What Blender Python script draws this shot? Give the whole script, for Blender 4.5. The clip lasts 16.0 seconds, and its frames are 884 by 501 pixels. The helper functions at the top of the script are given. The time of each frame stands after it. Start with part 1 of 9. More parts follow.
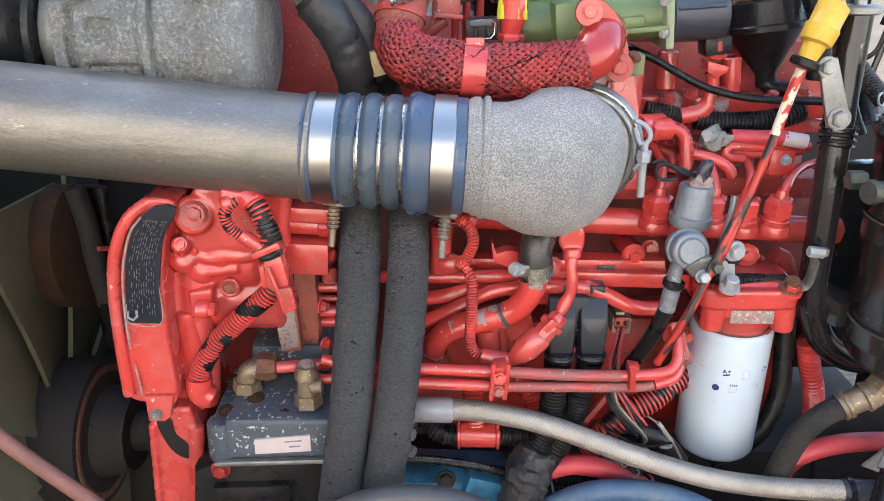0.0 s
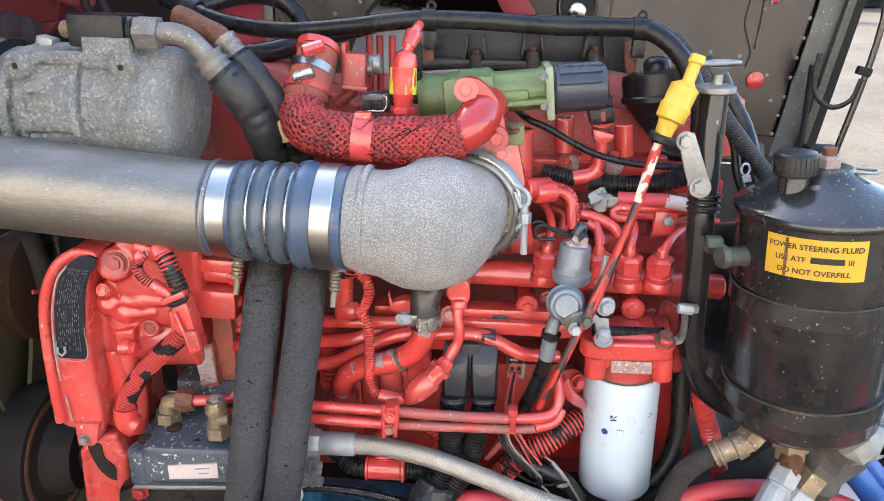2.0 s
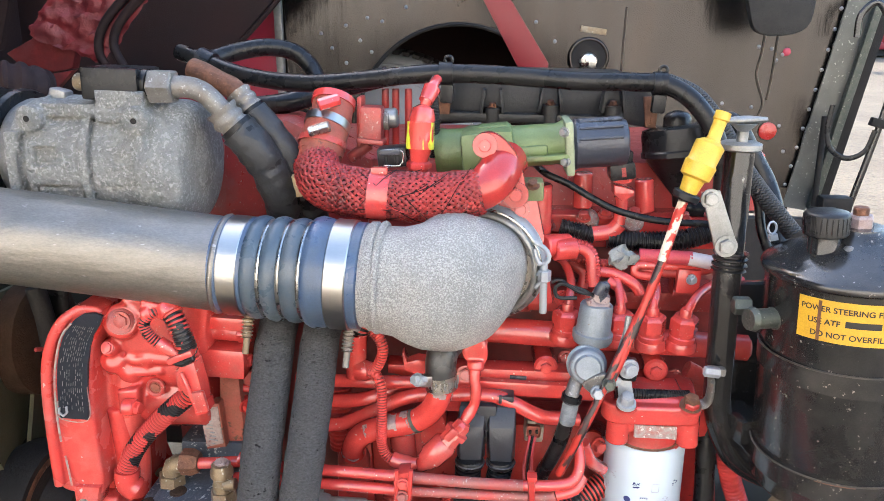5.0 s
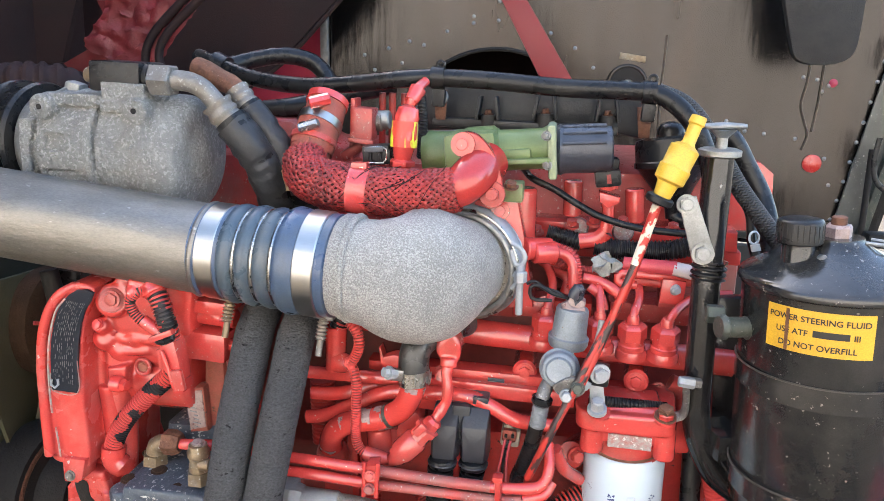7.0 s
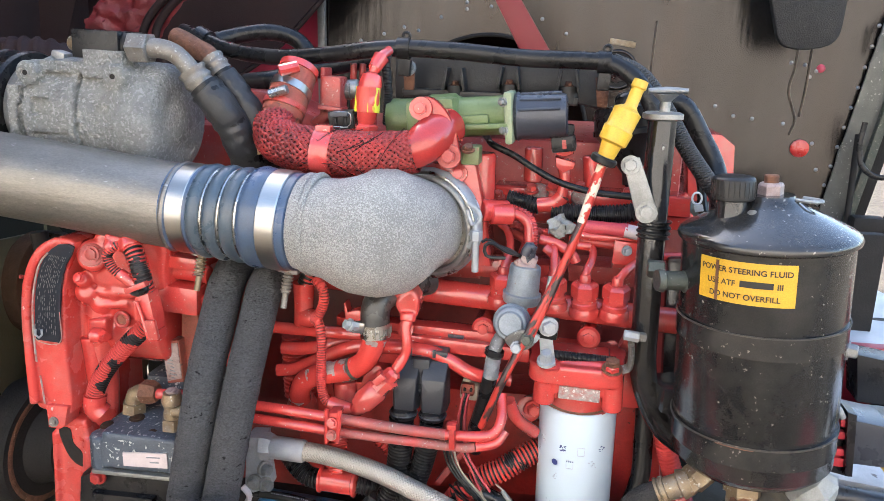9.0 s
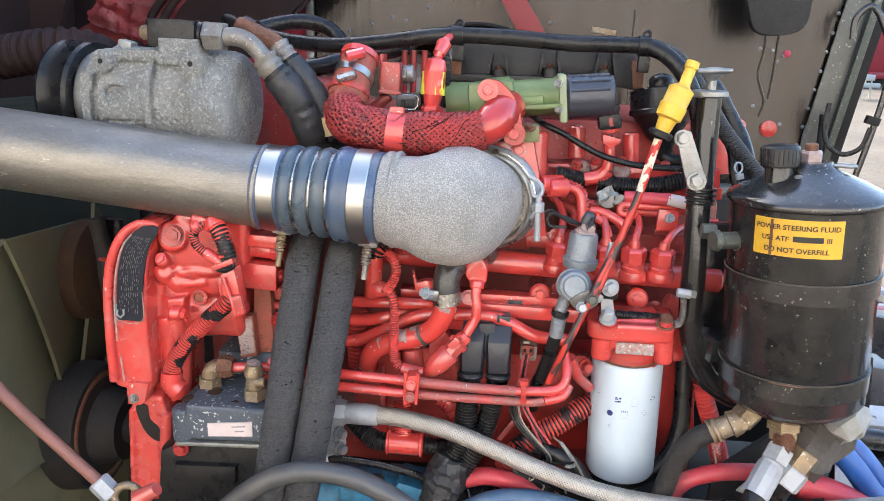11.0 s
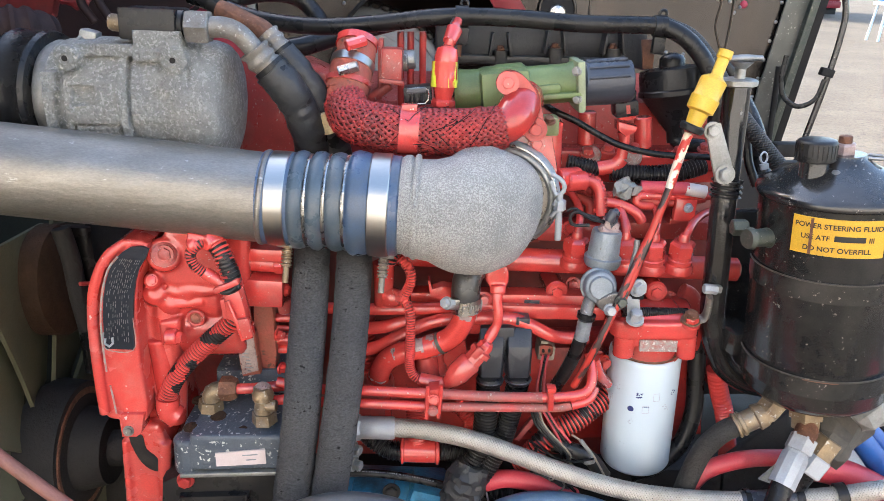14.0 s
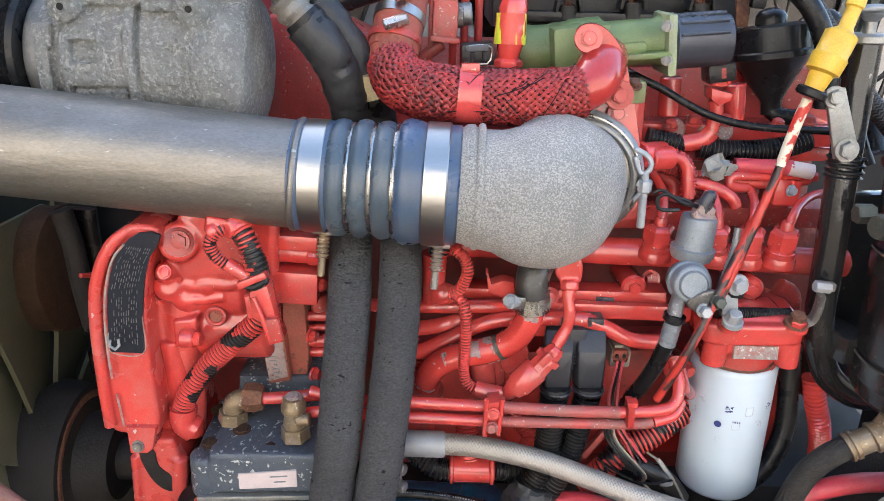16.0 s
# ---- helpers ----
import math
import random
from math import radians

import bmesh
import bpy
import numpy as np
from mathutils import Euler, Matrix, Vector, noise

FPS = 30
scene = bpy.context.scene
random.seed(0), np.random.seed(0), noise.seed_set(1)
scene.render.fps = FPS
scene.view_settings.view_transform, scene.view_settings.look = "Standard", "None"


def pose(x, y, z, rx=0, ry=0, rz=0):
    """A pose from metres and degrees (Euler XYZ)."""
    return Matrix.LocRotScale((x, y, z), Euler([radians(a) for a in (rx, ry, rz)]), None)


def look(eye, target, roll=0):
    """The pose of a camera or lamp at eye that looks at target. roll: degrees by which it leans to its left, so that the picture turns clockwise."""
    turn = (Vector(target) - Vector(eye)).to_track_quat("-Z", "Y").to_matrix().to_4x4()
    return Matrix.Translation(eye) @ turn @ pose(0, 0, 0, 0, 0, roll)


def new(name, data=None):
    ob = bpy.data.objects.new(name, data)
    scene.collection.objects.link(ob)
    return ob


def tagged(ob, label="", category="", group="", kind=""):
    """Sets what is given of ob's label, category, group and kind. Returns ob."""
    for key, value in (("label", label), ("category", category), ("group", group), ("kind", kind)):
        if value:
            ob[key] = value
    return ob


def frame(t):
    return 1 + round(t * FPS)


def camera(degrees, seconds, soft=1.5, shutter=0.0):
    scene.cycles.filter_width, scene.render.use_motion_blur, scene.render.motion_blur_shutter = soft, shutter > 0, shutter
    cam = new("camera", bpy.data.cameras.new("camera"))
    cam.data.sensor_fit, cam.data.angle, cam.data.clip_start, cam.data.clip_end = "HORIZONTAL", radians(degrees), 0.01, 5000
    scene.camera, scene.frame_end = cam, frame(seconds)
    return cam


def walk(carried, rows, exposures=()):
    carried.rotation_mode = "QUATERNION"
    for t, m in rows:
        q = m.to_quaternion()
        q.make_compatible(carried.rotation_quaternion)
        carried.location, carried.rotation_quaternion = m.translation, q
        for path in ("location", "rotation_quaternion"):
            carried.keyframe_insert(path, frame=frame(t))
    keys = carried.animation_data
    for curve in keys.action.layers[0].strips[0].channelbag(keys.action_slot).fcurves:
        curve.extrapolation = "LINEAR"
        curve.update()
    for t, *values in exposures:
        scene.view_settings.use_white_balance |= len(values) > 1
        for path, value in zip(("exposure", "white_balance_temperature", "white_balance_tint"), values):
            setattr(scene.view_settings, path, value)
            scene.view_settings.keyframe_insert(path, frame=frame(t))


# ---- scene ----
cam = camera(61.1, 16.0, soft=0.6)
METRES, EYE, TILT, LEAN, TURN = 1.4, 1.25, -22.0, 0.0, 0.0
ROWS = [
    (0.0, 0.0, 0.0, 0.0, 0.0, 0.0, -0.0),
    (0.5, 0.0178, -0.0717, -0.0052, -0.31, -0.01, 1.83),
    (1.0, 0.0385, -0.0845, 0.0019, -0.19, 0.09, 1.64),
    (1.5, 0.082, -0.0717, 0.0125, 1.18, 1.02, 0.12),
    (2.0, 0.1187, -0.0546, 0.0226, 3.19, 1.83, -1.25),
    (2.5, 0.131, -0.0428, 0.0405, 4.51, 1.85, -1.87),
    (3.0, 0.1152, -0.0453, 0.0652, 4.29, 1.95, -1.77),
    (5.5, 0.1081, -0.0356, 0.0291, 3.53, 5.87, -1.68),
    (6.0, 0.1492, -0.0336, 0.0263, 5.37, 6.33, -2.66),
    (6.5, 0.1655, -0.0333, 0.0163, 6.96, 6.98, -3.82),
    (7.0, 0.1806, -0.0364, 0.0076, 8.32, 7.56, -4.82),
    (7.5, 0.2022, -0.0365, 0.0016, 9.23, 7.88, -5.46),
    (8.0, 0.2283, -0.0391, -0.0049, 9.62, 7.81, -5.71),
    (8.5, 0.2384, -0.0438, -0.014, 9.67, 7.51, -5.63),
    (11.0, 0.1295, -0.1166, -0.0561, 5.02, 6.96, -3.15),
    (11.5, 0.0914, -0.116, -0.0625, 3.4, 6.95, -2.22),
    (12.0, 0.0694, -0.1091, -0.0608, 1.81, 6.74, -1.42),
    (12.5, 0.055, -0.1036, -0.0562, 0.53, 6.29, -0.8),
    (13.0, 0.0458, -0.0968, -0.042, -0.45, 4.98, -0.28),
    (13.5, 0.0418, -0.088, -0.0189, -0.97, 3.5, -0.04),
    (14.0, 0.0411, -0.0807, 0.0059, -0.81, 2.23, -0.27),
    (14.5, 0.089, -0.0811, 0.0124, 0.33, 2.33, -0.5),
    (15.0, 0.1303, -0.0747, 0.0172, 0.77, 1.78, -0.48),
    (15.5, 0.0708, -0.0428, 0.0077, -0.26, 1.27, -0.41),
    (16.0, 0.0088, 0.017, 0.0121, 0.41, 1.04, -0.69),
]
walk(cam, [(t, pose(0, 0, EYE, TILT, LEAN, TURN) @ pose(METRES * x, METRES * y, METRES * z, 90 + pitch, roll, yaw)) for t, x, y, z, yaw, pitch, roll in ROWS],
     exposures=[(0.0, 3.06, 6420, 9), (1.0, 3.13, 6420, 9), (2.0, 3.22, 6420, 9), (3.0, 3.36, 6420, 9), (5.5, 3.33, 6420, 9), (6.5, 3.31, 6420, 9), (8.0, 3.20, 6420, 9), (11.0, 3.18, 6420, 9), (13.0, 3.16, 6420, 9), (15.0, 3.08, 6420, 9), (16.0, 3.04, 6420, 9)])


# ---- daylight: the raised bonnet keeps the sun off the engine, sky and an added bounce wall light it ----
world = bpy.data.worlds.new("sky")
scene.world = world
world.use_nodes = True
wn = world.node_tree.nodes
sky = wn.new("ShaderNodeTexSky")
sky.sky_type = "NISHITA"
sky.sun_disc = False
sky.sun_elevation, sky.sun_rotation = radians(31), radians(-52)
sky.air_density, sky.dust_density = 1.0, 2.5
wn["Background"].inputs["Strength"].default_value = 0.118
world.node_tree.links.new(sky.outputs[0], wn["Background"].inputs["Color"])
sun_lamp = bpy.data.lights.new("sun", "SUN")
sun_lamp.energy, sun_lamp.angle, sun_lamp.color = 1.2, radians(0.6), (1.0, 0.94, 0.84)
sun = new("sun", sun_lamp)
sun.matrix_world = look((-5.0, 5.0, 3.9), (0.0, 1.0, 0.2))


# ---- mesh tools ----
def vec(p):
    return Vector(p)


def thing(name, base, label, category, group="", kind=""):
    ob = new(name)
    ob.empty_display_size = 0.02
    ob.matrix_basis = Matrix.Translation(base)
    return tagged(ob, label, category, group, kind)


def finish(me, material, sharp=40):
    me.materials.append(material)
    me.shade_smooth()
    me.set_sharp_from_angle(angle=radians(sharp))
    return me


def part(name, bm, material, parent=None, label="", sharp=40):
    """Links a bmesh or mesh in world coordinates as one mesh object, under parent if there is one."""
    if isinstance(bm, bmesh.types.BMesh):
        me = bpy.data.meshes.new(name)
        bmesh.ops.recalc_face_normals(bm, faces=bm.faces)
        bm.to_mesh(me)
        bm.free()
    else:
        me = bm
    finish(me, material, sharp)
    ob = new(name, me)
    if parent:
        ob.parent = parent
        if parent.type == "EMPTY":
            ob.matrix_parent_inverse = parent.matrix_basis.inverted()
    if label:
        ob["label"] = label
    return ob


def solo(name, bm, material, label, category, group="", kind="", sharp=40):
    return tagged(part(name, bm, material, None, "", sharp), label, category, group, kind)


def spline(points, per=10):
    """A smooth curve through the points (Catmull-Rom)."""
    p = np.array([list(q) for q in points], float)
    if len(p) == 2:
        return np.array([p[0] + (p[1] - p[0]) * k / per for k in range(per + 1)])
    q = np.vstack([2 * p[0] - p[1], p, 2 * p[-1] - p[-2]])
    out = []
    for i in range(1, len(q) - 2):
        a, b, c, d = q[i - 1], q[i], q[i + 1], q[i + 2]
        for k in range(per):
            t = k / per
            out.append(0.5 * (2 * b + (c - a) * t + (2 * a - 5 * b + 4 * c - d) * t * t + (3 * b - a - 3 * c + d) * t**3))
    out.append(p[-1])
    return np.array(out)


def resample(line, step):
    seg = np.linalg.norm(np.diff(line, axis=0), axis=1)
    s = np.r_[0, np.cumsum(seg)]
    n = max(2, int(round(s[-1] / step)))
    at = np.linspace(0, s[-1], n + 1)
    return np.array([np.interp(at, s, line[:, i]) for i in range(3)]).T, at, s[-1]


def sweep(line, radii, at, seg=16, name="tube", cap=True, flat=1.0):
    """A mesh swept along a line with one radius at each of its points; UV: round the tube, metres along it."""
    n = len(line)
    tangents = np.gradient(line, axis=0)
    tangents /= np.linalg.norm(tangents, axis=1)[:, None] + 1e-12
    up = np.array([0.0, 0.0, 1.0]) if abs(tangents[0][2]) < 0.9 else np.array([0.0, 1.0, 0.0])
    side = np.cross(tangents[0], up)
    side /= np.linalg.norm(side)
    ang = np.linspace(0, 2 * np.pi, seg, endpoint=False)
    verts = []
    for i in range(n):
        side = side - tangents[i] * (side @ tangents[i])
        side /= np.linalg.norm(side) + 1e-12
        other = np.cross(side, tangents[i])
        verts.append(line[i] + radii[i] * (np.outer(np.cos(ang), side) + flat * np.outer(np.sin(ang), other)))
    verts = np.vstack(verts)
    faces = []
    for i in range(n - 1):
        for k in range(seg):
            j = (k + 1) % seg
            faces.append((i * seg + k, i * seg + j, (i + 1) * seg + j, (i + 1) * seg + k))
    sides = len(faces)
    if cap:
        faces.append(tuple(range(seg))[::-1])
        faces.append(tuple((n - 1) * seg + k for k in range(seg)))
    me = bpy.data.meshes.new(name)
    me.from_pydata(verts.tolist(), [], faces)
    uv = me.uv_layers.new(name="UVMap")
    data = np.zeros((len(me.loops), 2))
    for f in range(sides):
        i, k = divmod(f, seg)
        data[4 * f : 4 * f + 4] = ((k / seg, at[i]), ((k + 1) / seg, at[i]), ((k + 1) / seg, at[i + 1]), (k / seg, at[i + 1]))
    uv.data.foreach_set("uv", data.ravel())
    me.update()
    return me


def tube(points, r, seg=16, step=0.006, wobble=0.0, flat=1.0):
    """A round hose or pipe through the points; r: one radius or one for each point."""
    line = spline(points)
    rs = [r] * len(points) if isinstance(r, (int, float)) else list(r)
    ctrl = np.linspace(0, 1, len(points))
    fine = np.interp(np.linspace(0, 1, len(line)), ctrl, rs)
    whole = np.r_[0, np.cumsum(np.linalg.norm(np.diff(line, axis=0), axis=1))]
    line, at, total = resample(line, step)
    radii = np.interp(at, whole, fine)
    if wobble:
        radii = radii * np.array([1 + wobble * noise.noise(Vector((s * 60, r if isinstance(r, float) else rs[0], 3))) for s in at])
    return sweep(line, radii, at, seg, flat=flat)


def conduit(points, r, pitch=0.0042, deep=0.1, seg=14):
    """A corrugated loom or hose: rings along a curve."""
    line, at, total = resample(spline(points), pitch / 4)
    radii = np.array([r * (1.0, 1.0, 1 - deep, 1 - deep)[i % 4] for i in range(len(at))])
    return sweep(line, radii, np.arange(len(at)) * pitch / 4, seg)


def lathe(p0, p1, profile, seg=24):
    """A turned body on the axis p0 to p1; profile: (part of the way, radius) pairs."""
    a, b = np.array(p0, float), np.array(p1, float)
    total = np.linalg.norm(b - a)
    line = np.array([a + (b - a) * s for s, _ in profile])
    d = (b - a) / total
    up = np.array([0.0, 0.0, 1.0]) if abs(d[2]) < 0.9 else np.array([0.0, 1.0, 0.0])
    side = np.cross(d, up)
    side /= np.linalg.norm(side)
    other = np.cross(side, d)
    ang = np.linspace(0, 2 * np.pi, seg, endpoint=False)
    ring = np.outer(np.cos(ang), side) + np.outer(np.sin(ang), other)
    verts = np.vstack([line[i] + profile[i][1] * ring for i in range(len(profile))])
    n, faces = len(profile), []
    for i in range(n - 1):
        for k in range(seg):
            j = (k + 1) % seg
            faces.append((i * seg + k, i * seg + j, (i + 1) * seg + j, (i + 1) * seg + k))
    sides = len(faces)
    faces += [tuple(range(seg))[::-1], tuple((n - 1) * seg + k for k in range(seg))]
    me = bpy.data.meshes.new("turned")
    me.from_pydata(verts.tolist(), [], faces)
    uv = me.uv_layers.new(name="UVMap")
    data = np.zeros((len(me.loops), 2))
    for f in range(sides):
        i, k = divmod(f, seg)
        s, e = profile[i][0] * total, profile[i + 1][0] * total
        data[4 * f : 4 * f + 4] = ((k / seg, s), ((k + 1) / seg, s), ((k + 1) / seg, e), (k / seg, e))
    uv.data.foreach_set("uv", data.ravel())
    me.update()
    return me


def rod(p0, p1, r, seg=16, bevel=0.15):
    """A straight round bar with slightly rounded ends."""
    total = (Vector(p1) - Vector(p0)).length
    e = min(0.3, bevel * r / total)
    return lathe(p0, p1, [(0, r * (1 - bevel)), (e, r), (1 - e, r), (1, r * (1 - bevel))], seg)


def turn_to(d, roll=0.0):
    return Vector(d).to_track_quat("Z", "Y").to_matrix().to_4x4() @ Matrix.Rotation(radians(roll), 4, "Z")


def box(centre, size, turn=(0, 0, 0), bevel=0.003, segs=2, bm=None):
    """A block with rounded edges; turn in degrees."""
    own = bm or bmesh.new()
    got = bmesh.ops.create_cube(own, size=1.0)
    m = pose(*centre, *turn) @ Matrix.Diagonal((*size, 1))
    bmesh.ops.transform(own, matrix=m, verts=got["verts"])
    if bevel:
        edges = list({e for v in got["verts"] for e in v.link_edges})
        bmesh.ops.bevel(own, geom=edges, offset=bevel, segments=segs, profile=0.6, affect="EDGES")
    return own


def plate(points, deep, bevel=0.004, along=(0, 1, 0), segs=2, bm=None):
    """A flat casting with the outline given, extruded along a direction, with rounded edges."""
    own = bm or bmesh.new()
    verts = [own.verts.new(p) for p in points]
    face = own.faces.new(verts)
    got = bmesh.ops.extrude_face_region(own, geom=[face])
    moved = [g for g in got["geom"] if isinstance(g, bmesh.types.BMVert)]
    bmesh.ops.translate(own, vec=Vector(along) * deep, verts=moved)
    if bevel:
        rim = [e for e in own.edges if all(v in verts for v in e.verts) or all(v in moved for v in e.verts)]
        bmesh.ops.bevel(own, geom=rim, offset=bevel, segments=segs, profile=0.6, affect="EDGES")
    return own


def rounded(points, per=4):
    """A smooth closed outline through the points."""
    p = [Vector(q) for q in points]
    n, out = len(p), []
    for i in range(n):
        a, b, c, d = p[i - 1], p[i], p[(i + 1) % n], p[(i + 2) % n]
        for k in range(per):
            t = k / per
            out.append(0.5 * (2 * b + (c - a) * t + (2 * a - 5 * b + 4 * c - d) * t * t + (3 * b - a - 3 * c + d) * t**3))
    return out


def hexhead(p, d, r, h, bm=None, washer=1.35, roll=0.0):
    """A bolt head on its washer at p, facing d."""
    own = bm or bmesh.new()
    m = Matrix.Translation(p) @ turn_to(d, roll)
    if washer:
        bmesh.ops.create_cone(own, cap_ends=True, segments=20, radius1=r * washer, radius2=r * washer * 0.96, depth=h * 0.3, matrix=m @ Matrix.Translation((0, 0, h * 0.15)))
    bmesh.ops.create_cone(own, cap_ends=True, segments=6, radius1=r, radius2=r * 0.95, depth=h, matrix=m @ Matrix.Translation((0, 0, h * 0.5)))
    bmesh.ops.create_cone(own, cap_ends=True, segments=16, radius1=r * 0.8, radius2=r * 0.7, depth=h * 0.12, matrix=m @ Matrix.Translation((0, 0, h * 1.04)))
    return own


def ring(centre, d, big, small, seg=40, round_seg=10, squash=1.0):
    """A torus round the direction d."""
    c, q = np.array(centre, float), Vector(d).to_track_quat("Z", "Y").to_matrix()
    verts, faces = [], []
    for i in range(seg):
        a = 2 * math.pi * i / seg
        for k in range(round_seg):
            b = 2 * math.pi * k / round_seg
            p = Vector(((big + small * math.cos(b)) * math.cos(a), (big + small * math.cos(b)) * math.sin(a), small * squash * math.sin(b)))
            verts.append(tuple(Vector(c) + q @ p))
    for i in range(seg):
        for k in range(round_seg):
            i2, k2 = (i + 1) % seg, (k + 1) % round_seg
            faces.append((i * round_seg + k, i2 * round_seg + k, i2 * round_seg + k2, i * round_seg + k2))
    me = bpy.data.meshes.new("ring")
    me.from_pydata(verts, [], faces)
    me.update()
    return me


def loft(sections, seg=56, power=2.0, per=5):
    """A smooth body through upright sections: centre, radius above it, radius below it, radius to the sides."""
    path = spline([q[0] for q in sections], per)
    at = np.linspace(0, 1, len(sections))
    up, low, wide = (np.interp(np.linspace(0, 1, len(path)), at, [q[k] for q in sections]) for k in (1, 2, 3))
    go = np.gradient(path, axis=0)
    go /= np.linalg.norm(go, axis=1)[:, None]
    run = np.r_[0, np.cumsum(np.linalg.norm(np.diff(path, axis=0), axis=1))]
    verts, faces = [], []
    for i, c in enumerate(path):
        side = np.cross(go[i], (0, 0, 1.0))
        side /= np.linalg.norm(side)
        top = np.cross(side, go[i])
        for k in range(seg):
            a = 2 * math.pi * k / seg
            u, w = math.sin(a), math.cos(a)
            u, w = math.copysign(abs(u) ** (2 / power), u), math.copysign(abs(w) ** (2 / power), w)
            verts.append(c + top * u * (up[i] if u > 0 else low[i]) + side * w * wide[i])
    for i in range(len(path) - 1):
        for k in range(seg):
            j = (k + 1) % seg
            faces.append((i * seg + k, i * seg + j, (i + 1) * seg + j, (i + 1) * seg + k))
    faces += [tuple(range(seg))[::-1], tuple((len(path) - 1) * seg + k for k in range(seg))]
    me = bpy.data.meshes.new("loft")
    me.from_pydata([tuple(v) for v in verts], [], faces)
    me.update()
    return me


def rim_block(x0, x1, a0, a1, r0, r1, axis_y, axis_z, cols=10):
    """A block bent round a lying cylinder; angles in degrees, from the front upwards."""
    bm = bmesh.new()
    rows = []
    for k in range(cols + 1):
        a = radians(a0 + (a1 - a0) * k / cols)
        rows.append([bm.verts.new((x, axis_y - r * math.cos(a), axis_z + r * math.sin(a))) for x, r in ((x0, r0), (x1, r0), (x1, r1), (x0, r1))])
    for k in range(cols):
        for q in range(4):
            bm.faces.new((rows[k][q], rows[k][(q + 1) % 4], rows[k + 1][(q + 1) % 4], rows[k + 1][q]))
    bm.faces.new(rows[0])
    bm.faces.new(rows[-1][::-1])
    return bm


def braid_strands(points, radii, count, thick, lift, turn=1.0, flat=0.45, loose=0.0):
    """Two crossing sets of flat strands woven over and under each other round a hose, a mesh each."""
    line, at, total = resample(spline(points), thick * 0.75)
    rad = np.interp(at / total, np.linspace(0, 1, len(radii)), radii)
    go = np.gradient(line, axis=0)
    go /= np.linalg.norm(go, axis=1)[:, None]
    side = np.cross(go[0], (0, 0, 1.0))
    e1 = np.zeros_like(line)
    for i in range(len(line)):
        side = side - go[i] * (side @ go[i])
        side /= np.linalg.norm(side)
        e1[i] = side
    e2 = np.cross(go, e1)
    twist = np.r_[0, np.cumsum(np.diff(at) / rad[1:])] * turn
    six, made = 6, []
    faces = [(i * six + k, i * six + (k + 1) % six, (i + 1) * six + (k + 1) % six, (i + 1) * six + k) for i in range(len(line) - 1) for k in range(six)]
    for way in (1, -1):
        for n_ in range(count):
            stray = np.array([noise.noise(Vector((q * 60, n_ * 1.7, way))) for q in at])
            a = 2 * math.pi * n_ / count + way * twist + loose * (noise.noise(Vector((n_ * 3.1, way * 7.0, 0.5))) + 0.6 * stray)
            ca, sa = np.cos(a)[:, None], np.sin(a)[:, None]
            out = e1 * ca + e2 * sa
            ahead = go + way * turn * (e2 * ca - e1 * sa)
            ahead /= np.linalg.norm(ahead, axis=1)[:, None]
            across = np.cross(out, ahead)
            c = line + out * (rad + way * lift * np.cos(twist * count))[:, None]
            verts = np.stack([c + across * math.cos(b) * thick + out * math.sin(b) * thick * flat for b in np.linspace(0, 2 * math.pi, six, endpoint=False)], 1)
            me = bpy.data.meshes.new("strand")
            me.from_pydata(verts.reshape(-1, 3).tolist(), [], faces)
            me.update()
            made.append(me)
    return made


def mix(a, b, t):
    return tuple(Vector(a).lerp(Vector(b), t))


def casting(name, pieces, material, parent=None, label="", voxel=0.0018, smooth=4):
    """Several bodies melted into one smooth cast shape."""
    bm = bmesh.new()
    for q in pieces:
        if isinstance(q, bmesh.types.BMesh):
            me = bpy.data.meshes.new("piece")
            bmesh.ops.recalc_face_normals(q, faces=q.faces)
            q.to_mesh(me)
            q.free()
            q = me
        bm.from_mesh(q)
    bmesh.ops.recalc_face_normals(bm, faces=bm.faces)
    me = bpy.data.meshes.new(name)
    bm.to_mesh(me)
    bm.free()
    ob = new("raw_casting", me)
    r = ob.modifiers.new("melt", "REMESH")
    r.mode, r.voxel_size = "VOXEL", voxel
    q = ob.modifiers.new("soften", "SMOOTH")
    q.factor, q.iterations = 0.5, smooth
    got = bpy.data.meshes.new_from_object(ob.evaluated_get(bpy.context.evaluated_depsgraph_get()))
    bpy.data.objects.remove(ob)
    got.name = name
    return part(name, got, material, parent, label, 60)


def crumple(me, amount=0.003, scale=90.0, seed=0.0):
    """Pushes the points of a mesh about, for tape, cloth and lumps."""
    for v in me.vertices:
        q = v.co * scale + Vector((seed, seed * 0.7, seed * 1.3))
        v.co += noise.noise_vector(q) * amount + noise.noise_vector(q * 2.3) * amount * 0.4
    me.update()
    return me


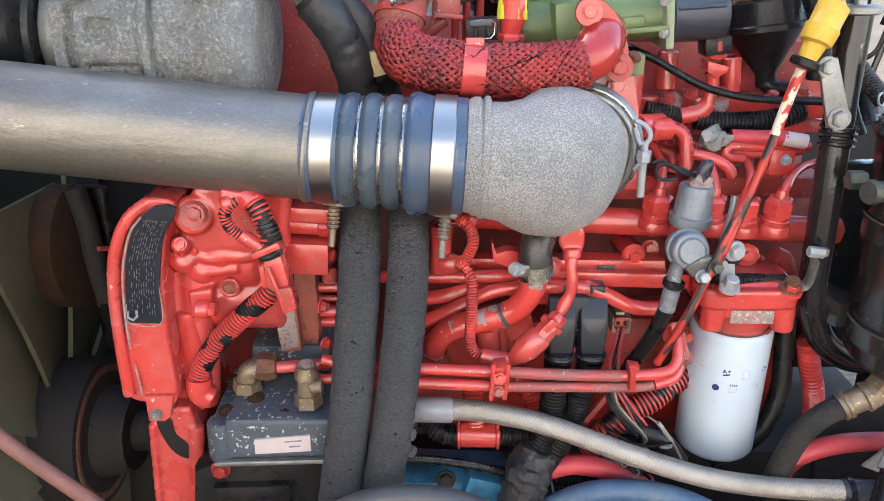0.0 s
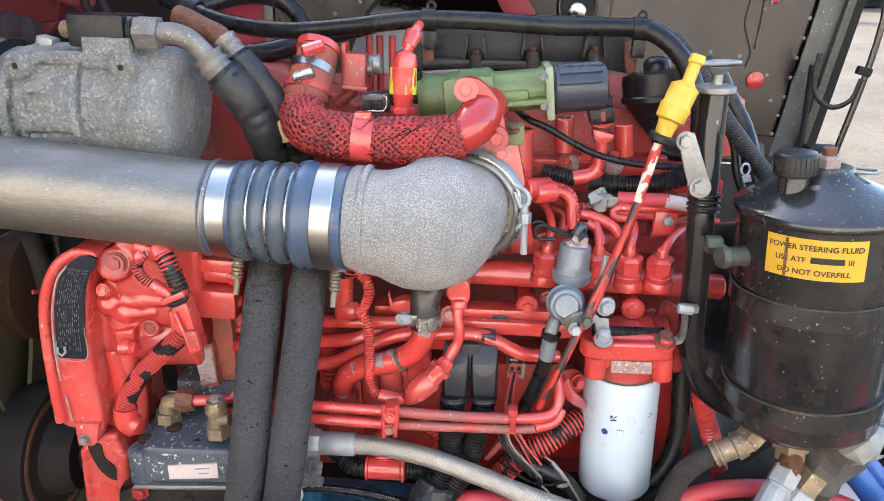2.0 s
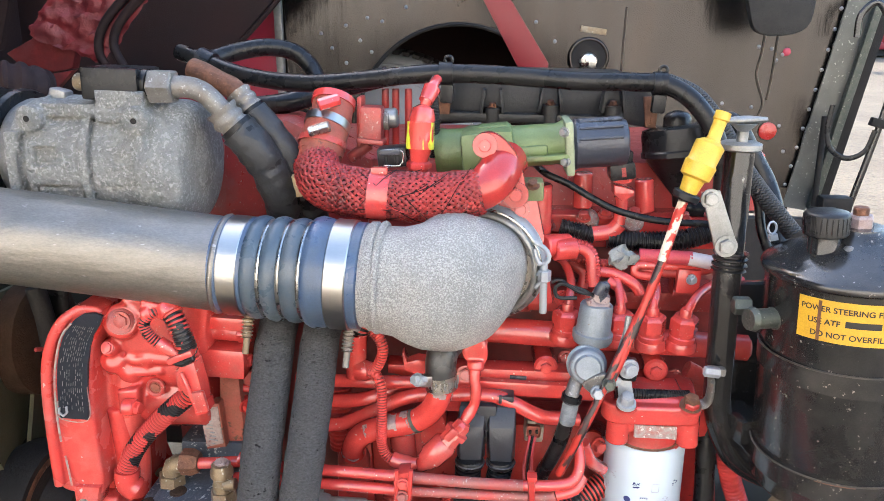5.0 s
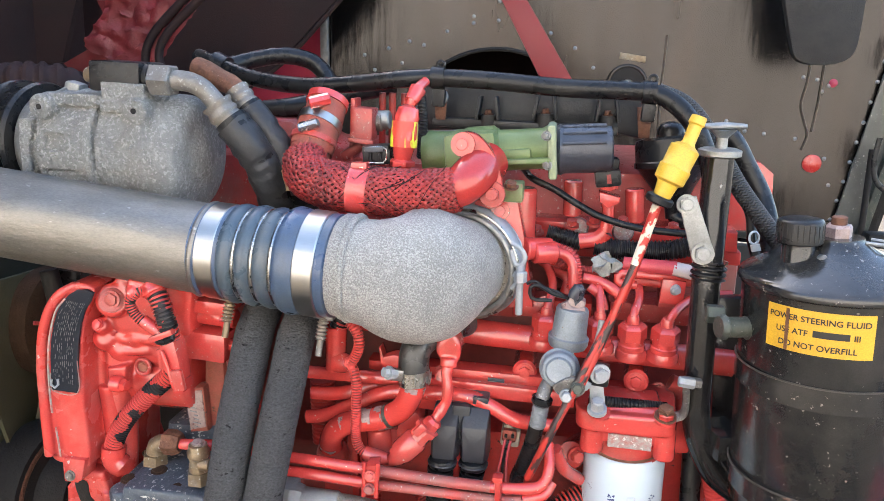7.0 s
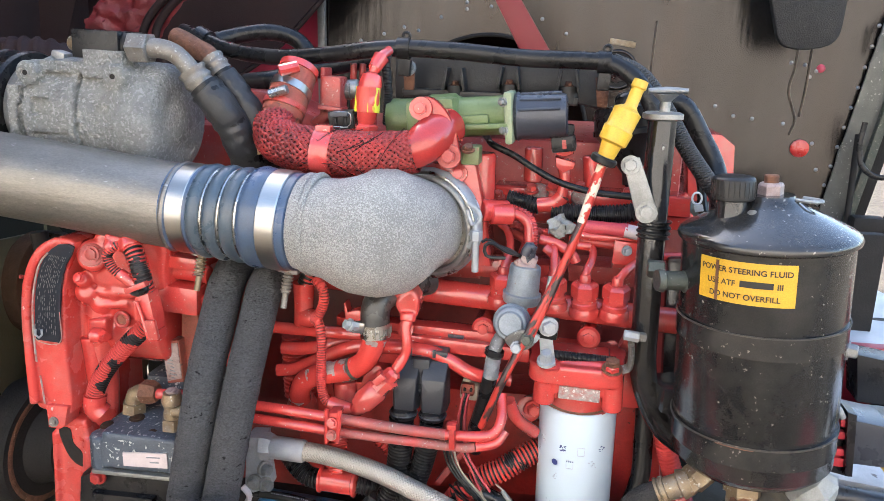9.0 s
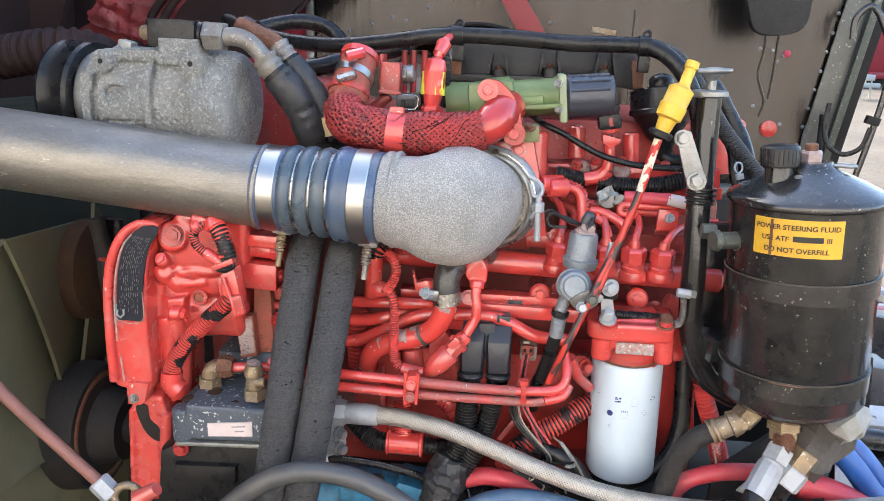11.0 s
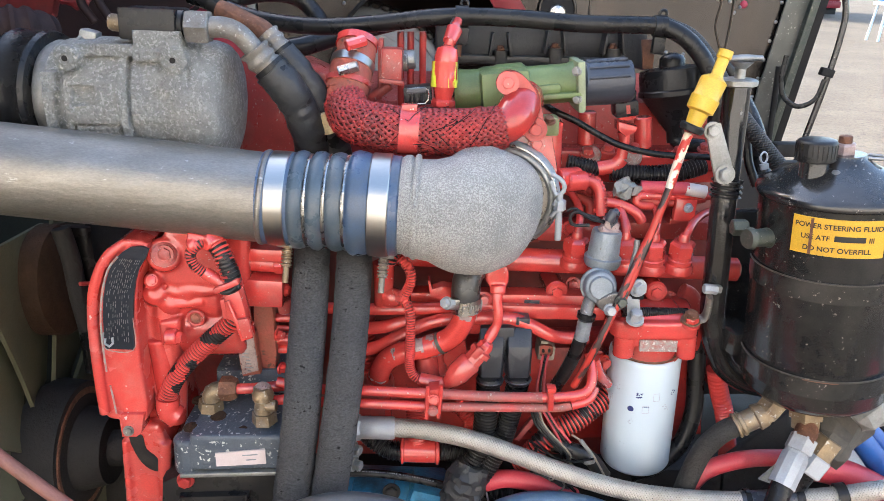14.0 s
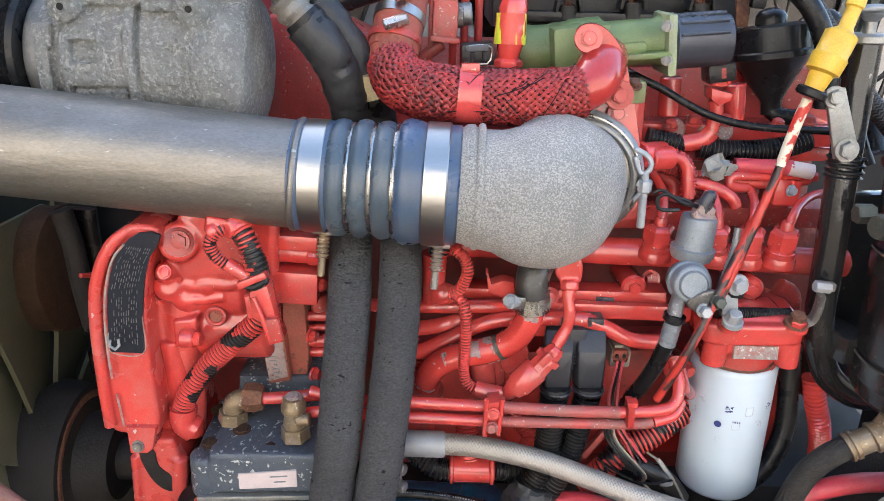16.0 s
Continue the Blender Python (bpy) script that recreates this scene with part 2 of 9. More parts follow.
def chips(points, r, start, end, cut=0.1, scale=70.0, seed=0.0, seg=36):
    """Scattered flakes that lie on a round pipe through the points, between two parts of its length."""
    line, at, total = resample(spline(points), 0.0012)
    a, b = int(start * len(line)), int(end * len(line))
    me = sweep(line[a:b], [r + 0.0004] * (b - a), at[a:b], seg, cap=False)
    bm = bmesh.new()
    bm.from_mesh(me)
    gone = [f for f in bm.faces if noise.noise(f.calc_center_median() * scale + Vector((seed, seed, 0))) + 0.4 * noise.noise(f.calc_center_median() * scale * 3) < cut]
    bmesh.ops.delete(bm, geom=gone, context="FACES")
    got = bmesh.ops.extrude_face_region(bm, geom=bm.faces[:])
    c = Vector(line[(a + b) // 2])
    for v in [g for g in got["geom"] if isinstance(g, bmesh.types.BMVert)]:
        v.co += v.normal * 0.0003
    return bm


# ---- materials ----
def material(name, base, rough=0.5, metal=0.0, second=None, scale=40.0, amount=0.5, speck=None, speck_scale=300.0, speck_at=0.68, bump=0.15, bump_scale=250.0, coat=0.0, dust=None, uv=False, stretch=(1, 1, 1), rough_vary=0.15, deep=0.003, grain=0.13, grain_scale=700.0, spec=0.5):
    """A surface with two scales of variation: wide patches of a second colour, small specks of wear, and fine relief."""
    m = bpy.data.materials.new(name)
    m.use_nodes = True
    nt = m.node_tree
    N, L = nt.nodes, nt.links
    bsdf = N["Principled BSDF"]
    co = N.new("ShaderNodeTexCoord")
    mp = N.new("ShaderNodeMapping")
    mp.inputs["Scale"].default_value = stretch
    L.new(co.outputs["UV" if uv else "Object"], mp.inputs["Vector"])

    def noisy(sc, detail=4.0, rough_=0.6):
        t = N.new("ShaderNodeTexNoise")
        t.inputs["Scale"].default_value, t.inputs["Detail"].default_value, t.inputs["Roughness"].default_value = sc, detail, rough_
        L.new(mp.outputs[0], t.inputs["Vector"])
        return t.outputs["Fac"]

    def ramp(fac, lo, hi):
        r = N.new("ShaderNodeMapRange")
        r.inputs["From Min"].default_value, r.inputs["From Max"].default_value = lo, hi
        L.new(fac, r.inputs["Value"])
        return r.outputs[0]

    def blend(fac, a, b):
        x = N.new("ShaderNodeMix")
        x.data_type = "RGBA"
        L.new(fac, x.inputs["Factor"])
        for sock, v in ((x.inputs["A"], a), (x.inputs["B"], b)):
            if isinstance(v, tuple):
                sock.default_value = (*v, 1)
            else:
                L.new(v, sock)
        return x.outputs["Result"]

    wide = noisy(scale)
    second = second or tuple(c * 0.7 for c in base)
    colour = blend(ramp(wide, 0.5 - 0.28 / max(amount, 0.05) * 0.5, 0.75), base, second)
    fine = noisy(speck_scale, 3.0)
    if dust:
        big = noisy(scale * 0.35, 5.0, 0.7)
        colour = blend(ramp(big, 0.52, 0.75), colour, dust)
    if speck:
        patch = noisy(scale * 1.7)
        mul = N.new("ShaderNodeMath")
        mul.operation = "ADD"
        L.new(fine, mul.inputs[0])
        sub = N.new("ShaderNodeMath")
        sub.operation = "MULTIPLY_ADD"
        sub.inputs[1].default_value, sub.inputs[2].default_value = 0.35, -0.17
        L.new(patch, sub.inputs[0])
        L.new(sub.outputs[0], mul.inputs[1])
        colour = blend(ramp(mul.outputs[0], speck_at, speck_at + 0.05), colour, speck)
    if grain:
        g = N.new("ShaderNodeHueSaturation")
        gr = N.new("ShaderNodeMapRange")
        gr.inputs["From Min"].default_value, gr.inputs["From Max"].default_value = 0.3, 0.7
        gr.inputs["To Min"].default_value, gr.inputs["To Max"].default_value = 1 - grain, 1 + grain
        L.new(noisy(grain_scale, 2.0, 0.7), gr.inputs["Value"])
        L.new(gr.outputs[0], g.inputs["Value"])
        L.new(colour, g.inputs["Color"])
        colour = g.outputs[0]
    L.new(colour, bsdf.inputs["Base Color"])
    rv = N.new("ShaderNodeMapRange")
    rv.inputs["To Min"].default_value, rv.inputs["To Max"].default_value = max(0.03, rough - rough_vary), min(1.0, rough + rough_vary)
    L.new(wide, rv.inputs["Value"])
    L.new(rv.outputs[0], bsdf.inputs["Roughness"])
    bsdf.inputs["Metallic"].default_value = metal
    bsdf.inputs["Specular IOR Level"].default_value = spec
    if coat:
        bsdf.inputs["Coat Weight"].default_value, bsdf.inputs["Coat Roughness"].default_value = coat, 0.12
    if bump:
        b = N.new("ShaderNodeBump")
        b.inputs["Strength"].default_value, b.inputs["Distance"].default_value = bump, deep
        L.new(noisy(bump_scale, 5.0), b.inputs["Height"])
        L.new(b.outputs[0], bsdf.inputs["Normal"])
    return m


RED = material("red_engine_paint", (0.58, 0.056, 0.048), 0.2, second=(0.41, 0.042, 0.036), scale=30, amount=0.9, dust=(0.36, 0.095, 0.080), speck=(0.46, 0.33, 0.29), speck_scale=240, speck_at=0.70, bump=0.14, bump_scale=110, deep=0.002, coat=0.7, grain=0.1)
RED_ROUGH = material("red_cast_paint", (0.46, 0.052, 0.044), 0.32, second=(0.30, 0.040, 0.034), scale=40, dust=(0.30, 0.10, 0.085), speck=(0.46, 0.30, 0.26), speck_scale=230, speck_at=0.66, bump=0.4, bump_scale=220, deep=0.002)
# Darkened red for the deep walls: shade between the parts is in the colour.
BLOCK_SHADE = material("shade_darkened_red_block", (0.26, 0.024, 0.020), 0.4, second=(0.08, 0.014, 0.012), scale=14, amount=0.7, dust=(0.12, 0.042, 0.034), bump=0.4, bump_scale=90)
# Dull red paint; its dark patches stand in for shadows and clutter.
RED_DULL = material("dull_red_shade_patches", (0.46, 0.034, 0.028), 0.38, second=(0.24, 0.024, 0.020), scale=18, amount=0.9, dust=(0.10, 0.028, 0.023), speck=(0.05, 0.02, 0.018), speck_scale=120, speck_at=0.68, bump=0.35, bump_scale=120, deep=0.003)
RED_HOSE = material("red_rubber", (0.55, 0.03, 0.04), 0.42, second=(0.40, 0.03, 0.04), scale=30, bump=0.1)
RUST = material("rusty_steel", (0.20, 0.085, 0.045), 0.75, 0.2, second=(0.09, 0.04, 0.025), scale=120, speck=(0.30, 0.2, 0.14), bump=0.6)
STEEL = material("grey_steel", (0.33, 0.33, 0.32), 0.45, 0.7, second=(0.22, 0.22, 0.21), scale=70, bump=0.3)
ZINC = material("zinc_plate", (0.36, 0.38, 0.395), 0.5, 0.2, second=(0.29, 0.305, 0.32), scale=70, dust=(0.26, 0.255, 0.24), speck=(0.45, 0.45, 0.44), speck_at=0.70, bump=0.15, grain=0.08)
CHROME = material("bright_steel", (0.50, 0.48, 0.45), 0.28, 1.0, second=(0.36, 0.34, 0.31), scale=60, speck=(0.30, 0.25, 0.2), speck_scale=120, speck_at=0.70, bump=0.1)
BRASS = material("tarnished_brass", (0.27, 0.20, 0.115), 0.42, 0.45, second=(0.16, 0.115, 0.075), scale=70, dust=(0.24, 0.215, 0.18), speck=(0.42, 0.40, 0.35), speck_scale=200, speck_at=0.64, bump=0.3)
CLAMP_STEEL = material("clean_band_steel", (0.42, 0.41, 0.385), 0.3, 1.0, second=(0.36, 0.35, 0.325), scale=30, bump=0.04, rough_vary=0.06, grain=0.03, stretch=(0.2, 1.0, 1.0))
PIPE = material("aluminised_pipe", (0.255, 0.238, 0.212), 0.44, 0.75, second=(0.186, 0.172, 0.152), scale=30, amount=0.8, speck=(0.40, 0.385, 0.355), speck_scale=150, speck_at=0.685, dust=(0.20, 0.182, 0.155), bump=0.35, bump_scale=110, stretch=(0.35, 1.0, 1.0))
CAST = material("sand_cast_aluminium", (0.41, 0.40, 0.37), 0.55, 0.25, second=(0.345, 0.335, 0.31), scale=16, speck=(0.56, 0.55, 0.51), speck_scale=560, speck_at=0.50, bump=1.0, bump_scale=520, deep=0.006, grain=0.3, grain_scale=900)
COMP = material("corroded_aluminium", (0.335, 0.330, 0.305), 0.6, 0.1, second=(0.255, 0.250, 0.230), scale=45, amount=0.8, speck=(0.45, 0.445, 0.415), speck_scale=270, speck_at=0.55, dust=(0.39, 0.385, 0.36), bump=1.0, bump_scale=200, deep=0.014)
SILICONE = material("blue_silicone", (0.035, 0.075, 0.16), 0.3, second=(0.065, 0.085, 0.11), scale=30, dust=(0.085, 0.10, 0.115), bump=0.12, rough_vary=0.12)
SILICONE_GREY = material("faded_silicone", (0.062, 0.086, 0.105), 0.3, second=(0.045, 0.068, 0.095), scale=34, dust=(0.095, 0.105, 0.11), speck=(0.12, 0.12, 0.11), speck_scale=150, speck_at=0.70, bump=0.15, rough_vary=0.15)
RUBBER = material("black_rubber", (0.009, 0.009, 0.0095), 0.28, second=(0.014, 0.014, 0.014), scale=25, dust=(0.022, 0.021, 0.020), bump=0.25, bump_scale=120, spec=0.26, rough_vary=0.2)
RUBBER_DUSTY = material("dusty_rubber", (0.022, 0.021, 0.020), 0.65, second=(0.04, 0.037, 0.033), scale=45, bump=0.8, bump_scale=300, spec=0.25)
FOAM = material("foam_insulation", (0.060, 0.060, 0.062), 0.85, second=(0.080, 0.080, 0.081), scale=40, speck=(0.012, 0.012, 0.012), speck_scale=170, speck_at=0.66, bump=1.0, bump_scale=380, deep=0.006, stretch=(0.5, 0.5, 1.0), grain=0.3, spec=0.2)
PLASTIC = material("black_plastic", (0.009, 0.009, 0.010), 0.30, second=(0.014, 0.014, 0.0145), scale=30, dust=(0.024, 0.022, 0.020), bump=0.15, spec=0.28, rough_vary=0.2)
GREY_PLASTIC = material("grey_plastic", (0.046, 0.050, 0.062), 0.3, second=(0.034, 0.037, 0.046), scale=30, bump=0.12)
BLACK_PAINT = material("black_paint", (0.0095, 0.0095, 0.010), 0.17, second=(0.016, 0.0155, 0.015), scale=9, dust=(0.028, 0.026, 0.024), speck=(0.20, 0.19, 0.17), speck_scale=130, speck_at=0.715, bump=0.2, bump_scale=40, coat=0.25)
GREEN = material("green_primer", (0.145, 0.195, 0.07), 0.42, second=(0.10, 0.145, 0.05), scale=30, dust=(0.17, 0.125, 0.075), speck=(0.20, 0.10, 0.06), speck_scale=120, speck_at=0.72, bump=0.2)
YELLOW = material("yellow_plastic", (0.66, 0.42, 0.045), 0.4, second=(0.54, 0.33, 0.035), scale=40, speck=(0.35, 0.22, 0.05), speck_at=0.8, bump=0.1)
YELLOW_LABEL = material("yellow_label", (0.62, 0.355, 0.025), 0.5, second=(0.56, 0.315, 0.022), scale=30, bump=0.05)
WHITE = material("white_enamel", (0.52, 0.62, 0.70), 0.33, second=(0.48, 0.57, 0.65), scale=12, speck=(0.4, 0.4, 0.4), speck_at=0.88, bump=0.03, grain=0.015)
LABEL_WHITE = material("grubby_label", (0.58, 0.50, 0.49), 0.6, second=(0.48, 0.39, 0.38), scale=50, bump=0.1, grain=0.05)
INK = material("ink", (0.02, 0.03, 0.16), 0.6, second=(0.03, 0.04, 0.14), bump=0)
BLACK_INK = material("black_ink", (0.012, 0.012, 0.012), 0.6, second=(0.02, 0.018, 0.015), bump=0)
NAMEPLATE = material("black_nameplate", (0.008, 0.011, 0.019), 0.4, 0.0, second=(0.014, 0.017, 0.024), scale=60, dust=(0.03, 0.03, 0.032), speck=(0.2, 0.19, 0.18), speck_scale=200, speck_at=0.72, bump=0.15, spec=0.25)
DARK_BLOCK = material("corroded_blue_paint", (0.050, 0.064, 0.085), 0.42, second=(0.075, 0.088, 0.104), scale=40, speck=(0.46, 0.46, 0.43), speck_scale=170, speck_at=0.615, bump=0.6, bump_scale=150)
PANEL = material("dull_stainless", (0.050, 0.046, 0.044), 0.24, 0.9, second=(0.039, 0.035, 0.032), scale=2, dust=(0.061, 0.05, 0.043), speck=(0.13, 0.12, 0.11), speck_scale=50, speck_at=0.8, bump=0.14, bump_scale=1.6, deep=0.05, stretch=(3.0, 1.0, 0.5))
# Near-black for dark metal parts and, on the bay sheets, for shade.
DARK = material("dark_metal_and_shade", (0.016, 0.015, 0.014), 0.7, 0.1, second=(0.028, 0.025, 0.023), scale=20, bump=0.4, spec=0.2)
# Near-black brown: shade under the bonnet is part of this colour.
BROWN_DARK = material("shade_dark_brown", (0.014, 0.009, 0.009), 0.7, second=(0.026, 0.012, 0.011), scale=8, bump=0.4, spec=0.2)
RED_BODY = material("red_gloss_body", (0.20, 0.007, 0.014), 0.35, second=(0.16, 0.007, 0.013), scale=4, bump=0.05, spec=0.35)
FAN_GREEN = material("faded_fan_plastic", (0.098, 0.094, 0.055), 0.6, second=(0.088, 0.083, 0.050), scale=10, dust=(0.13, 0.118, 0.075), bump=0.2, spec=0.25)
BLUE_HOSE = material("blue_hose", (0.012, 0.09, 0.34), 0.4, second=(0.012, 0.06, 0.22), scale=30, bump=0.15)
BLUE_PAINT = material("blue_paint", (0.025, 0.17, 0.30), 0.45, second=(0.010, 0.022, 0.03), scale=30, amount=1.6, dust=(0.012, 0.012, 0.013), speck=(0.25, 0.25, 0.22), speck_at=0.74, bump=0.4)
GROUND = material("sunlit_dirt_yard", (0.130, 0.105, 0.074), 0.95, second=(0.088, 0.070, 0.049), scale=0.9, amount=0.9, dust=(0.072, 0.056, 0.041), speck=(0.078, 0.062, 0.046), speck_scale=22, speck_at=0.60, bump=0.9, bump_scale=14, deep=0.03, grain=0.2, grain_scale=40)
TAPE_CREAM = material("cream_tape", (0.55, 0.45, 0.25), 0.6, second=(0.4, 0.3, 0.16), scale=80, bump=0.3)
REFLECTOR = material("red_reflector", (0.50, 0.03, 0.02), 0.3, second=(0.4, 0.02, 0.02), bump=0.1, coat=0.5)

RIVET = material("dull_rivet", (0.36, 0.35, 0.33), 0.5, 0.2, second=(0.22, 0.21, 0.20), scale=80, bump=0.1)
# Red paled to pink: dust and sun glare are both in this colour.
PINK_SKIN = material("glare_pink_red", (0.42, 0.035, 0.07), 0.35, second=(0.36, 0.03, 0.06), scale=5, bump=0.05)


def striped(name, first, other, along=70.0, around=1.3, cut=0.5):
    """Overspray on a ribbed loom: sharp bands of two colours along its length."""
    m = bpy.data.materials.new(name)
    m.use_nodes = True
    N, L = m.node_tree.nodes, m.node_tree.links
    uv = N.new("ShaderNodeUVMap")
    mp = N.new("ShaderNodeMapping")
    mp.inputs["Scale"].default_value = (around, along, 1)
    nz = N.new("ShaderNodeTexNoise")
    nz.inputs["Scale"].default_value, nz.inputs["Detail"].default_value = 1.0, 3.0
    rp = N.new("ShaderNodeMapRange")
    rp.inputs["From Min"].default_value, rp.inputs["From Max"].default_value = cut - 0.02, cut + 0.02
    mx = N.new("ShaderNodeMix")
    mx.data_type = "RGBA"
    mx.inputs["A"].default_value, mx.inputs["B"].default_value = (*first, 1), (*other, 1)
    L.new(uv.outputs[0], mp.inputs["Vector"])
    L.new(mp.outputs[0], nz.inputs["Vector"])
    L.new(nz.outputs["Fac"], rp.inputs["Value"])
    L.new(rp.outputs[0], mx.inputs["Factor"])
    b = N["Principled BSDF"]
    L.new(mx.outputs["Result"], b.inputs["Base Color"])
    b.inputs["Roughness"].default_value = 0.42
    return m

CHIP_RED = material("chipped_red_pipe", (0.58, 0.056, 0.046), 0.2, second=(0.46, 0.044, 0.036), scale=40, dust=(0.42, 0.12, 0.10), speck=(0.48, 0.45, 0.41), speck_scale=120, speck_at=0.70, bump=0.12, bump_scale=120, deep=0.002, coat=0.3)
DARK_RUST = material("dark_rust", (0.06, 0.03, 0.016), 0.8, 0.1, second=(0.035, 0.02, 0.012), scale=60, bump=0.5, spec=0.2)

SENDER = material("dull_plated_can", (0.235, 0.262, 0.285), 0.45, 0.25, second=(0.165, 0.185, 0.205), scale=60, dust=(0.22, 0.21, 0.19), speck=(0.14, 0.10, 0.08), speck_scale=190, speck_at=0.70, bump=0.25)
RED_GLOSS = material("glossy_red_paint", (0.44, 0.036, 0.030), 0.16, second=(0.32, 0.028, 0.024), scale=40, dust=(0.36, 0.07, 0.055), speck=(0.10, 0.03, 0.03), speck_scale=160, speck_at=0.74, bump=0.1, bump_scale=70, deep=0.002, coat=0.3)
SEALANT = material("grey_sealant", (0.30, 0.31, 0.29), 0.6, second=(0.20, 0.20, 0.19), scale=80, bump=0.5)
DATA_PLATE = material("stained_data_plate", (0.36, 0.30, 0.285), 0.5, 0.3, second=(0.25, 0.17, 0.16), scale=90, speck=(0.14, 0.07, 0.07), speck_scale=240, speck_at=0.62, bump=0.3)
BEIGE = material("grubby_beige_plastic", (0.36, 0.31, 0.24), 0.5, second=(0.22, 0.19, 0.15), scale=120, bump=0.15)
RUST_RED = material("rust_streaked_red", (0.36, 0.06, 0.042), 0.6, second=(0.20, 0.07, 0.04), scale=50, dust=(0.17, 0.08, 0.055), speck=(0.10, 0.045, 0.03), speck_scale=140, speck_at=0.64, bump=0.4)

OLD_STEEL = material("greenish_old_steel", (0.10, 0.10, 0.085), 0.5, 0.5, second=(0.06, 0.075, 0.06), scale=90, speck=(0.25, 0.24, 0.2), speck_scale=200, speck_at=0.66, bump=0.4)
GREY_RUBBER = material("greyed_rubber", (0.026, 0.026, 0.027), 0.3, second=(0.036, 0.0355, 0.034), scale=30, dust=(0.055, 0.051, 0.046), bump=0.15)

DARK_RED = material("dark_rusty_red", (0.13, 0.010, 0.012), 0.7, second=(0.06, 0.010, 0.010), scale=25, dust=(0.10, 0.03, 0.028), bump=0.8, bump_scale=60, spec=0.25)
FLANGE_GREY = material("dull_grey_flange", (0.125, 0.128, 0.115), 0.45, 0.4, second=(0.07, 0.07, 0.062), scale=14, speck=(0.28, 0.275, 0.25), speck_scale=120, speck_at=0.64, bump=0.3)
CORRODED = material("corroded_fitting", (0.22, 0.215, 0.20), 0.5, 0.45, second=(0.15, 0.13, 0.11), scale=60, dust=(0.22, 0.17, 0.12), speck=(0.36, 0.35, 0.33), speck_scale=260, speck_at=0.62, bump=0.4)

TAPE_BLACK = material("matt_black_tape", (0.024, 0.024, 0.0255), 0.42, second=(0.034, 0.034, 0.034), scale=40, dust=(0.055, 0.053, 0.049), bump=0.35, bump_scale=140, spec=0.35)


def ribbed(name, crest, groove, pitch, patch_cut):
    """Colours a corrugated loom: crest paint, and the groove colour in grooves and in patches that it missed."""
    m = bpy.data.materials.new(name)
    m.use_nodes = True
    N, L = m.node_tree.nodes, m.node_tree.links
    uv = N.new("ShaderNodeUVMap")
    sep = N.new("ShaderNodeSeparateXYZ")
    L.new(uv.outputs[0], sep.inputs[0])
    mp = N.new("ShaderNodeMapping")
    mp.inputs["Scale"].default_value = (1.6, 26, 1)
    L.new(uv.outputs[0], mp.inputs["Vector"])
    nz = N.new("ShaderNodeTexNoise")
    nz.inputs["Scale"].default_value, nz.inputs["Detail"].default_value = 1.0, 4.0
    L.new(mp.outputs[0], nz.inputs["Vector"])

    def calc(op, a, b):
        x = N.new("ShaderNodeMath")
        x.operation = op
        for i, v in enumerate((a, b)):
            if isinstance(v, (int, float)):
                x.inputs[i].default_value = v
            else:
                L.new(v, x.inputs[i])
        return x.outputs[0]

    at = calc("FRACT", calc("ADD", calc("DIVIDE", sep.outputs[1], pitch), 0.2), 0.0)
    low = calc("MULTIPLY", calc("GREATER_THAN", at, 0.52), 0.2)
    miss = calc("GREATER_THAN", calc("ADD", nz.outputs["Fac"], low), patch_cut)
    mx = N.new("ShaderNodeMix")
    mx.data_type = "RGBA"
    mx.inputs["A"].default_value, mx.inputs["B"].default_value = (*crest, 1), (*groove, 1)
    L.new(miss, mx.inputs["Factor"])
    b = N["Principled BSDF"]
    L.new(mx.outputs["Result"], b.inputs["Base Color"])
    b.inputs["Roughness"].default_value = 0.4
    return m

# Specks are scuffs; the paler base and patches carry a grey-brown reflection.
TANK_PAINT = material("scuffed_black_paint_sheen", (0.013, 0.0127, 0.0125), 0.2, second=(0.022, 0.021, 0.020), scale=12, dust=(0.050, 0.046, 0.041), speck=(0.20, 0.18, 0.155), speck_scale=190, speck_at=0.675, bump=0.2, bump_scale=40, coat=0.25)
HOOD_PLASTIC = material("blue_black_plastic", (0.019, 0.021, 0.026), 0.36, second=(0.027, 0.029, 0.034), scale=30, dust=(0.05, 0.05, 0.05), bump=0.15)
# Darkened copy of the fan olive: the shroud's shade is in the colour.
SHROUD = material("shade_dark_olive", (0.028, 0.027, 0.017), 0.7, second=(0.026, 0.025, 0.017), scale=8, bump=0.2, spec=0.2)
COVER_RED = material("dusty_cover_paint", (0.56, 0.056, 0.046), 0.27, second=(0.46, 0.070, 0.060), scale=16, amount=1.0, dust=(0.42, 0.16, 0.14), speck=(0.52, 0.40, 0.37), speck_scale=130, speck_at=0.70, bump=0.18, bump_scale=110, deep=0.002, coat=0.2, grain=0.14)


# ---- the yard and the truck's shell ----
def ground_height(y):
    return max(0.0, (y - 4.0) * 0.034) if y < 40 else 36 * 0.034


bm = bmesh.new()
xs = [-400, -60, -20, -8, -3, 0, 2, 4, 6, 8, 10, 12, 16, 24, 60, 400]
ys = [-400, -60, -20, -8, -3, 0, 2, 4, 5, 6, 7, 8, 9, 10, 11, 12, 13, 14, 16, 18, 20, 24, 30, 40, 100, 500]
grid = [[bm.verts.new((x, y, ground_height(y) + (0.02 * noise.noise(Vector((x * 0.6, y * 0.6, 0))) if 3 < y < 30 and -4 < x < 20 else 0))) for y in ys] for x in xs]
for i in range(len(xs) - 1):
    for k in range(len(ys) - 1):
        bm.faces.new((grid[i][k], grid[i + 1][k], grid[i + 1][k + 1], grid[i][k + 1]))
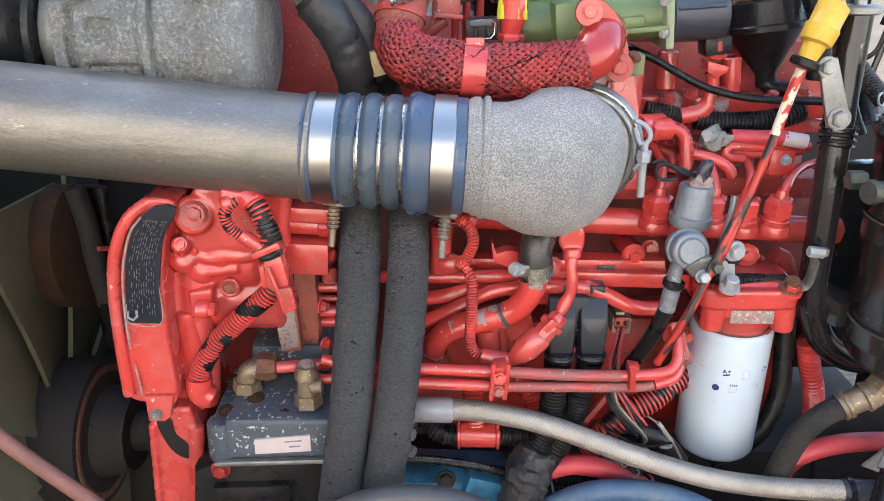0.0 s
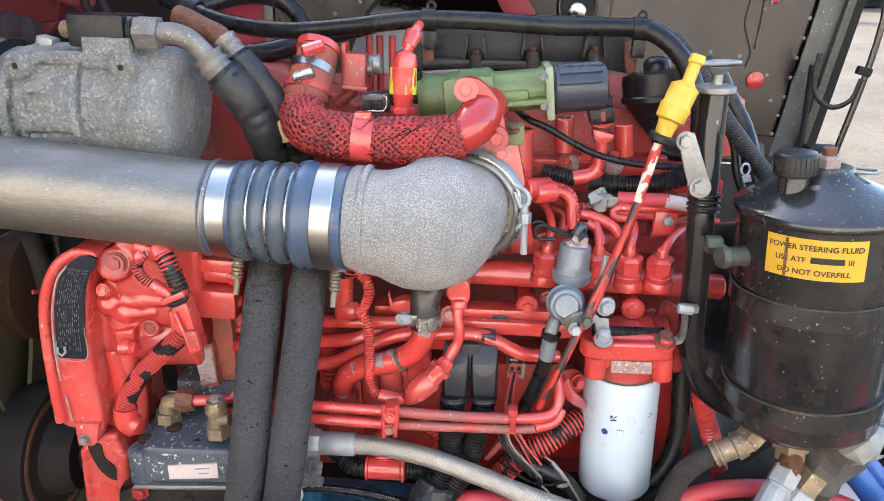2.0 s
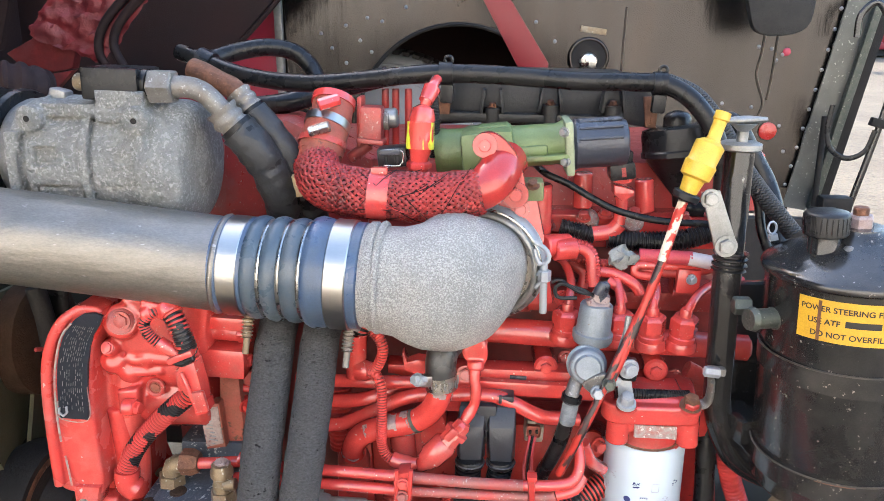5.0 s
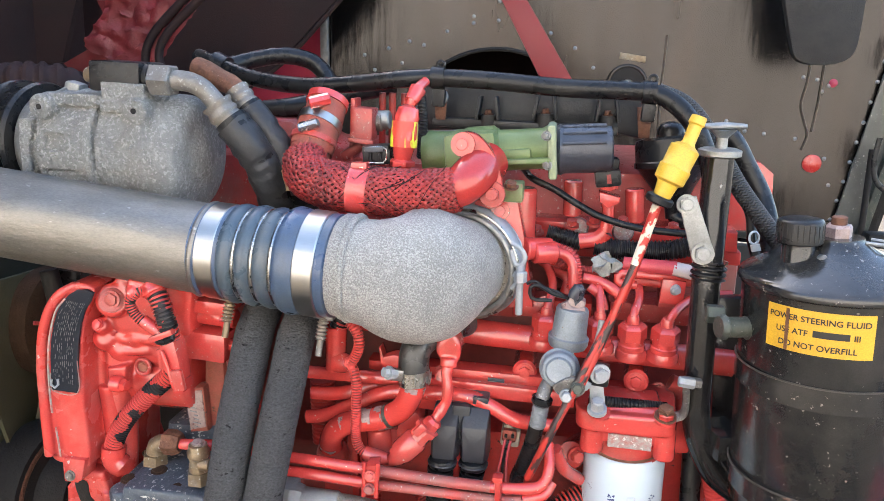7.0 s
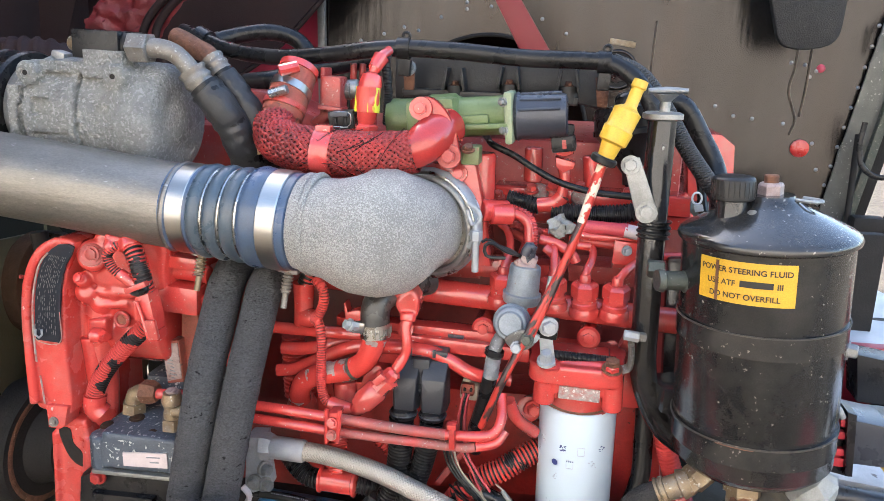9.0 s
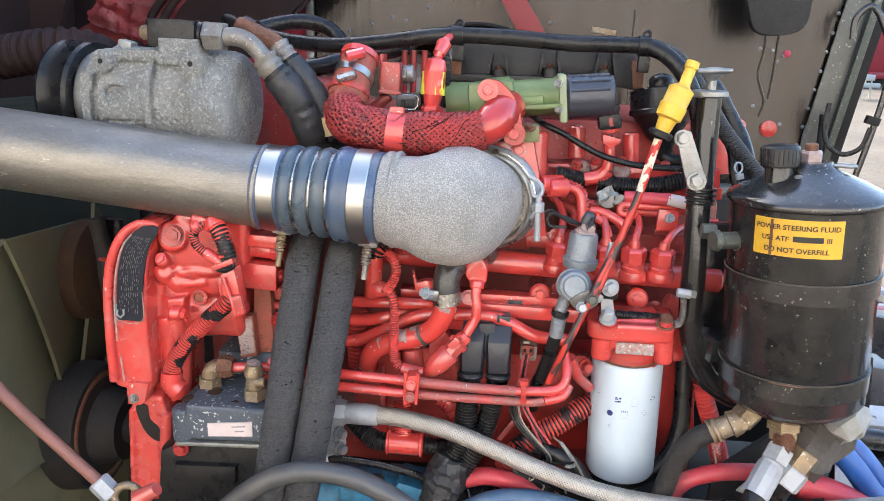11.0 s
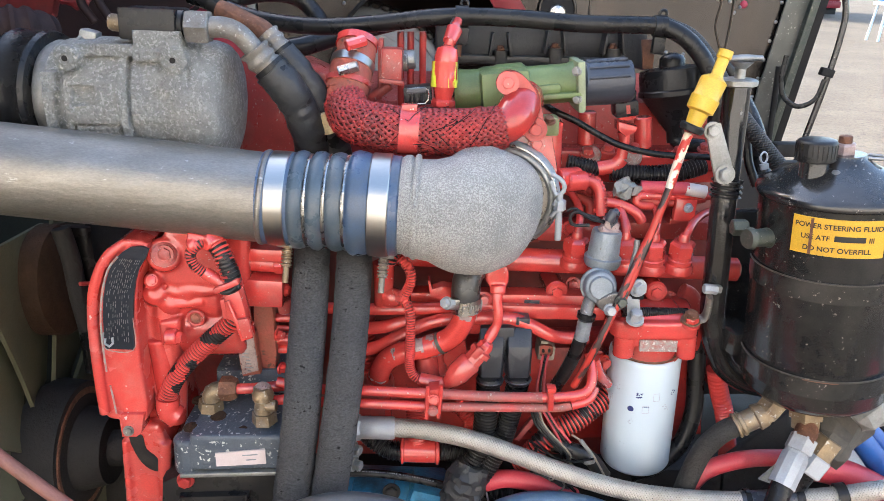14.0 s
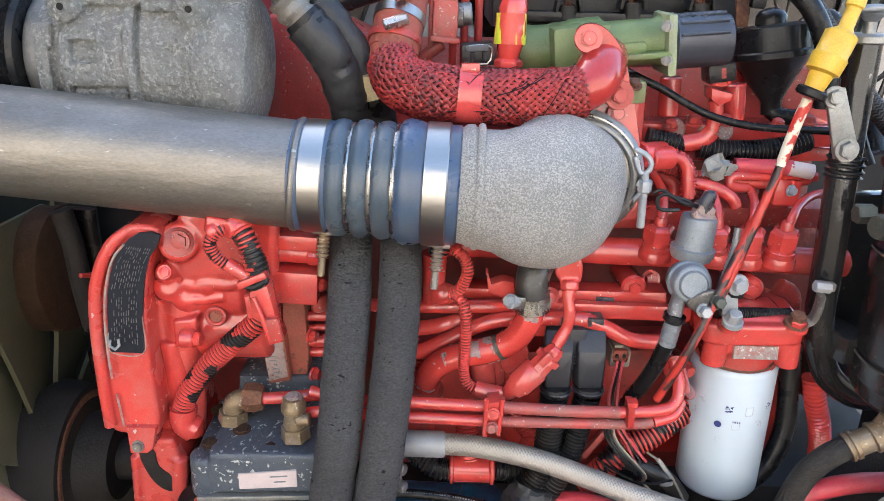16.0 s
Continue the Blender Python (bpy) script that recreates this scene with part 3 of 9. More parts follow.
solo("ground", bm, GROUND, "pale sunlit dirt yard, dusty and trodden", "ground", kind="structure")

# A red vehicle body far off in the yard, with two brooms leaning on it.
red_truck = thing("parked_truck", (9.2, 21, 0.55), "red steel truck body parked across the yard", "truck")
part("body", box((9.05, 21.2, 2.1), (2.9, 2.4, 2.7), bevel=0.04), RED_BODY, red_truck)
for x in (7.75, 8.6, 9.4, 10.2):
    part("rib", box((x, 19.98, 2.1), (0.05, 0.05, 2.6), bevel=0.01), RED_BODY, red_truck)
part("skirt", box((9.05, 20.4, 0.68), (2.85, 0.6, 0.18), bevel=0.01), DARK, red_truck)
part("sill", box((9.05, 19.97, 0.83), (2.9, 0.06, 0.16), bevel=0.02), RED_BODY, red_truck)
for x, lean in ((7.95, 0.10), (8.55, 0.12)):
    broom = thing("broom", (x, 19.4, 0.53), "yard broom with grey head leaning on the red truck", "broom", "brooms")
    bm = box((x, 19.4, 0.60), (0.62, 0.2, 0.13), bevel=0.03)
    part("head", bm, STEEL, broom)
    part("handle", rod((x, 19.45, 0.62), (x + lean, 19.95, 2.35), 0.025), TAPE_CREAM, broom)
yard_stool = thing("stool", (8.25, 14.0, 0.36), "white plastic stool with a blue crate on it", "stool")
part("seat", box((8.3, 14, 1.0), (0.42, 0.42, 0.05), bevel=0.02), WHITE, yard_stool)
for dx in (-1, 1):
    for dy in (-1, 1):
        part("leg", rod((8.3 + dx * 0.21, 14 + dy * 0.2, 0.35), (8.3 + dx * 0.14, 14 + dy * 0.14, 0.99), 0.022), WHITE, yard_stool)
part("rung", rod((8.12, 13.82, 0.62), (8.48, 13.82, 0.62), 0.018), WHITE, yard_stool)
crate = thing("crate", (8.35, 14, 1.03), "blue plastic crate standing on the stool", "crate")
part("body", box((8.35, 14, 1.16), (0.4, 0.34, 0.25), bevel=0.02), BLUE_HOSE, crate)
part("rim", box((8.35, 14, 1.28), (0.43, 0.37, 0.03), bevel=0.01), BLUE_HOSE, crate)
yard_cart = thing("cart", (6.9, 16.5, 0.42), "grey metal yard cart with thin legs", "cart")
part("tray", box((7.0, 16.5, 0.86), (0.75, 0.5, 0.12), bevel=0.02), STEEL, yard_cart)
for dx in (-0.33, 0.33):
    for dy in (-0.2, 0.2):
        part("leg", rod((7.0 + dx, 16.5 + dy, 0.42), (7.0 + dx, 16.5 + dy, 0.85), 0.018), STEEL, yard_cart)
part("load", box((6.9, 16.5, 0.97), (0.4, 0.35, 0.12), (0, 0, 20), bevel=0.04), BROWN_DARK, yard_cart)

# Far wing of the tilted bonnet: a riveted inner panel with a wheel arch in it.
wing = thing("bonnet_wing", (0.3, 2.1, 0.87), "open bonnet wing with riveted dull steel liner and wheel arch", "bonnet panel")
outline = [(-0.43, 2.1, 0.86)]
cx, cz, R = 0.05, 1.03, 0.285
for a in range(214, -35, -8):
    outline.append((cx + R * math.cos(radians(a)), 2.1, cz + R * math.sin(radians(a))))
# Top edge carried up to 2.75, out of view, to keep the sun off.
outline += [(0.995, 2.1, 0.86), (1.15, 2.1, 1.75), (1.19, 2.1, 2.75), (-0.43, 2.1, 2.75)]
part("liner", plate(outline, 0.012, 0.0), PANEL, wing)
part("arch_lip", sweep(np.array([(cx + R * math.cos(radians(a)), 2.098, cz + R * math.sin(radians(a))) for a in range(214, -35, -6)]), [0.006] * 42, np.linspace(0, 1, 42), 8), DARK, wing)
# flange and hinge bar along the slanting edge
lo, hi = Vector((0.98, 2.09, 0.86)), Vector((1.135, 2.09, 1.75))
d = (hi - lo).normalized()
n = Vector((0, -1, 0)).cross(d)
ang = math.degrees(math.atan2(hi.x - lo.x, hi.z - lo.z))
mid = (lo + hi) / 2
part("flange", box(mid + Vector((0.026, -0.004, 0)), (0.066, 0.008, 0.98), (0, ang, 0), 0.002), FLANGE_GREY, wing)
part("edge_bar", box(mid + Vector((0.068, -0.012, 0)), (0.022, 0.03, 0.98), (0, ang, 0), 0.004), OLD_STEEL, wing, "dark steel edge bar")
part("back_bar", box(mid + Vector((0.094, 0.0, 0)), (0.032, 0.02, 0.98), (0, ang, 0), 0.004), DARK, wing)
rng = random.Random(17)
wavy = [lo + (hi - lo) * (k / 40) + Vector((-0.004 + rng.uniform(-0.003, 0.003), -0.002, 0)) for k in range(41)]
part("sealant_bead", tube(wavy, 0.0035, 8, 0.02), FLANGE_GREY, wing)
part("bottom_sheet", plate([(0.545, 2.085, 0.905), (0.985, 2.085, 0.880), (0.980, 2.085, 0.800), (0.545, 2.085, 0.825)], 0.006, 0.0), PANEL, wing)
part("bottom_rail", rod((0.555, 2.068, 0.865), (0.945, 2.068, 0.842), 0.026, 24, 0.4), OLD_STEEL, wing, "round grey bottom rail")
STAIN = material("rusty_water_stain", (0.11, 0.075, 0.05), 0.6, second=(0.06, 0.045, 0.034), scale=30, bump=0.1)
for line in ([(0.868, 2.0975, 1.33), (0.866, 2.0975, 1.25), (0.858, 2.0975, 1.19), (0.872, 2.0975, 1.145), (0.884, 2.0975, 1.11), (0.874, 2.0975, 1.07)], [(0.902, 2.0975, 1.31), (0.900, 2.0975, 1.20), (0.893, 2.0975, 1.12)], [(0.50, 2.0975, 1.36), (0.497, 2.0975, 1.22), (0.499, 2.0975, 1.08)]):
    part("water_stain", tube(line, 0.0028, 8, 0.01), STAIN, wing, "rusty run mark")
port_c = Vector((0.405, 2.095, 1.228))
part("port_ring", ring(port_c, (0, 1, 0), 0.05, 0.006), PANEL, wing)
part("port_well", lathe(port_c + Vector((0, -0.002, 0)), port_c + Vector((0, -0.0045, 0)), [(0, 0.047), (1, 0.047)], 32), DARK, wing)
part("port_lamp", lathe(port_c + Vector((0, -0.004, -0.01)), port_c + Vector((0, -0.018, -0.01)), [(0, 0.026), (0.6, 0.022), (1, 0.006)], 20), CHROME, wing, "bright glass lamp")
part("plate_tag", box((0.415, 2.096, 1.30), (0.07, 0.003, 0.016), (0, 8, 0), 0.001), BRASS, wing)


def dome(p, d, r, h, seg=10):
    return lathe(p, Vector(p) + Vector(d) * h, [(0, r), (0.45, r * 0.85), (0.8, r * 0.5), (1, r * 0.12)], seg)


rivet_mesh = finish(dome((0, 0, 0), (0, -1, 0), 0.0055, 0.0035), RIVET)


def rivet(p, parent):
    ob = new("rivet", rivet_mesh)
    ob.parent = parent
    ob.matrix_parent_inverse = parent.matrix_basis.inverted()
    ob.matrix_basis = Matrix.Translation(p)
    return ob


for k in range(17):
    p = lo + (hi - lo) * (0.03 + k / 17) + Vector((-0.012, 0.007, 0))
    rivet((p.x, 2.099, p.z), wing)
rng = random.Random(4)
for k in range(12):
    a = radians(30 + k * 12)
    rivet((cx + 0.36 * math.cos(a) + rng.uniform(-0.006, 0.006), 2.099, cz + 0.36 * math.sin(a)), wing)
for x, z in [(x + 0.055 * (x > 0.5), z) for x, z in ((-0.33, 1.29), (-0.30, 1.25), (-0.26, 1.31), (-0.19, 1.24), (-0.2, 1.33), (-0.02, 1.40), (0.05, 1.44), (0.13, 1.40), (0.83, 1.30), (0.86, 1.335), (0.885, 1.335), (0.80, 1.26), (0.835, 1.255), (0.85, 1.225), (0.62, 1.14), (0.67, 1.115), (0.72, 1.11), (0.80, 1.10), (0.56, 1.09), (0.88, 1.05), (0.9, 0.98), (0.865, 1.24))]:
    rivet((x, 2.099, z), wing)
part("pink_reflector", dome((0.930, 2.099, 1.247), (0, -1, 0), 0.011, 0.004, 16), PINK_SKIN, wing, "small pink lens")
part("red_reflector", lathe((0.905, 2.099, 1.036), (0.905, 2.092, 1.036), [(0, 0.024), (0.7, 0.024), (1, 0.02)], 24), REFLECTOR, wing, "round red reflector")
# red outer skin seen past the liner, and the joint strip
part("joint_strip", box((-0.445, 2.09, 1.6), (0.022, 0.02, 1.5), bevel=0.003), STEEL, wing)
part("outer_skin", plate([(-0.46, 2.12, 0.85), (-0.46, 2.12, 2.75), (-1.15, 2.12, 2.75), (-1.15, 2.12, 0.85)], 0.012, 0.0), PINK_SKIN, wing, "red outer skin, dust and sun glare in its pink")
strut = thing("bonnet_strut", (0.40, 1.75, 1.10), "flat red painted bonnet support strut", "strut")
part("bar", plate([(0.101, 1.600, 1.405), (0.154, 1.600, 1.406), (0.264, 1.600, 1.237), (0.258, 1.600, 1.142), (0.229, 1.600, 1.177)], 0.012, 0.002), RED_BODY, strut)
part("upper_bar", plate([(0.101, 1.600, 1.405), (0.154, 1.600, 1.406), (-0.061, 1.600, 1.748), (-0.114, 1.600, 1.750)], 0.012, 0.002), RED_BODY, strut)
# bonnet crown: tipped forward, its underside towards the engine, shade put into the near-black colour
crown = thing("bonnet", (-1.0, 0.9, 0.75), "dark underside of the red bonnet tipped forward", "bonnet")
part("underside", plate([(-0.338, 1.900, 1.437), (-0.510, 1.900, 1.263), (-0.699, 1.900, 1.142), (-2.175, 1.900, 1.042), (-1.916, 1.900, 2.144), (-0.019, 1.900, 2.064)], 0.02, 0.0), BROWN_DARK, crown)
# Added sheet, widened and raised out of view to block light from the left.
part("light_block_front", plate([(-1.10, -0.1, 0.35), (-1.10, 2.05, 0.35), (-1.02, 2.05, 2.7), (-1.02, -0.1, 2.7)], 0.03, 0.0, (-1, 0, 0)), BROWN_DARK, crown)
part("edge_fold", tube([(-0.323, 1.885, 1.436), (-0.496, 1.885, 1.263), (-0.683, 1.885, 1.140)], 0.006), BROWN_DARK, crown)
part("stiffener", plate([(-0.762, 1.500, 1.388), (-0.554, 1.500, 1.390), (-0.645, 1.500, 1.337), (-0.699, 1.500, 1.278), (-0.717, 1.500, 1.224), (-0.806, 1.500, 1.209), (-0.856, 1.500, 1.254), (-0.728, 1.500, 1.318)], 0.03, 0.006), DARK_RED, crown, "rusty red stiffener")
part("rib", tube([(-0.503, 1.480, 1.400), (-0.586, 1.480, 1.326), (-0.613, 1.480, 1.274), (-0.593, 1.480, 1.222)], 0.009), BROWN_DARK, crown)
part("rib", tube([(-0.537, 1.480, 1.400), (-0.622, 1.480, 1.320), (-0.645, 1.480, 1.261), (-0.622, 1.480, 1.215)], 0.009), BROWN_DARK, crown)
FOLD_RED = material("hammered_red_underside", (0.145, 0.010, 0.014), 0.5, second=(0.07, 0.008, 0.010), scale=18, amount=0.9, dust=(0.04, 0.012, 0.012), bump=0.6, bump_scale=60, deep=0.006)
bm = bmesh.new()
fold_quad = [Vector(p) for p in ((-0.790, 1.486, 1.290), (-0.640, 1.486, 1.235), (-0.500, 1.486, 1.400), (-0.715, 1.486, 1.410))]
fold_rows = [[bm.verts.new(mix(mix(fold_quad[0], fold_quad[1], u / 26), mix(fold_quad[3], fold_quad[2], u / 26), v / 22)) for u in range(27)] for v in range(23)]
for v in range(22):
    for u in range(26):
        bm.faces.new((fold_rows[v][u], fold_rows[v][u + 1], fold_rows[v + 1][u + 1], fold_rows[v + 1][u]))
me = bpy.data.meshes.new("hammered_panel")
bm.to_mesh(me)
bm.free()
part("hammered_panel", crumple(me, 0.010, 42.0), FOLD_RED, crown, "dimpled dusty red inner panel")
part("lower_bracket", plate([(-0.875, 1.450, 1.244), (-0.772, 1.450, 1.211), (-0.686, 1.450, 1.225), (-0.765, 1.450, 1.152), (-0.896, 1.450, 1.184)], 0.02, 0.004), DARK_RED, crown)
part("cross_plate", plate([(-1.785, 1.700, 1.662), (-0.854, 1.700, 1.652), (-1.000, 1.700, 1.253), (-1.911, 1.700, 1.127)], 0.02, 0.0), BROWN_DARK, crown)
# far front wheel under the wing
TYRE_DUST = material("dusty_tyre", (0.30, 0.31, 0.32), 0.8, second=(0.24, 0.25, 0.26), scale=12, dust=(0.36, 0.36, 0.36), bump=0.3)
wheel_at = Vector((-0.178, 2.26, 0.915))
wheel = thing("front_wheel", tuple(wheel_at - Vector((0, 0, 0.325))), "pale dusty tyre with block tread behind the wing arch", "wheel")
part("tyre", lathe(wheel_at, wheel_at + Vector((0, 0.22, 0)), [(0, 0.20), (0.0, 0.235), (0.05, 0.27), (0.10, 0.298), (0.2, 0.314), (0.3, 0.318), (0.7, 0.318), (0.9, 0.308), (1, 0.27), (1, 0.20)], 72), TYRE_DUST, wheel)
for r_ in (0.243, 0.287):
    part("sidewall_ring", ring(wheel_at + Vector((0, 0.004 + 0.012 * (r_ > 0.26), 0)), (0, 1, 0), r_, 0.003, 72, 8), TYRE_DUST, wheel)
for k in range(64):
    a = radians(k * 360 / 64)
    spin = Matrix.Translation(wheel_at) @ Matrix.Rotation(-a, 4, "Y")
    tread = box((0.319, 0.105, 0), (0.012, 0.17, 0.022), (0, 0, 0), 0.002, 1)
    bmesh.ops.transform(tread, matrix=spin, verts=tread.verts)
    part("tread_block", tread, RUBBER_DUSTY, wheel)
part("rim", lathe(wheel_at + Vector((0, 0.01, 0)), wheel_at + Vector((0, 0.12, 0)), [(0, 0.215), (0.05, 0.19), (0.4, 0.175), (1, 0.06)], 48), TYRE_DUST, wheel)
# Dark boards added behind the arch so that its opening reads as shade.
house = thing("dark_arch_backing", (0.0, 2.8, 0.6), "added dark boards behind the wing arch, shade in their colour", "wheel house")
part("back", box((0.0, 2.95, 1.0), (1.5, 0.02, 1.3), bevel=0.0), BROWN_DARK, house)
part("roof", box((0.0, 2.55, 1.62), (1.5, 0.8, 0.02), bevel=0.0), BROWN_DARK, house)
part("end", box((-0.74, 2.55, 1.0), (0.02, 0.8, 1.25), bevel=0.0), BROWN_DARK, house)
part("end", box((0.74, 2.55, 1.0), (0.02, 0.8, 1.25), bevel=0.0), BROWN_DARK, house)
# Added wall behind the camera, out of view, to throw light at the engine.
solo("bounce_wall", box((0, -4.4, 2.3), (24, 0.2, 4.6), bevel=0.0), material("pale_bounce_surface", (0.78, 0.755, 0.72), 0.9, second=(0.72, 0.69, 0.65), scale=1.2, dust=(0.60, 0.56, 0.52), bump=0.3, bump_scale=20), "added pale wall out of view that bounces light onto the engine", "wall", kind="structure")
# check strap and stay at the rear of the wing
stay = thing("check_strap", (1.2, 2.0, 0.9), "dark bent steel stay with a rubber check strap", "strap")
so = Vector((0.09, 0, -0.025))
part("stay", tube([Vector(p) + so for p in ((0.971, 2.000, 1.312), (0.973, 2.000, 1.366), (1.007, 2.000, 1.396), (1.040, 2.000, 1.359), (1.077, 2.000, 1.271), (1.077, 2.000, 1.187), (1.057, 2.000, 1.057), (1.023, 2.000, 0.891), (1.001, 2.000, 0.781))], 0.009, flat=0.6), BLACK_PAINT, stay)
part("strap", tube([Vector(p) + so for p in ((0.933, 1.990, 1.144), (0.929, 1.990, 1.079), (0.945, 1.990, 1.030), (0.988, 1.990, 1.006), (1.032, 1.990, 1.026), (1.049, 1.990, 1.080))], 0.007, flat=0.4), RUBBER, stay)
part("clip", box(Vector((1.049, 1.985, 1.100)) + so, (0.036, 0.02, 0.022), (0, 15, 0), 0.003), DARK, stay)
part("foot", box(Vector((0.980, 2.000, 0.883)) + so, (0.08, 0.05, 0.04), (0, 0, 0), 0.01), DARK, stay)
part("spring_bar", rod(Vector((0.935, 2.030, 1.111)) + so, Vector((0.941, 2.030, 0.868)) + so, 0.008), DARK, stay)
# hanging rubber flap over the wing
part("rubber_flap", plate(rounded([(0.735, 1.900, 1.510), (0.892, 1.900, 1.510), (0.911, 1.900, 1.363), (0.887, 1.900, 1.301), (0.794, 1.900, 1.294), (0.759, 1.900, 1.347)]), 0.03, 0.006), RUBBER_DUSTY, crown, "perforated dusty black rubber flap")
# chassis, radiator side and floor of the bay
solo("chassis_rail", box((0.1, 1.0, 0.40), (3.0, 0.09, 0.26), bevel=0.01), DARK, "dark steel chassis rail under the engine", "chassis rail", kind="structure")
solo("chassis_rail", box((0.1, 0.62, 0.33), (3.0, 0.08, 0.22), bevel=0.01), DARK, "dark steel chassis rail under the engine", "chassis rail", kind="structure")
solo("radiator_shroud", box((-0.78, 0.95, 0.755), (0.10, 1.2, 0.76), bevel=0.03), SHROUD, "olive radiator shroud ahead of the fan, shade in its colour", "radiator", kind="structure")
# Dark panel added to close the view past the engine.
solo("bay_wall", box((0.98, 1.22, 0.45), (0.06, 0.54, 0.38), bevel=0.01), DARK, "added dark panel closing the bay behind the engine", "firewall", kind="structure")


# ---- the engine ----
engine = thing("engine", (0.05, 1.05, 0.45), "red painted six-cylinder diesel engine, dusty and chipped", "engine")
part("block", box((0.08, 1.20, 0.70), (0.84, 0.40, 0.66), bevel=0.02), BLOCK_SHADE, engine)
part("cylinder_head", box((0.10, 1.13, 1.085), (0.72, 0.36, 0.12), bevel=0.012), RED_ROUGH, engine)
part("head_flange", box((0.10, 1.12, 1.045), (0.76, 0.40, 0.018), bevel=0.004), RED, engine)
part("side_cover", plate([(-0.139, 0.930, 0.964), (0.491, 0.930, 0.968), (0.516, 0.930, 0.749), (-0.148, 0.930, 0.719)], 0.08, 0.008), BLOCK_SHADE, engine)
part("rear_housing", plate([(0.477, 1.080, 1.154), (0.528, 1.080, 1.150), (0.548, 1.080, 1.135), (0.554, 1.080, 1.051), (0.489, 1.080, 1.047)], 0.12, 0.006), RED, engine)
part("front_head", plate([(-0.204, 0.940, 1.198), (-0.119, 0.940, 1.195), (-0.006, 0.940, 1.144), (-0.007, 0.940, 1.045), (-0.213, 0.940, 1.043)], 0.1, 0.008), RED_ROUGH, engine)
part("head_ledge", box((-0.12, 0.93, 1.05), (0.20, 0.05, 0.02), bevel=0.004), RED, engine)
# exhaust-side bosses and walls under the head
part("ledge", plate([(0.216, 0.900, 1.085), (0.468, 0.900, 1.083), (0.470, 0.900, 1.058), (0.218, 0.900, 1.061)], 0.06, 0.004), RED, engine)
part("ledge", plate([(0.199, 0.850, 0.996), (0.297, 0.850, 0.995), (0.298, 0.850, 0.969), (0.200, 0.850, 0.972)], 0.06, 0.004), RED, engine)
part("ledge", plate([(0.319, 0.880, 0.990), (0.471, 0.880, 0.990), (0.474, 0.880, 0.963), (0.321, 0.880, 0.966)], 0.06, 0.004), RED_ROUGH, engine)
part("boss", rod((0.265, 0.900, 1.139), (0.266, 0.900, 1.094), 0.012), RED, engine)
part("boss", rod((0.340, 0.900, 1.132), (0.344, 0.900, 1.090), 0.012), RED, engine)
part("boss", rod((0.207, 0.840, 1.136), (0.208, 0.840, 1.065), 0.016), RED, engine)
part("boss", rod((0.212, 0.800, 1.071), (0.242, 0.820, 1.068), 0.014), RED, engine)
part("turbo_foot", plate([(0.152, 0.800, 1.125), (0.202, 0.800, 1.133), (0.216, 0.800, 1.071), (0.227, 0.800, 1.000), (0.175, 0.800, 0.996)], 0.06, 0.006), RED, engine)
part("manifold_wall", plate([(-0.001, 0.860, 1.101), (0.199, 0.860, 1.104), (0.205, 0.860, 0.965), (-0.002, 0.860, 0.962)], 0.05, 0.006), RED_ROUGH, engine)
# timing gear cover
cover = thing("gear_cover", (-0.347, 0.720, 0.630), "red timing gear cover with a black nameplate", "gear cover")
rim_line = [(-0.280, 0.684, 1.026), (-0.296, 0.678, 1.015), (-0.308, 0.676, 0.999), (-0.316, 0.676, 0.982), (-0.322, 0.676, 0.964), (-0.327, 0.676, 0.930), (-0.329, 0.676, 0.893), (-0.330, 0.676, 0.848), (-0.330, 0.676, 0.812)]
casting("cover", [
    plate(rounded([(-0.318, 0.680, 0.800), (-0.333, 0.680, 0.809), (-0.334, 0.680, 0.848), (-0.332, 0.680, 0.907), (-0.328, 0.680, 0.950), (-0.321, 0.680, 0.982), (-0.306, 0.680, 1.011), (-0.284, 0.680, 1.028), (-0.256, 0.680, 1.024), (-0.268, 0.680, 0.993), (-0.277, 0.680, 0.951), (-0.282, 0.680, 0.879), (-0.284, 0.680, 0.800)], 3), 0.15, 0.003),
    plate([(-0.300, 0.712, 1.014), (-0.252, 0.712, 1.009), (-0.258, 0.712, 0.948), (-0.262, 0.712, 0.860), (-0.264, 0.712, 0.799), (-0.268, 0.712, 0.767), (-0.320, 0.712, 0.767)], 0.10, 0.005),
    tube(rim_line, [0.0045] + [0.0062] * 8),
    tube([(-0.254, 0.724, 0.968), (-0.258, 0.722, 0.940), (-0.260, 0.722, 0.902), (-0.262, 0.724, 0.857), (-0.264, 0.727, 0.811), (-0.267, 0.728, 0.770)], [0.014, 0.016, 0.017, 0.017, 0.016, 0.014]),
], COVER_RED, cover, voxel=0.0016, smooth=3)
casting("lower_cover", [plate([(-0.319, 0.692, 0.785), (-0.276, 0.692, 0.785), (-0.268, 0.692, 0.754), (-0.272, 0.692, 0.719), (-0.274, 0.692, 0.678), (-0.268, 0.692, 0.627), (-0.329, 0.692, 0.626)], 0.14, 0.004), tube([(-0.272, 0.697, 0.760), (-0.277, 0.697, 0.715), (-0.278, 0.697, 0.673), (-0.276, 0.697, 0.627)], 0.009), tube([(-0.318, 0.692, 0.765), (-0.322, 0.692, 0.700), (-0.327, 0.692, 0.628)], 0.005)], COVER_RED, cover, "", 0.002, 3)
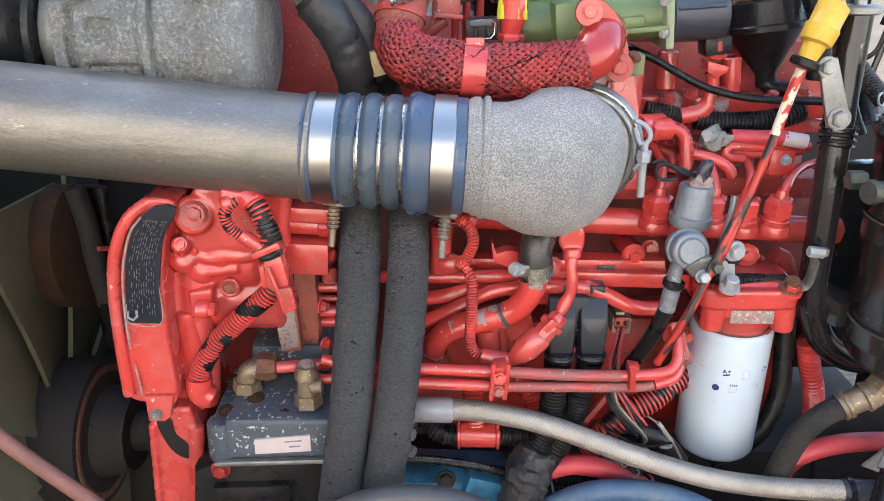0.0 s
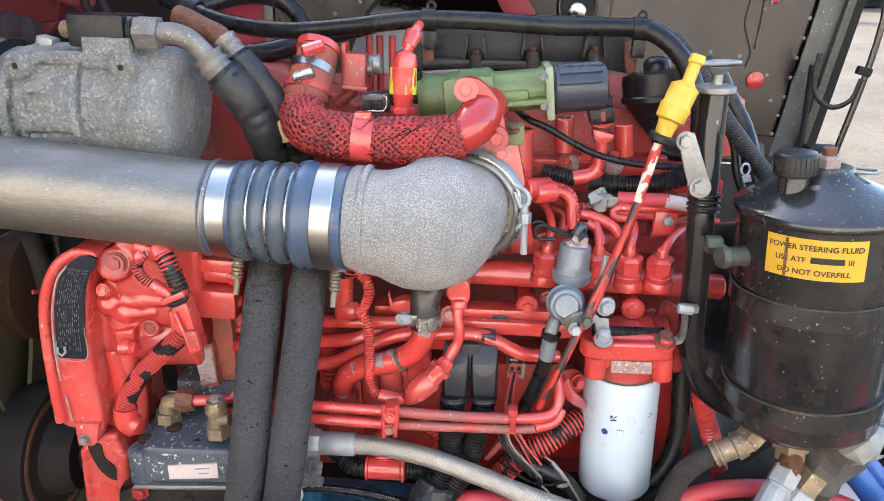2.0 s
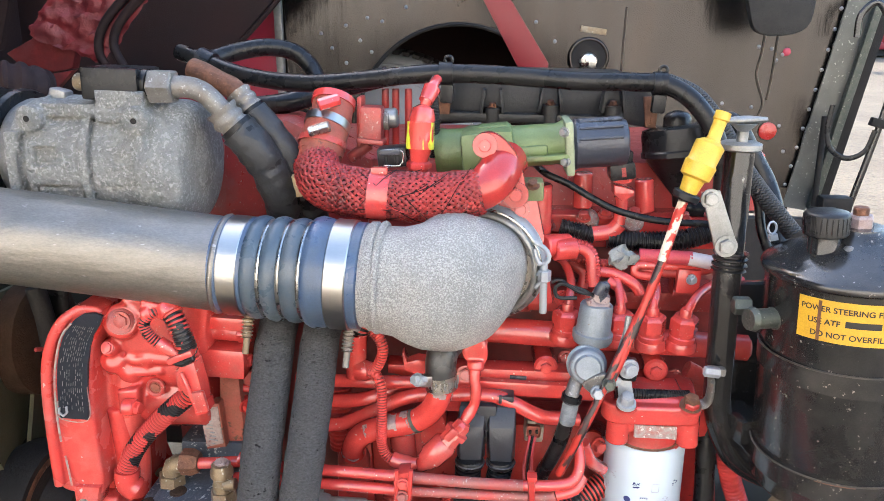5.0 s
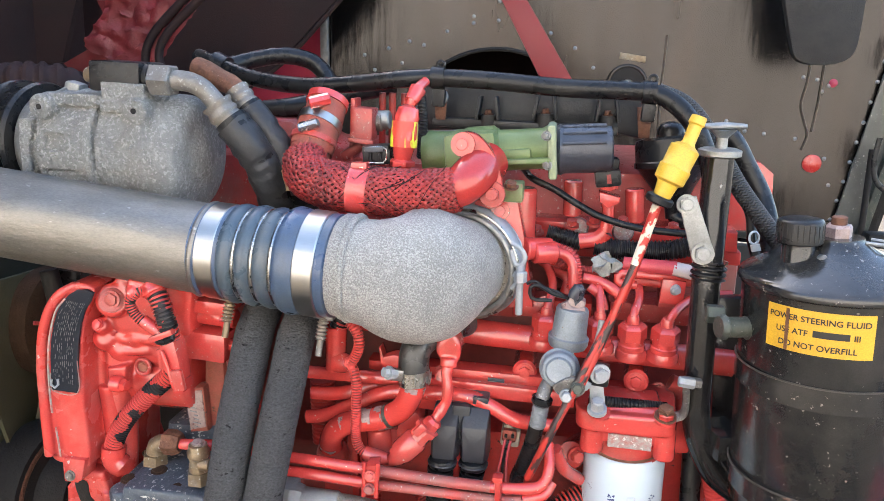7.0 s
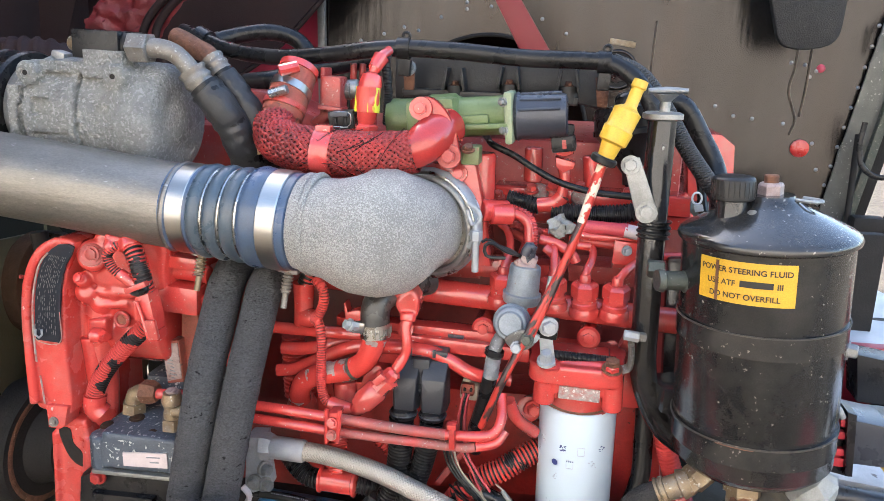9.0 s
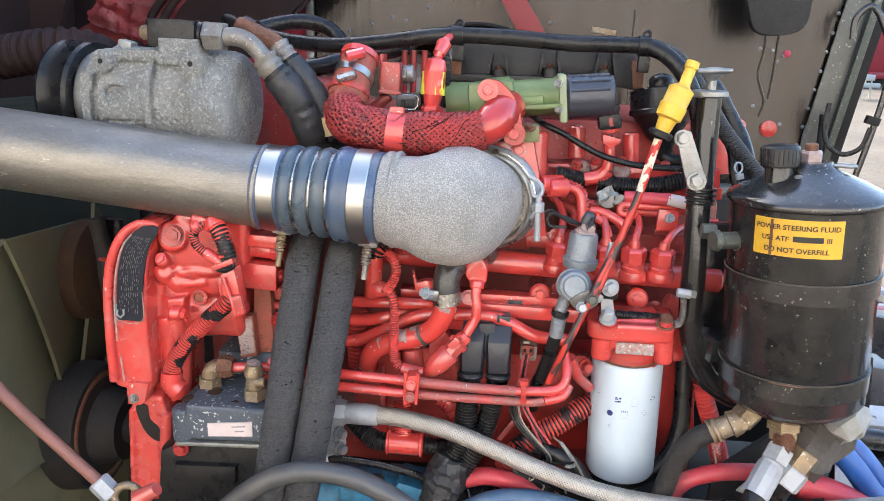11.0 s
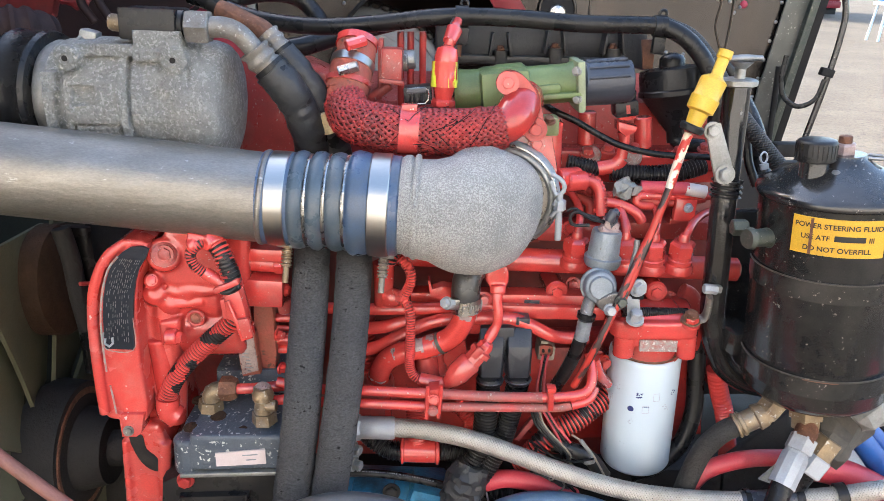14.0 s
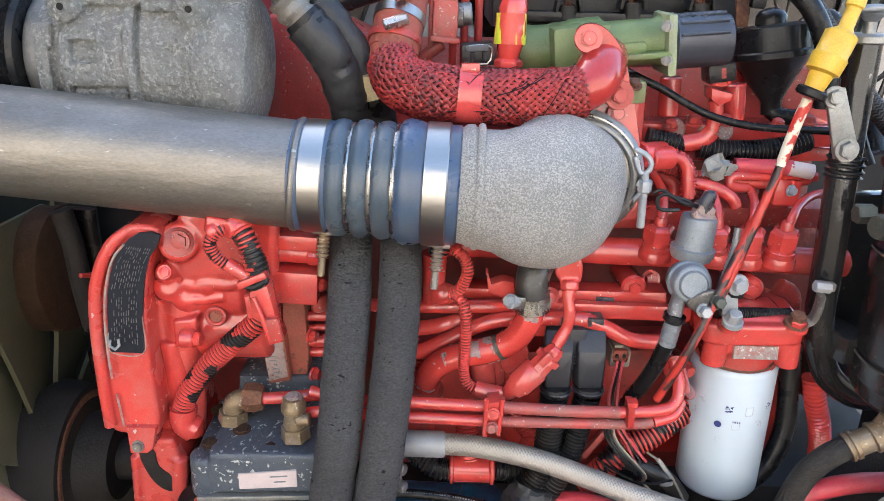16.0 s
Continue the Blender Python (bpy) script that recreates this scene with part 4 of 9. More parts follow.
# Flat dark inlay on the cover: the hollow's shade is painted, not cut.
part("recess_inlay", plate(rounded([(-0.313, 0.6905, 0.769), (-0.297, 0.6905, 0.772), (-0.294, 0.6905, 0.752), (-0.281, 0.6905, 0.738), (-0.277, 0.6905, 0.720), (-0.292, 0.6905, 0.722), (-0.305, 0.6905, 0.738)], 3), 0.004, 0.001), DARK, cover, "dark inlay with the shade of a hollow in its colour")
SCUFF = material("scuffed_edge_primer", (0.30, 0.27, 0.24), 0.6, second=(0.42, 0.06, 0.05), scale=130, amount=2.4, bump=0.2)
part("scuffed_seam", tube([(-0.287, 0.6735, 1.012), (-0.300, 0.6725, 0.996), (-0.311, 0.6725, 0.964), (-0.3165, 0.6725, 0.930), (-0.3185, 0.6725, 0.893), (-0.319, 0.6735, 0.870)], 0.0012, 8), SCUFF, cover, "paint worn to grey along the seam")
part("scuffed_seam", tube([(-0.3185, 0.676, 0.850), (-0.3175, 0.6765, 0.828), (-0.3165, 0.676, 0.812)], 0.0011, 8), SCUFF, cover, "paint worn to grey along the seam")
part("lug", plate([(-0.314, 0.674, 0.812), (-0.283, 0.674, 0.812), (-0.290, 0.674, 0.785), (-0.296, 0.674, 0.780), (-0.314, 0.674, 0.780)], 0.03, 0.003), COVER_RED, cover)
part("bolt", hexhead((-0.304, 0.673, 0.790), (0, -1, 0.2), 0.005, 0.004), CORRODED, cover)
plate_pts = [(-0.3165, 0.674, 0.899), (-0.3155, 0.674, 0.920), (-0.3135, 0.674, 0.941), (-0.310, 0.674, 0.962), (-0.305, 0.674, 0.980), (-0.299, 0.674, 0.995), (-0.291, 0.674, 1.008), (-0.282, 0.674, 1.017), (-0.272, 0.674, 1.023), (-0.260, 0.674, 1.024), (-0.252, 0.674, 1.021), (-0.257, 0.674, 1.010), (-0.265, 0.674, 0.999), (-0.271, 0.674, 0.984), (-0.276, 0.674, 0.963), (-0.280, 0.674, 0.938), (-0.284, 0.674, 0.898)]
nameplate = part("nameplate", plate(plate_pts, 0.003, 0.0), NAMEPLATE, cover, "worn black nameplate")
part("worn_border", tube(plate_pts[-2:] + plate_pts[:2], 0.0006, 8), SCUFF, nameplate)
PRINT = material("worn_print", (0.19, 0.187, 0.18), 0.6, second=(0.06, 0.06, 0.06), scale=300, amount=0.9)
rng = random.Random(8)
edge_a = [Vector(p) for p in ((-0.313, 0.672, 0.913), (-0.310, 0.672, 0.938), (-0.306, 0.672, 0.966), (-0.296, 0.672, 0.994), (-0.284, 0.672, 1.011))]
edge_b = [Vector(p) for p in ((-0.287, 0.673, 0.906), (-0.284, 0.672, 0.939), (-0.279, 0.673, 0.969), (-0.270, 0.672, 0.993), (-0.261, 0.672, 1.009))]
for col in range(11):
    f = (col + 0.5) / 11
    line = [a.lerp(b, f) for a, b in zip(edge_a, edge_b)]
    for k in range(4):
        n_bits = rng.randint(3, 5)
        for q in range(n_bits):
            u = (q + rng.uniform(0.1, 0.25)) / n_bits
            w = (q + rng.uniform(0.55, 0.95)) / n_bits
            if rng.random() < 0.30:
                continue
            part("print_bar", tube([line[k].lerp(line[k + 1], u), line[k].lerp(line[k + 1], w)], 0.00036, 4, 0.02), PRINT, nameplate)
part("logo_patch", tube([(-0.314, 0.672, 0.913), (-0.315, 0.672, 0.905), (-0.310, 0.672, 0.903), (-0.306, 0.672, 0.907), (-0.306, 0.672, 0.914)], 0.0014, 8), ZINC, nameplate)
# front accessory drive: belts, pulleys, fan
fan = thing("cooling_fan", (-0.481, 0.800, 0.681), "faded olive plastic cooling fan at rest", "fan")
hub = Vector((-0.497, 0.820, 0.665))
part("hub", lathe(hub, hub + Vector((0.10, 0, 0)), [(0, 0.09), (0.2, 0.10), (0.6, 0.095), (0.62, 0.06), (1, 0.05)], 36), DARK, fan)
part("hub_ring", ring(hub + Vector((0.05, 0, 0)), (1, 0, 0), 0.082, 0.012), RUST, fan, "rusty hub ring")
part("shaft", rod(hub + Vector((0.06, 0, 0)), hub + Vector((0.24, 0, 0)), 0.026), DARK, fan)
for k in range(10):
    a = radians(k * 36 + 12)
    rad, tan = Vector((0, math.cos(a), math.sin(a))), Vector((0, -math.sin(a), math.cos(a)))
    bm = bmesh.new()
    cols = []
    for s in range(7):
        r_ = 0.085 + 0.225 * s / 6
        half = 0.048 + 0.074 * s / 6
        row = []
        for w in (-1, -0.4, 0.3, 1):
            sweepback = 0.03 * (s / 6) ** 2
            row.append(bm.verts.new(hub + Vector((0.016 * w, 0, 0)) + rad * r_ + tan * (half * w + sweepback)))
        cols.append(row)
    for s in range(6):
        for w in range(3):
            bm.faces.new((cols[s][w], cols[s + 1][w], cols[s + 1][w + 1], cols[s][w + 1]))
    faces = bm.faces[:]
    got = bmesh.ops.extrude_face_region(bm, geom=faces)
    bmesh.ops.translate(bm, vec=(0.006, 0, 0), verts=[g for g in got["geom"] if isinstance(g, bmesh.types.BMVert)])
    part("blade", bm, FAN_GREEN, fan)
belt = thing("drive_belt", (-0.444, 0.850, 0.909), "black ribbed drive belt on a rusty idler pulley", "belt")
part("belt", tube([(-0.420, 0.860, 0.986), (-0.422, 0.860, 0.949), (-0.420, 0.860, 0.872), (-0.420, 0.860, 0.766)], 0.02, flat=0.35), RUBBER, belt)
part("idler", lathe((-0.497, 0.900, 0.893), (-0.461, 0.900, 0.894), [(0, 0.075), (0.1, 0.08), (0.9, 0.08), (1, 0.07)], 36), DARK_RUST, belt)
part("belt_edge", tube([(-0.425, 0.830, 0.993), (-0.418, 0.830, 0.949), (-0.416, 0.830, 0.899), (-0.411, 0.830, 0.849)], 0.012), DARK, belt)
part("stud", rod((-0.339, 0.685, 0.975), (-0.331, 0.700, 0.970), 0.0025), RED_DULL, belt)
# fuel pump and its fittings behind the gear cover
pump = thing("fuel_pump", (-0.217, 0.740, 0.814), "red painted high-pressure fuel pump", "fuel pump")

casting("body", [
    plate(rounded([(-0.249, 0.702, 1.025), (-0.227, 0.702, 1.038), (-0.190, 0.702, 1.043), (-0.151, 0.702, 1.039), (-0.154, 0.702, 0.988), (-0.159, 0.702, 0.966), (-0.209, 0.702, 0.963), (-0.253, 0.702, 0.968)]), 0.12, 0.008),
    rod((-0.287, 0.758, 0.897), (-0.170, 0.758, 0.899), 0.0455, 32),
    rod((-0.283, 0.750, 0.950), (-0.189, 0.750, 0.944), 0.0412, 28),
    lathe((-0.260, 0.692, 0.976), (-0.276, 0.740, 0.959), [(0, 0.006), (0.08, 0.0095), (0.3, 0.012), (1, 0.018)], 20),
    lathe((-0.260, 0.697, 0.959), (-0.278, 0.750, 0.943), [(0, 0.008), (0.1, 0.0145), (0.3, 0.018), (1, 0.024)], 20),
    lathe((-0.245, 0.703, 0.945), (-0.263, 0.750, 0.929), [(0, 0.006), (0.15, 0.014), (0.4, 0.020), (1, 0.026)], 20),
    lathe((-0.222, 0.702, 0.960), (-0.238, 0.750, 0.945), [(0, 0.005), (0.15, 0.012), (0.4, 0.018), (1, 0.026)], 20),
    tube([(-0.249, 0.709, 0.960), (-0.236, 0.708, 0.956), (-0.224, 0.709, 0.960), (-0.203, 0.709, 0.958), (-0.184, 0.711, 0.963)], [0.008, 0.007, 0.009, 0.007, 0.007]),
    tube([(-0.261, 0.707, 0.943), (-0.237, 0.709, 0.941), (-0.210, 0.711, 0.944)], 0.006),
    lathe((-0.243, 0.693, 1.008), (-0.267, 0.760, 0.985), [(0, 0.0165), (0.05, 0.0195), (1, 0.026)], 28),
    plate([(-0.263, 0.700, 0.921), (-0.238, 0.700, 0.924), (-0.239, 0.700, 0.893), (-0.263, 0.700, 0.890)], 0.05, 0.003),
    tube([(-0.271, 0.716, 0.894), (-0.268, 0.720, 0.846), (-0.270, 0.725, 0.788)], [0.014, 0.016, 0.016]),
], RED, pump, voxel=0.0018, smooth=4)
part("bolt_recess", lathe((-0.244, 0.694, 1.007), (-0.242, 0.690, 1.009), [(0, 0.0142), (0.8, 0.0142), (1, 0.012)], 28), RED_ROUGH, pump)
part("bolt", hexhead((-0.242, 0.691, 1.009), (0.05, -1, 0.15), 0.008, 0.004, washer=1.35), RED_ROUGH, pump)
part("bolt", hexhead((-0.256, 0.682, 0.981), (-0.1, -1, 0.5), 0.006, 0.003, washer=1.2), RED, pump)
part("plug_rim", ring((-0.221, 0.709, 0.922), (0, 1, -0.05), 0.0088, 0.0024, 24, 8), RED_ROUGH, pump)
part("plug", hexhead((-0.222, 0.710, 0.921), (0, -1, 0.05), 0.0058, 0.0012, washer=1.2), RUST_RED, pump)
part("stud_bolt", rod((-0.254, 0.695, 0.904), (-0.240, 0.695, 0.904), 0.0095, 20), RED, pump)
part("bolt", hexhead((-0.241, 0.695, 0.904), (1, -0.25, 0), 0.0078, 0.008, washer=1.15), RED, pump)

solenoid = thing("pump_solenoid", (-0.147, 0.740, 0.932), "red painted metering valve block on the pump", "valve")
part("upper_block", box(Vector((-0.141, 0.735, 1.001)), (0.055, 0.05, 0.015), (0, 3, 0), 0.002), RED, solenoid)
part("barrel", rod((-0.161, 0.730, 0.986), (-0.111, 0.730, 0.983), 0.0115), RED, solenoid)
part("collar", rod((-0.128, 0.730, 0.985), (-0.116, 0.730, 0.984), 0.0135, 6), RED, solenoid)
part("lower_block", box(Vector((-0.142, 0.730, 0.955)), (0.052, 0.05, 0.034), (0, 3, 0), 0.003), RED, solenoid)
part("bolt", hexhead((-0.116, 0.720, 0.954), (1, -0.4, 0), 0.006, 0.006), RED, solenoid)
part("stem", rod((-0.122, 0.740, 0.933), (-0.121, 0.740, 0.916), 0.009), RED_ROUGH, solenoid)
flange = thing("pump_flange", (-0.162, 0.760, 0.814), "rust-streaked red flange with a pale data plate", "flange")
part("rear_plate", plate([(-0.161, 0.745, 0.926), (-0.138, 0.745, 0.928), (-0.137, 0.745, 0.853), (-0.141, 0.745, 0.823), (-0.168, 0.745, 0.821)], 0.03, 0.003), RUST_RED, flange, "rust-streaked flange")
part("front_plate", plate([(-0.185, 0.732, 0.888), (-0.159, 0.732, 0.892), (-0.156, 0.732, 0.834), (-0.179, 0.732, 0.830)], 0.02, 0.003), RUST_RED, flange)
data = part("data_plate", plate([(-0.183, 0.731, 0.884), (-0.161, 0.731, 0.888), (-0.158, 0.731, 0.840), (-0.178, 0.731, 0.834)], 0.002, 0.0004), DATA_PLATE, flange, "stained pale data plate")
rng = random.Random(31)
for k in range(9):
    q = Vector((-0.178, 0.730, 0.879)).lerp(Vector((-0.172, 0.730, 0.840)), k / 8)
    part("print_bar", box(q + Vector((rng.uniform(0.002, 0.006), 0, 0)), (rng.uniform(0.004, 0.010), 0.0006, 0.0011), (0, 6, 0), 0), SENDER, data)
part("bolt", hexhead((-0.133, 0.745, 0.836), (1, -0.5, 0), 0.006, 0.008), RED, flange)
part("bolt", hexhead((-0.134, 0.745, 0.883), (1, -0.5, 0), 0.006, 0.008), RED, flange)
part("pipe", rod((-0.143, 0.760, 0.899), (-0.113, 0.760, 0.899), 0.006), RED, flange)
part("pipe", rod((-0.143, 0.760, 0.885), (-0.113, 0.760, 0.885), 0.004), RED, flange)
part("pipe", rod((-0.144, 0.760, 0.870), (-0.099, 0.760, 0.869), 0.008), RED, flange)
part("pipe", rod((-0.145, 0.760, 0.855), (-0.100, 0.760, 0.856), 0.006), RED, flange)

# ---- fuel rail, injector lines and low-pressure tubes ----
rail = thing("fuel_rail", (0.156, 0.820, 0.943), "red painted common fuel rail with injector fittings", "fuel rail")
part("rail", rod((-0.006, 0.820, 0.965), (0.463, 0.820, 0.944), 0.0162, 24), RED, rail)
def injector_fitting(foot, top, bend):
    """A collar, a hex nut and a bent steel line rising from the rail."""
    f, t = Vector(foot), Vector(top)
    part("collar", lathe(f, mix(f, t, 0.55), [(0, 0.0155), (0.12, 0.0155), (0.16, 0.0135), (1, 0.0135)], 20), RED, rail)
    part("nut", lathe(mix(f, t, 0.5), t, [(0, 0.0135), (0.08, 0.0145), (0.9, 0.0145), (1, 0.011)], 6), RED, rail, sharp=25)
    part("foot", lathe(mix(f, t, -0.15), mix(f, t, 0.14), [(0, 0.0185), (0.6, 0.0185), (1, 0.0165)], 24), RED, rail)
    part("collar", lathe(f, mix(f, t, 0.62), [(0, 0.0158), (0.5, 0.0158), (0.55, 0.0145), (1, 0.0145)], 24), RED, rail)
    part("nut", lathe(mix(f, t, 0.45), mix(f, t, 1.0), [(0, 0.0148), (0.06, 0.0166), (0.78, 0.0166), (0.95, 0.0135), (1, 0.0095)], 6), RED, rail, sharp=20)
    part("sleeve_end", lathe(mix(f, t, 1.0), mix(f, t, 1.25), [(0, 0.0075), (0.7, 0.007), (1, 0.0055)], 16), RED, rail)
    part("line", tube([mix(f, t, 0.9)] + [tuple(p) for p in bend], 0.0052, 12), RED, rail)


injector_fitting((0.034, 0.805, 0.971), (0.035, 0.800, 0.994), [(0.034, 0.810, 0.999), (0.031, 0.840, 1.024)])
injector_fitting((0.242, 0.805, 0.960), (0.243, 0.800, 0.995), [(0.244, 0.800, 1.004), (0.248, 0.820, 1.023), (0.242, 0.840, 1.038), (0.232, 0.850, 1.044)])
injector_fitting((0.305, 0.805, 0.959), (0.304, 0.800, 0.994), [(0.304, 0.800, 1.005), (0.302, 0.820, 1.024), (0.296, 0.840, 1.031), (0.286, 0.850, 1.031)])
injector_fitting((0.343, 0.805, 0.954), (0.342, 0.800, 0.992), [(0.342, 0.800, 1.002), (0.349, 0.820, 1.016), (0.347, 0.840, 1.026), (0.332, 0.850, 1.033), (0.328, 0.860, 1.045)])
injector_fitting((0.379, 0.805, 0.954), (0.380, 0.800, 0.991), [(0.383, 0.800, 1.000), (0.399, 0.820, 1.012), (0.423, 0.840, 1.018), (0.457, 0.850, 1.019)])
bores = thing("tappet_plugs", (0.231, 0.800, 0.918), "red round housing ends with hex bolts", "plug")
for tip, back in (((0.221, 0.795, 0.921), (0.220, 0.860, 0.917)), ((0.351, 0.795, 0.921), (0.356, 0.860, 0.917))):
    part("barrel", rod(tip, back, 0.0143, 24, 0.2), RED, bores)
    part("bolt", hexhead(mix(tip, back, 0.02), Vector(tip) - Vector(back), 0.0075, 0.006), RED, bores)
part("bolt", hexhead((0.248, 0.830, 0.918), (0, -1, 0.2), 0.008, 0.008), RED, bores)
part("bolt", hexhead((0.125, 0.780, 0.917), (0, -1, 0.2), 0.008, 0.008), RED, bores)
part("bolt", hexhead((0.382, 0.830, 0.899), (0, -1, 0.2), 0.007, 0.008), RED, bores)

tubes = thing("fuel_return_tubes", (0.079, 0.780, 0.875), "red painted fuel tubes running along the block", "pipes")
part("tube", tube([(-0.078, 0.775, 0.906), (-0.026, 0.775, 0.905), (0.057, 0.775, 0.906), (0.102, 0.785, 0.904)], 0.0081), RED, tubes)
part("tube", tube([(-0.037, 0.775, 0.878), (-0.011, 0.775, 0.879), (0.015, 0.775, 0.885), (0.038, 0.785, 0.890), (0.072, 0.800, 0.892)], 0.0088), RED, tubes)
part("tube", tube([(-0.040, 0.765, 0.850), (-0.016, 0.765, 0.855), (0.020, 0.765, 0.873), (0.053, 0.765, 0.890), (0.087, 0.765, 0.896), (0.153, 0.765, 0.897), (0.183, 0.765, 0.888), (0.217, 0.765, 0.872), (0.260, 0.775, 0.865)], 0.0087), RED, tubes)
part("bar", plate([(0.030, 0.790, 0.921), (0.256, 0.790, 0.918), (0.261, 0.790, 0.894), (0.110, 0.790, 0.896), (0.030, 0.790, 0.909)], 0.03, 0.004), RED, tubes)
part("strip", box(Vector((0.192, 0.782, 0.900)), (0.18, 0.012, 0.018), (0, 1.5, 0), 0.003), RED, tubes)
part("foot", box(Vector((0.118, 0.775, 0.889)), (0.05, 0.02, 0.03), (0, 2, 0), 0.003), RED, tubes)
part("worn_patch", box(Vector((0.188, 0.788, 0.910)), (0.02, 0.002, 0.005), (0, 2, 0), 0.0005), GREY_PLASTIC, tubes)
part("worn_patch", box(Vector((0.158, 0.788, 0.906)), (0.018, 0.002, 0.004), (0, 2, 0), 0.0005), GREY_PLASTIC, tubes)
coolant = thing("coolant_pipe", (0.005, 0.760, 0.817), "chipped red coolant pipe with a black rubber elbow", "pipe")
bend = [(-0.011, 0.770, 0.800), (-0.007, 0.755, 0.829), (0.006, 0.748, 0.850), (0.032, 0.745, 0.862), (0.065, 0.740, 0.873), (0.085, 0.735, 0.888), (0.096, 0.730, 0.909), (0.100, 0.730, 0.924)]
part("pipe", tube(bend, 0.0141), CHIP_RED, coolant)
part("chip", chips(bend, 0.0141, 0.60, 0.665, 0.02, 60.0, 3.0), DATA_PLATE, coolant, "bare chipped patch")
part("chip", chips(bend, 0.0141, 0.665, 0.70, -0.35, 60.0, 5.0), OLD_STEEL, coolant, "bare grey band")
part("chip", chips(bend, 0.0141, 0.36, 0.58, 0.34, 75.0, 1.0), DATA_PLATE, coolant, "bare chipped patch")
part("chip", chips(bend, 0.0141, 0.95, 0.99, 0.05, 80.0, 2.0), DATA_PLATE, coolant, "bare chipped patch")
part("chip", chips(bend, 0.0141, 0.04, 0.14, 0.18, 80.0, 7.0), DATA_PLATE, coolant, "bare chipped patch")
part("rubber_elbow", tube([(0.100, 0.730, 0.926), (0.099, 0.730, 0.947), (0.101, 0.735, 0.964), (0.110, 0.750, 0.973), (0.131, 0.780, 0.976), (0.146, 0.810, 0.973)], 0.0175, 20), GREY_RUBBER, coolant)
part("hose_clamp", tube([(0.100, 0.730, 0.924), (0.099, 0.730, 0.941)], 0.0186, 28), CHROME, coolant, "bright worm-drive hose clamp")
for k in range(16):
    a = radians(150 + k * 15)
    part("clamp_slot", box(Vector((0.100, 0.730, 0.933)) + Vector((math.cos(a) * 0.0189, math.sin(a) * 0.0189, 0)), (0.0011, 0.0011, 0.008), (0, 0, 90 + 150 + k * 15), 0), STEEL, coolant)
part("clamp_housing", box(Vector((0.081, 0.713, 0.940)), (0.018, 0.010, 0.013), (0, 10, 25), 0.002), CHROME, coolant)
part("clamp_screw", rod((0.071, 0.700, 0.947), (0.083, 0.712, 0.941), 0.0058, 6), ZINC, coolant)
part("clamp_screw_flange", lathe((0.075, 0.704, 0.945), (0.077, 0.706, 0.944), [(0, 0.0078), (1, 0.0078)], 16), ZINC, coolant)
part("clip_bracket", plate([(0.053, 0.750, 0.954), (0.055, 0.750, 0.955), (0.059, 0.750, 0.943), (0.071, 0.750, 0.947), (0.083, 0.750, 0.945), (0.083, 0.750, 0.928), (0.069, 0.750, 0.928), (0.056, 0.750, 0.934)], 0.02, 0.0015), RED, coolant)
part("lower_socket", lathe((-0.011, 0.775, 0.792), (-0.010, 0.765, 0.815), [(0, 0.02), (0.5, 0.02), (1, 0.016)], 20), RED_DULL, coolant)
duct = thing("bellows_hoses", (-0.033, 0.800, 0.832), "dark red ribbed bellows between tubes", "hose")
part("bellows", conduit([(-0.032, 0.800, 0.886), (-0.032, 0.800, 0.849), (-0.030, 0.800, 0.799)], 0.016, 0.006, 0.15), RED_DULL, duct)
part("bellows", conduit([(-0.015, 0.800, 0.841), (-0.014, 0.800, 0.799)], 0.014, 0.006, 0.15), RED_DULL, duct)
brake_lines = thing("twin_coolant_lines", (0.116, 0.710, 0.810), "pair of scuffed red steel lines held by clips", "pipes")
WORN = material("worn_red_pipe", (0.42, 0.055, 0.05), 0.4, second=(0.20, 0.10, 0.085), scale=35, amount=0.9, dust=(0.17, 0.12, 0.10), speck=(0.42, 0.36, 0.33), speck_at=0.66, bump=0.2)
part("line", tube([(-0.129, 0.700, 0.842), (-0.090, 0.700, 0.833), (-0.019, 0.700, 0.830), (0.038, 0.700, 0.827), (0.063, 0.700, 0.826)], 0.0064), RED, brake_lines)
part("line", tube([(0.063, 0.700, 0.826), (0.137, 0.700, 0.822), (0.194, 0.700, 0.821)], 0.0064), WORN, brake_lines)
part("line", tube([(0.194, 0.700, 0.821), (0.236, 0.700, 0.824), (0.252, 0.705, 0.830), (0.257, 0.715, 0.845), (0.254, 0.730, 0.866)], 0.0064), RED, brake_lines)
part("line", tube([(-0.091, 0.700, 0.815), (-0.019, 0.700, 0.812), (0.063, 0.700, 0.808)], 0.0064), RED, brake_lines)
part("line", tube([(0.063, 0.700, 0.808), (0.137, 0.700, 0.807), (0.212, 0.700, 0.807), (0.230, 0.700, 0.810)], 0.0057), WORN, brake_lines)
part("line", tube([(0.230, 0.700, 0.810), (0.252, 0.705, 0.815), (0.261, 0.715, 0.826)], 0.0064), RED, brake_lines)
part("clip", plate([(0.055, 0.685, 0.839), (0.068, 0.685, 0.841), (0.066, 0.685, 0.803), (0.053, 0.685, 0.802)], 0.022, 0.002), RED, brake_lines)
for p, q in (((0.054, 0.683, 0.845), (0.053, 0.683, 0.802)), ((0.070, 0.683, 0.846), (0.067, 0.683, 0.803))):
    part("clip_flange", tube([p, mix(p, q, 0.5), q], 0.0026, 8), RED, brake_lines)
part("clip_bolt", hexhead((0.061, 0.682, 0.829), (0, -1, 0.2), 0.005, 0.005), RED, brake_lines)
part("clip_bolt", hexhead((0.060, 0.682, 0.813), (0, -1, 0.2), 0.005, 0.005), WORN, brake_lines)
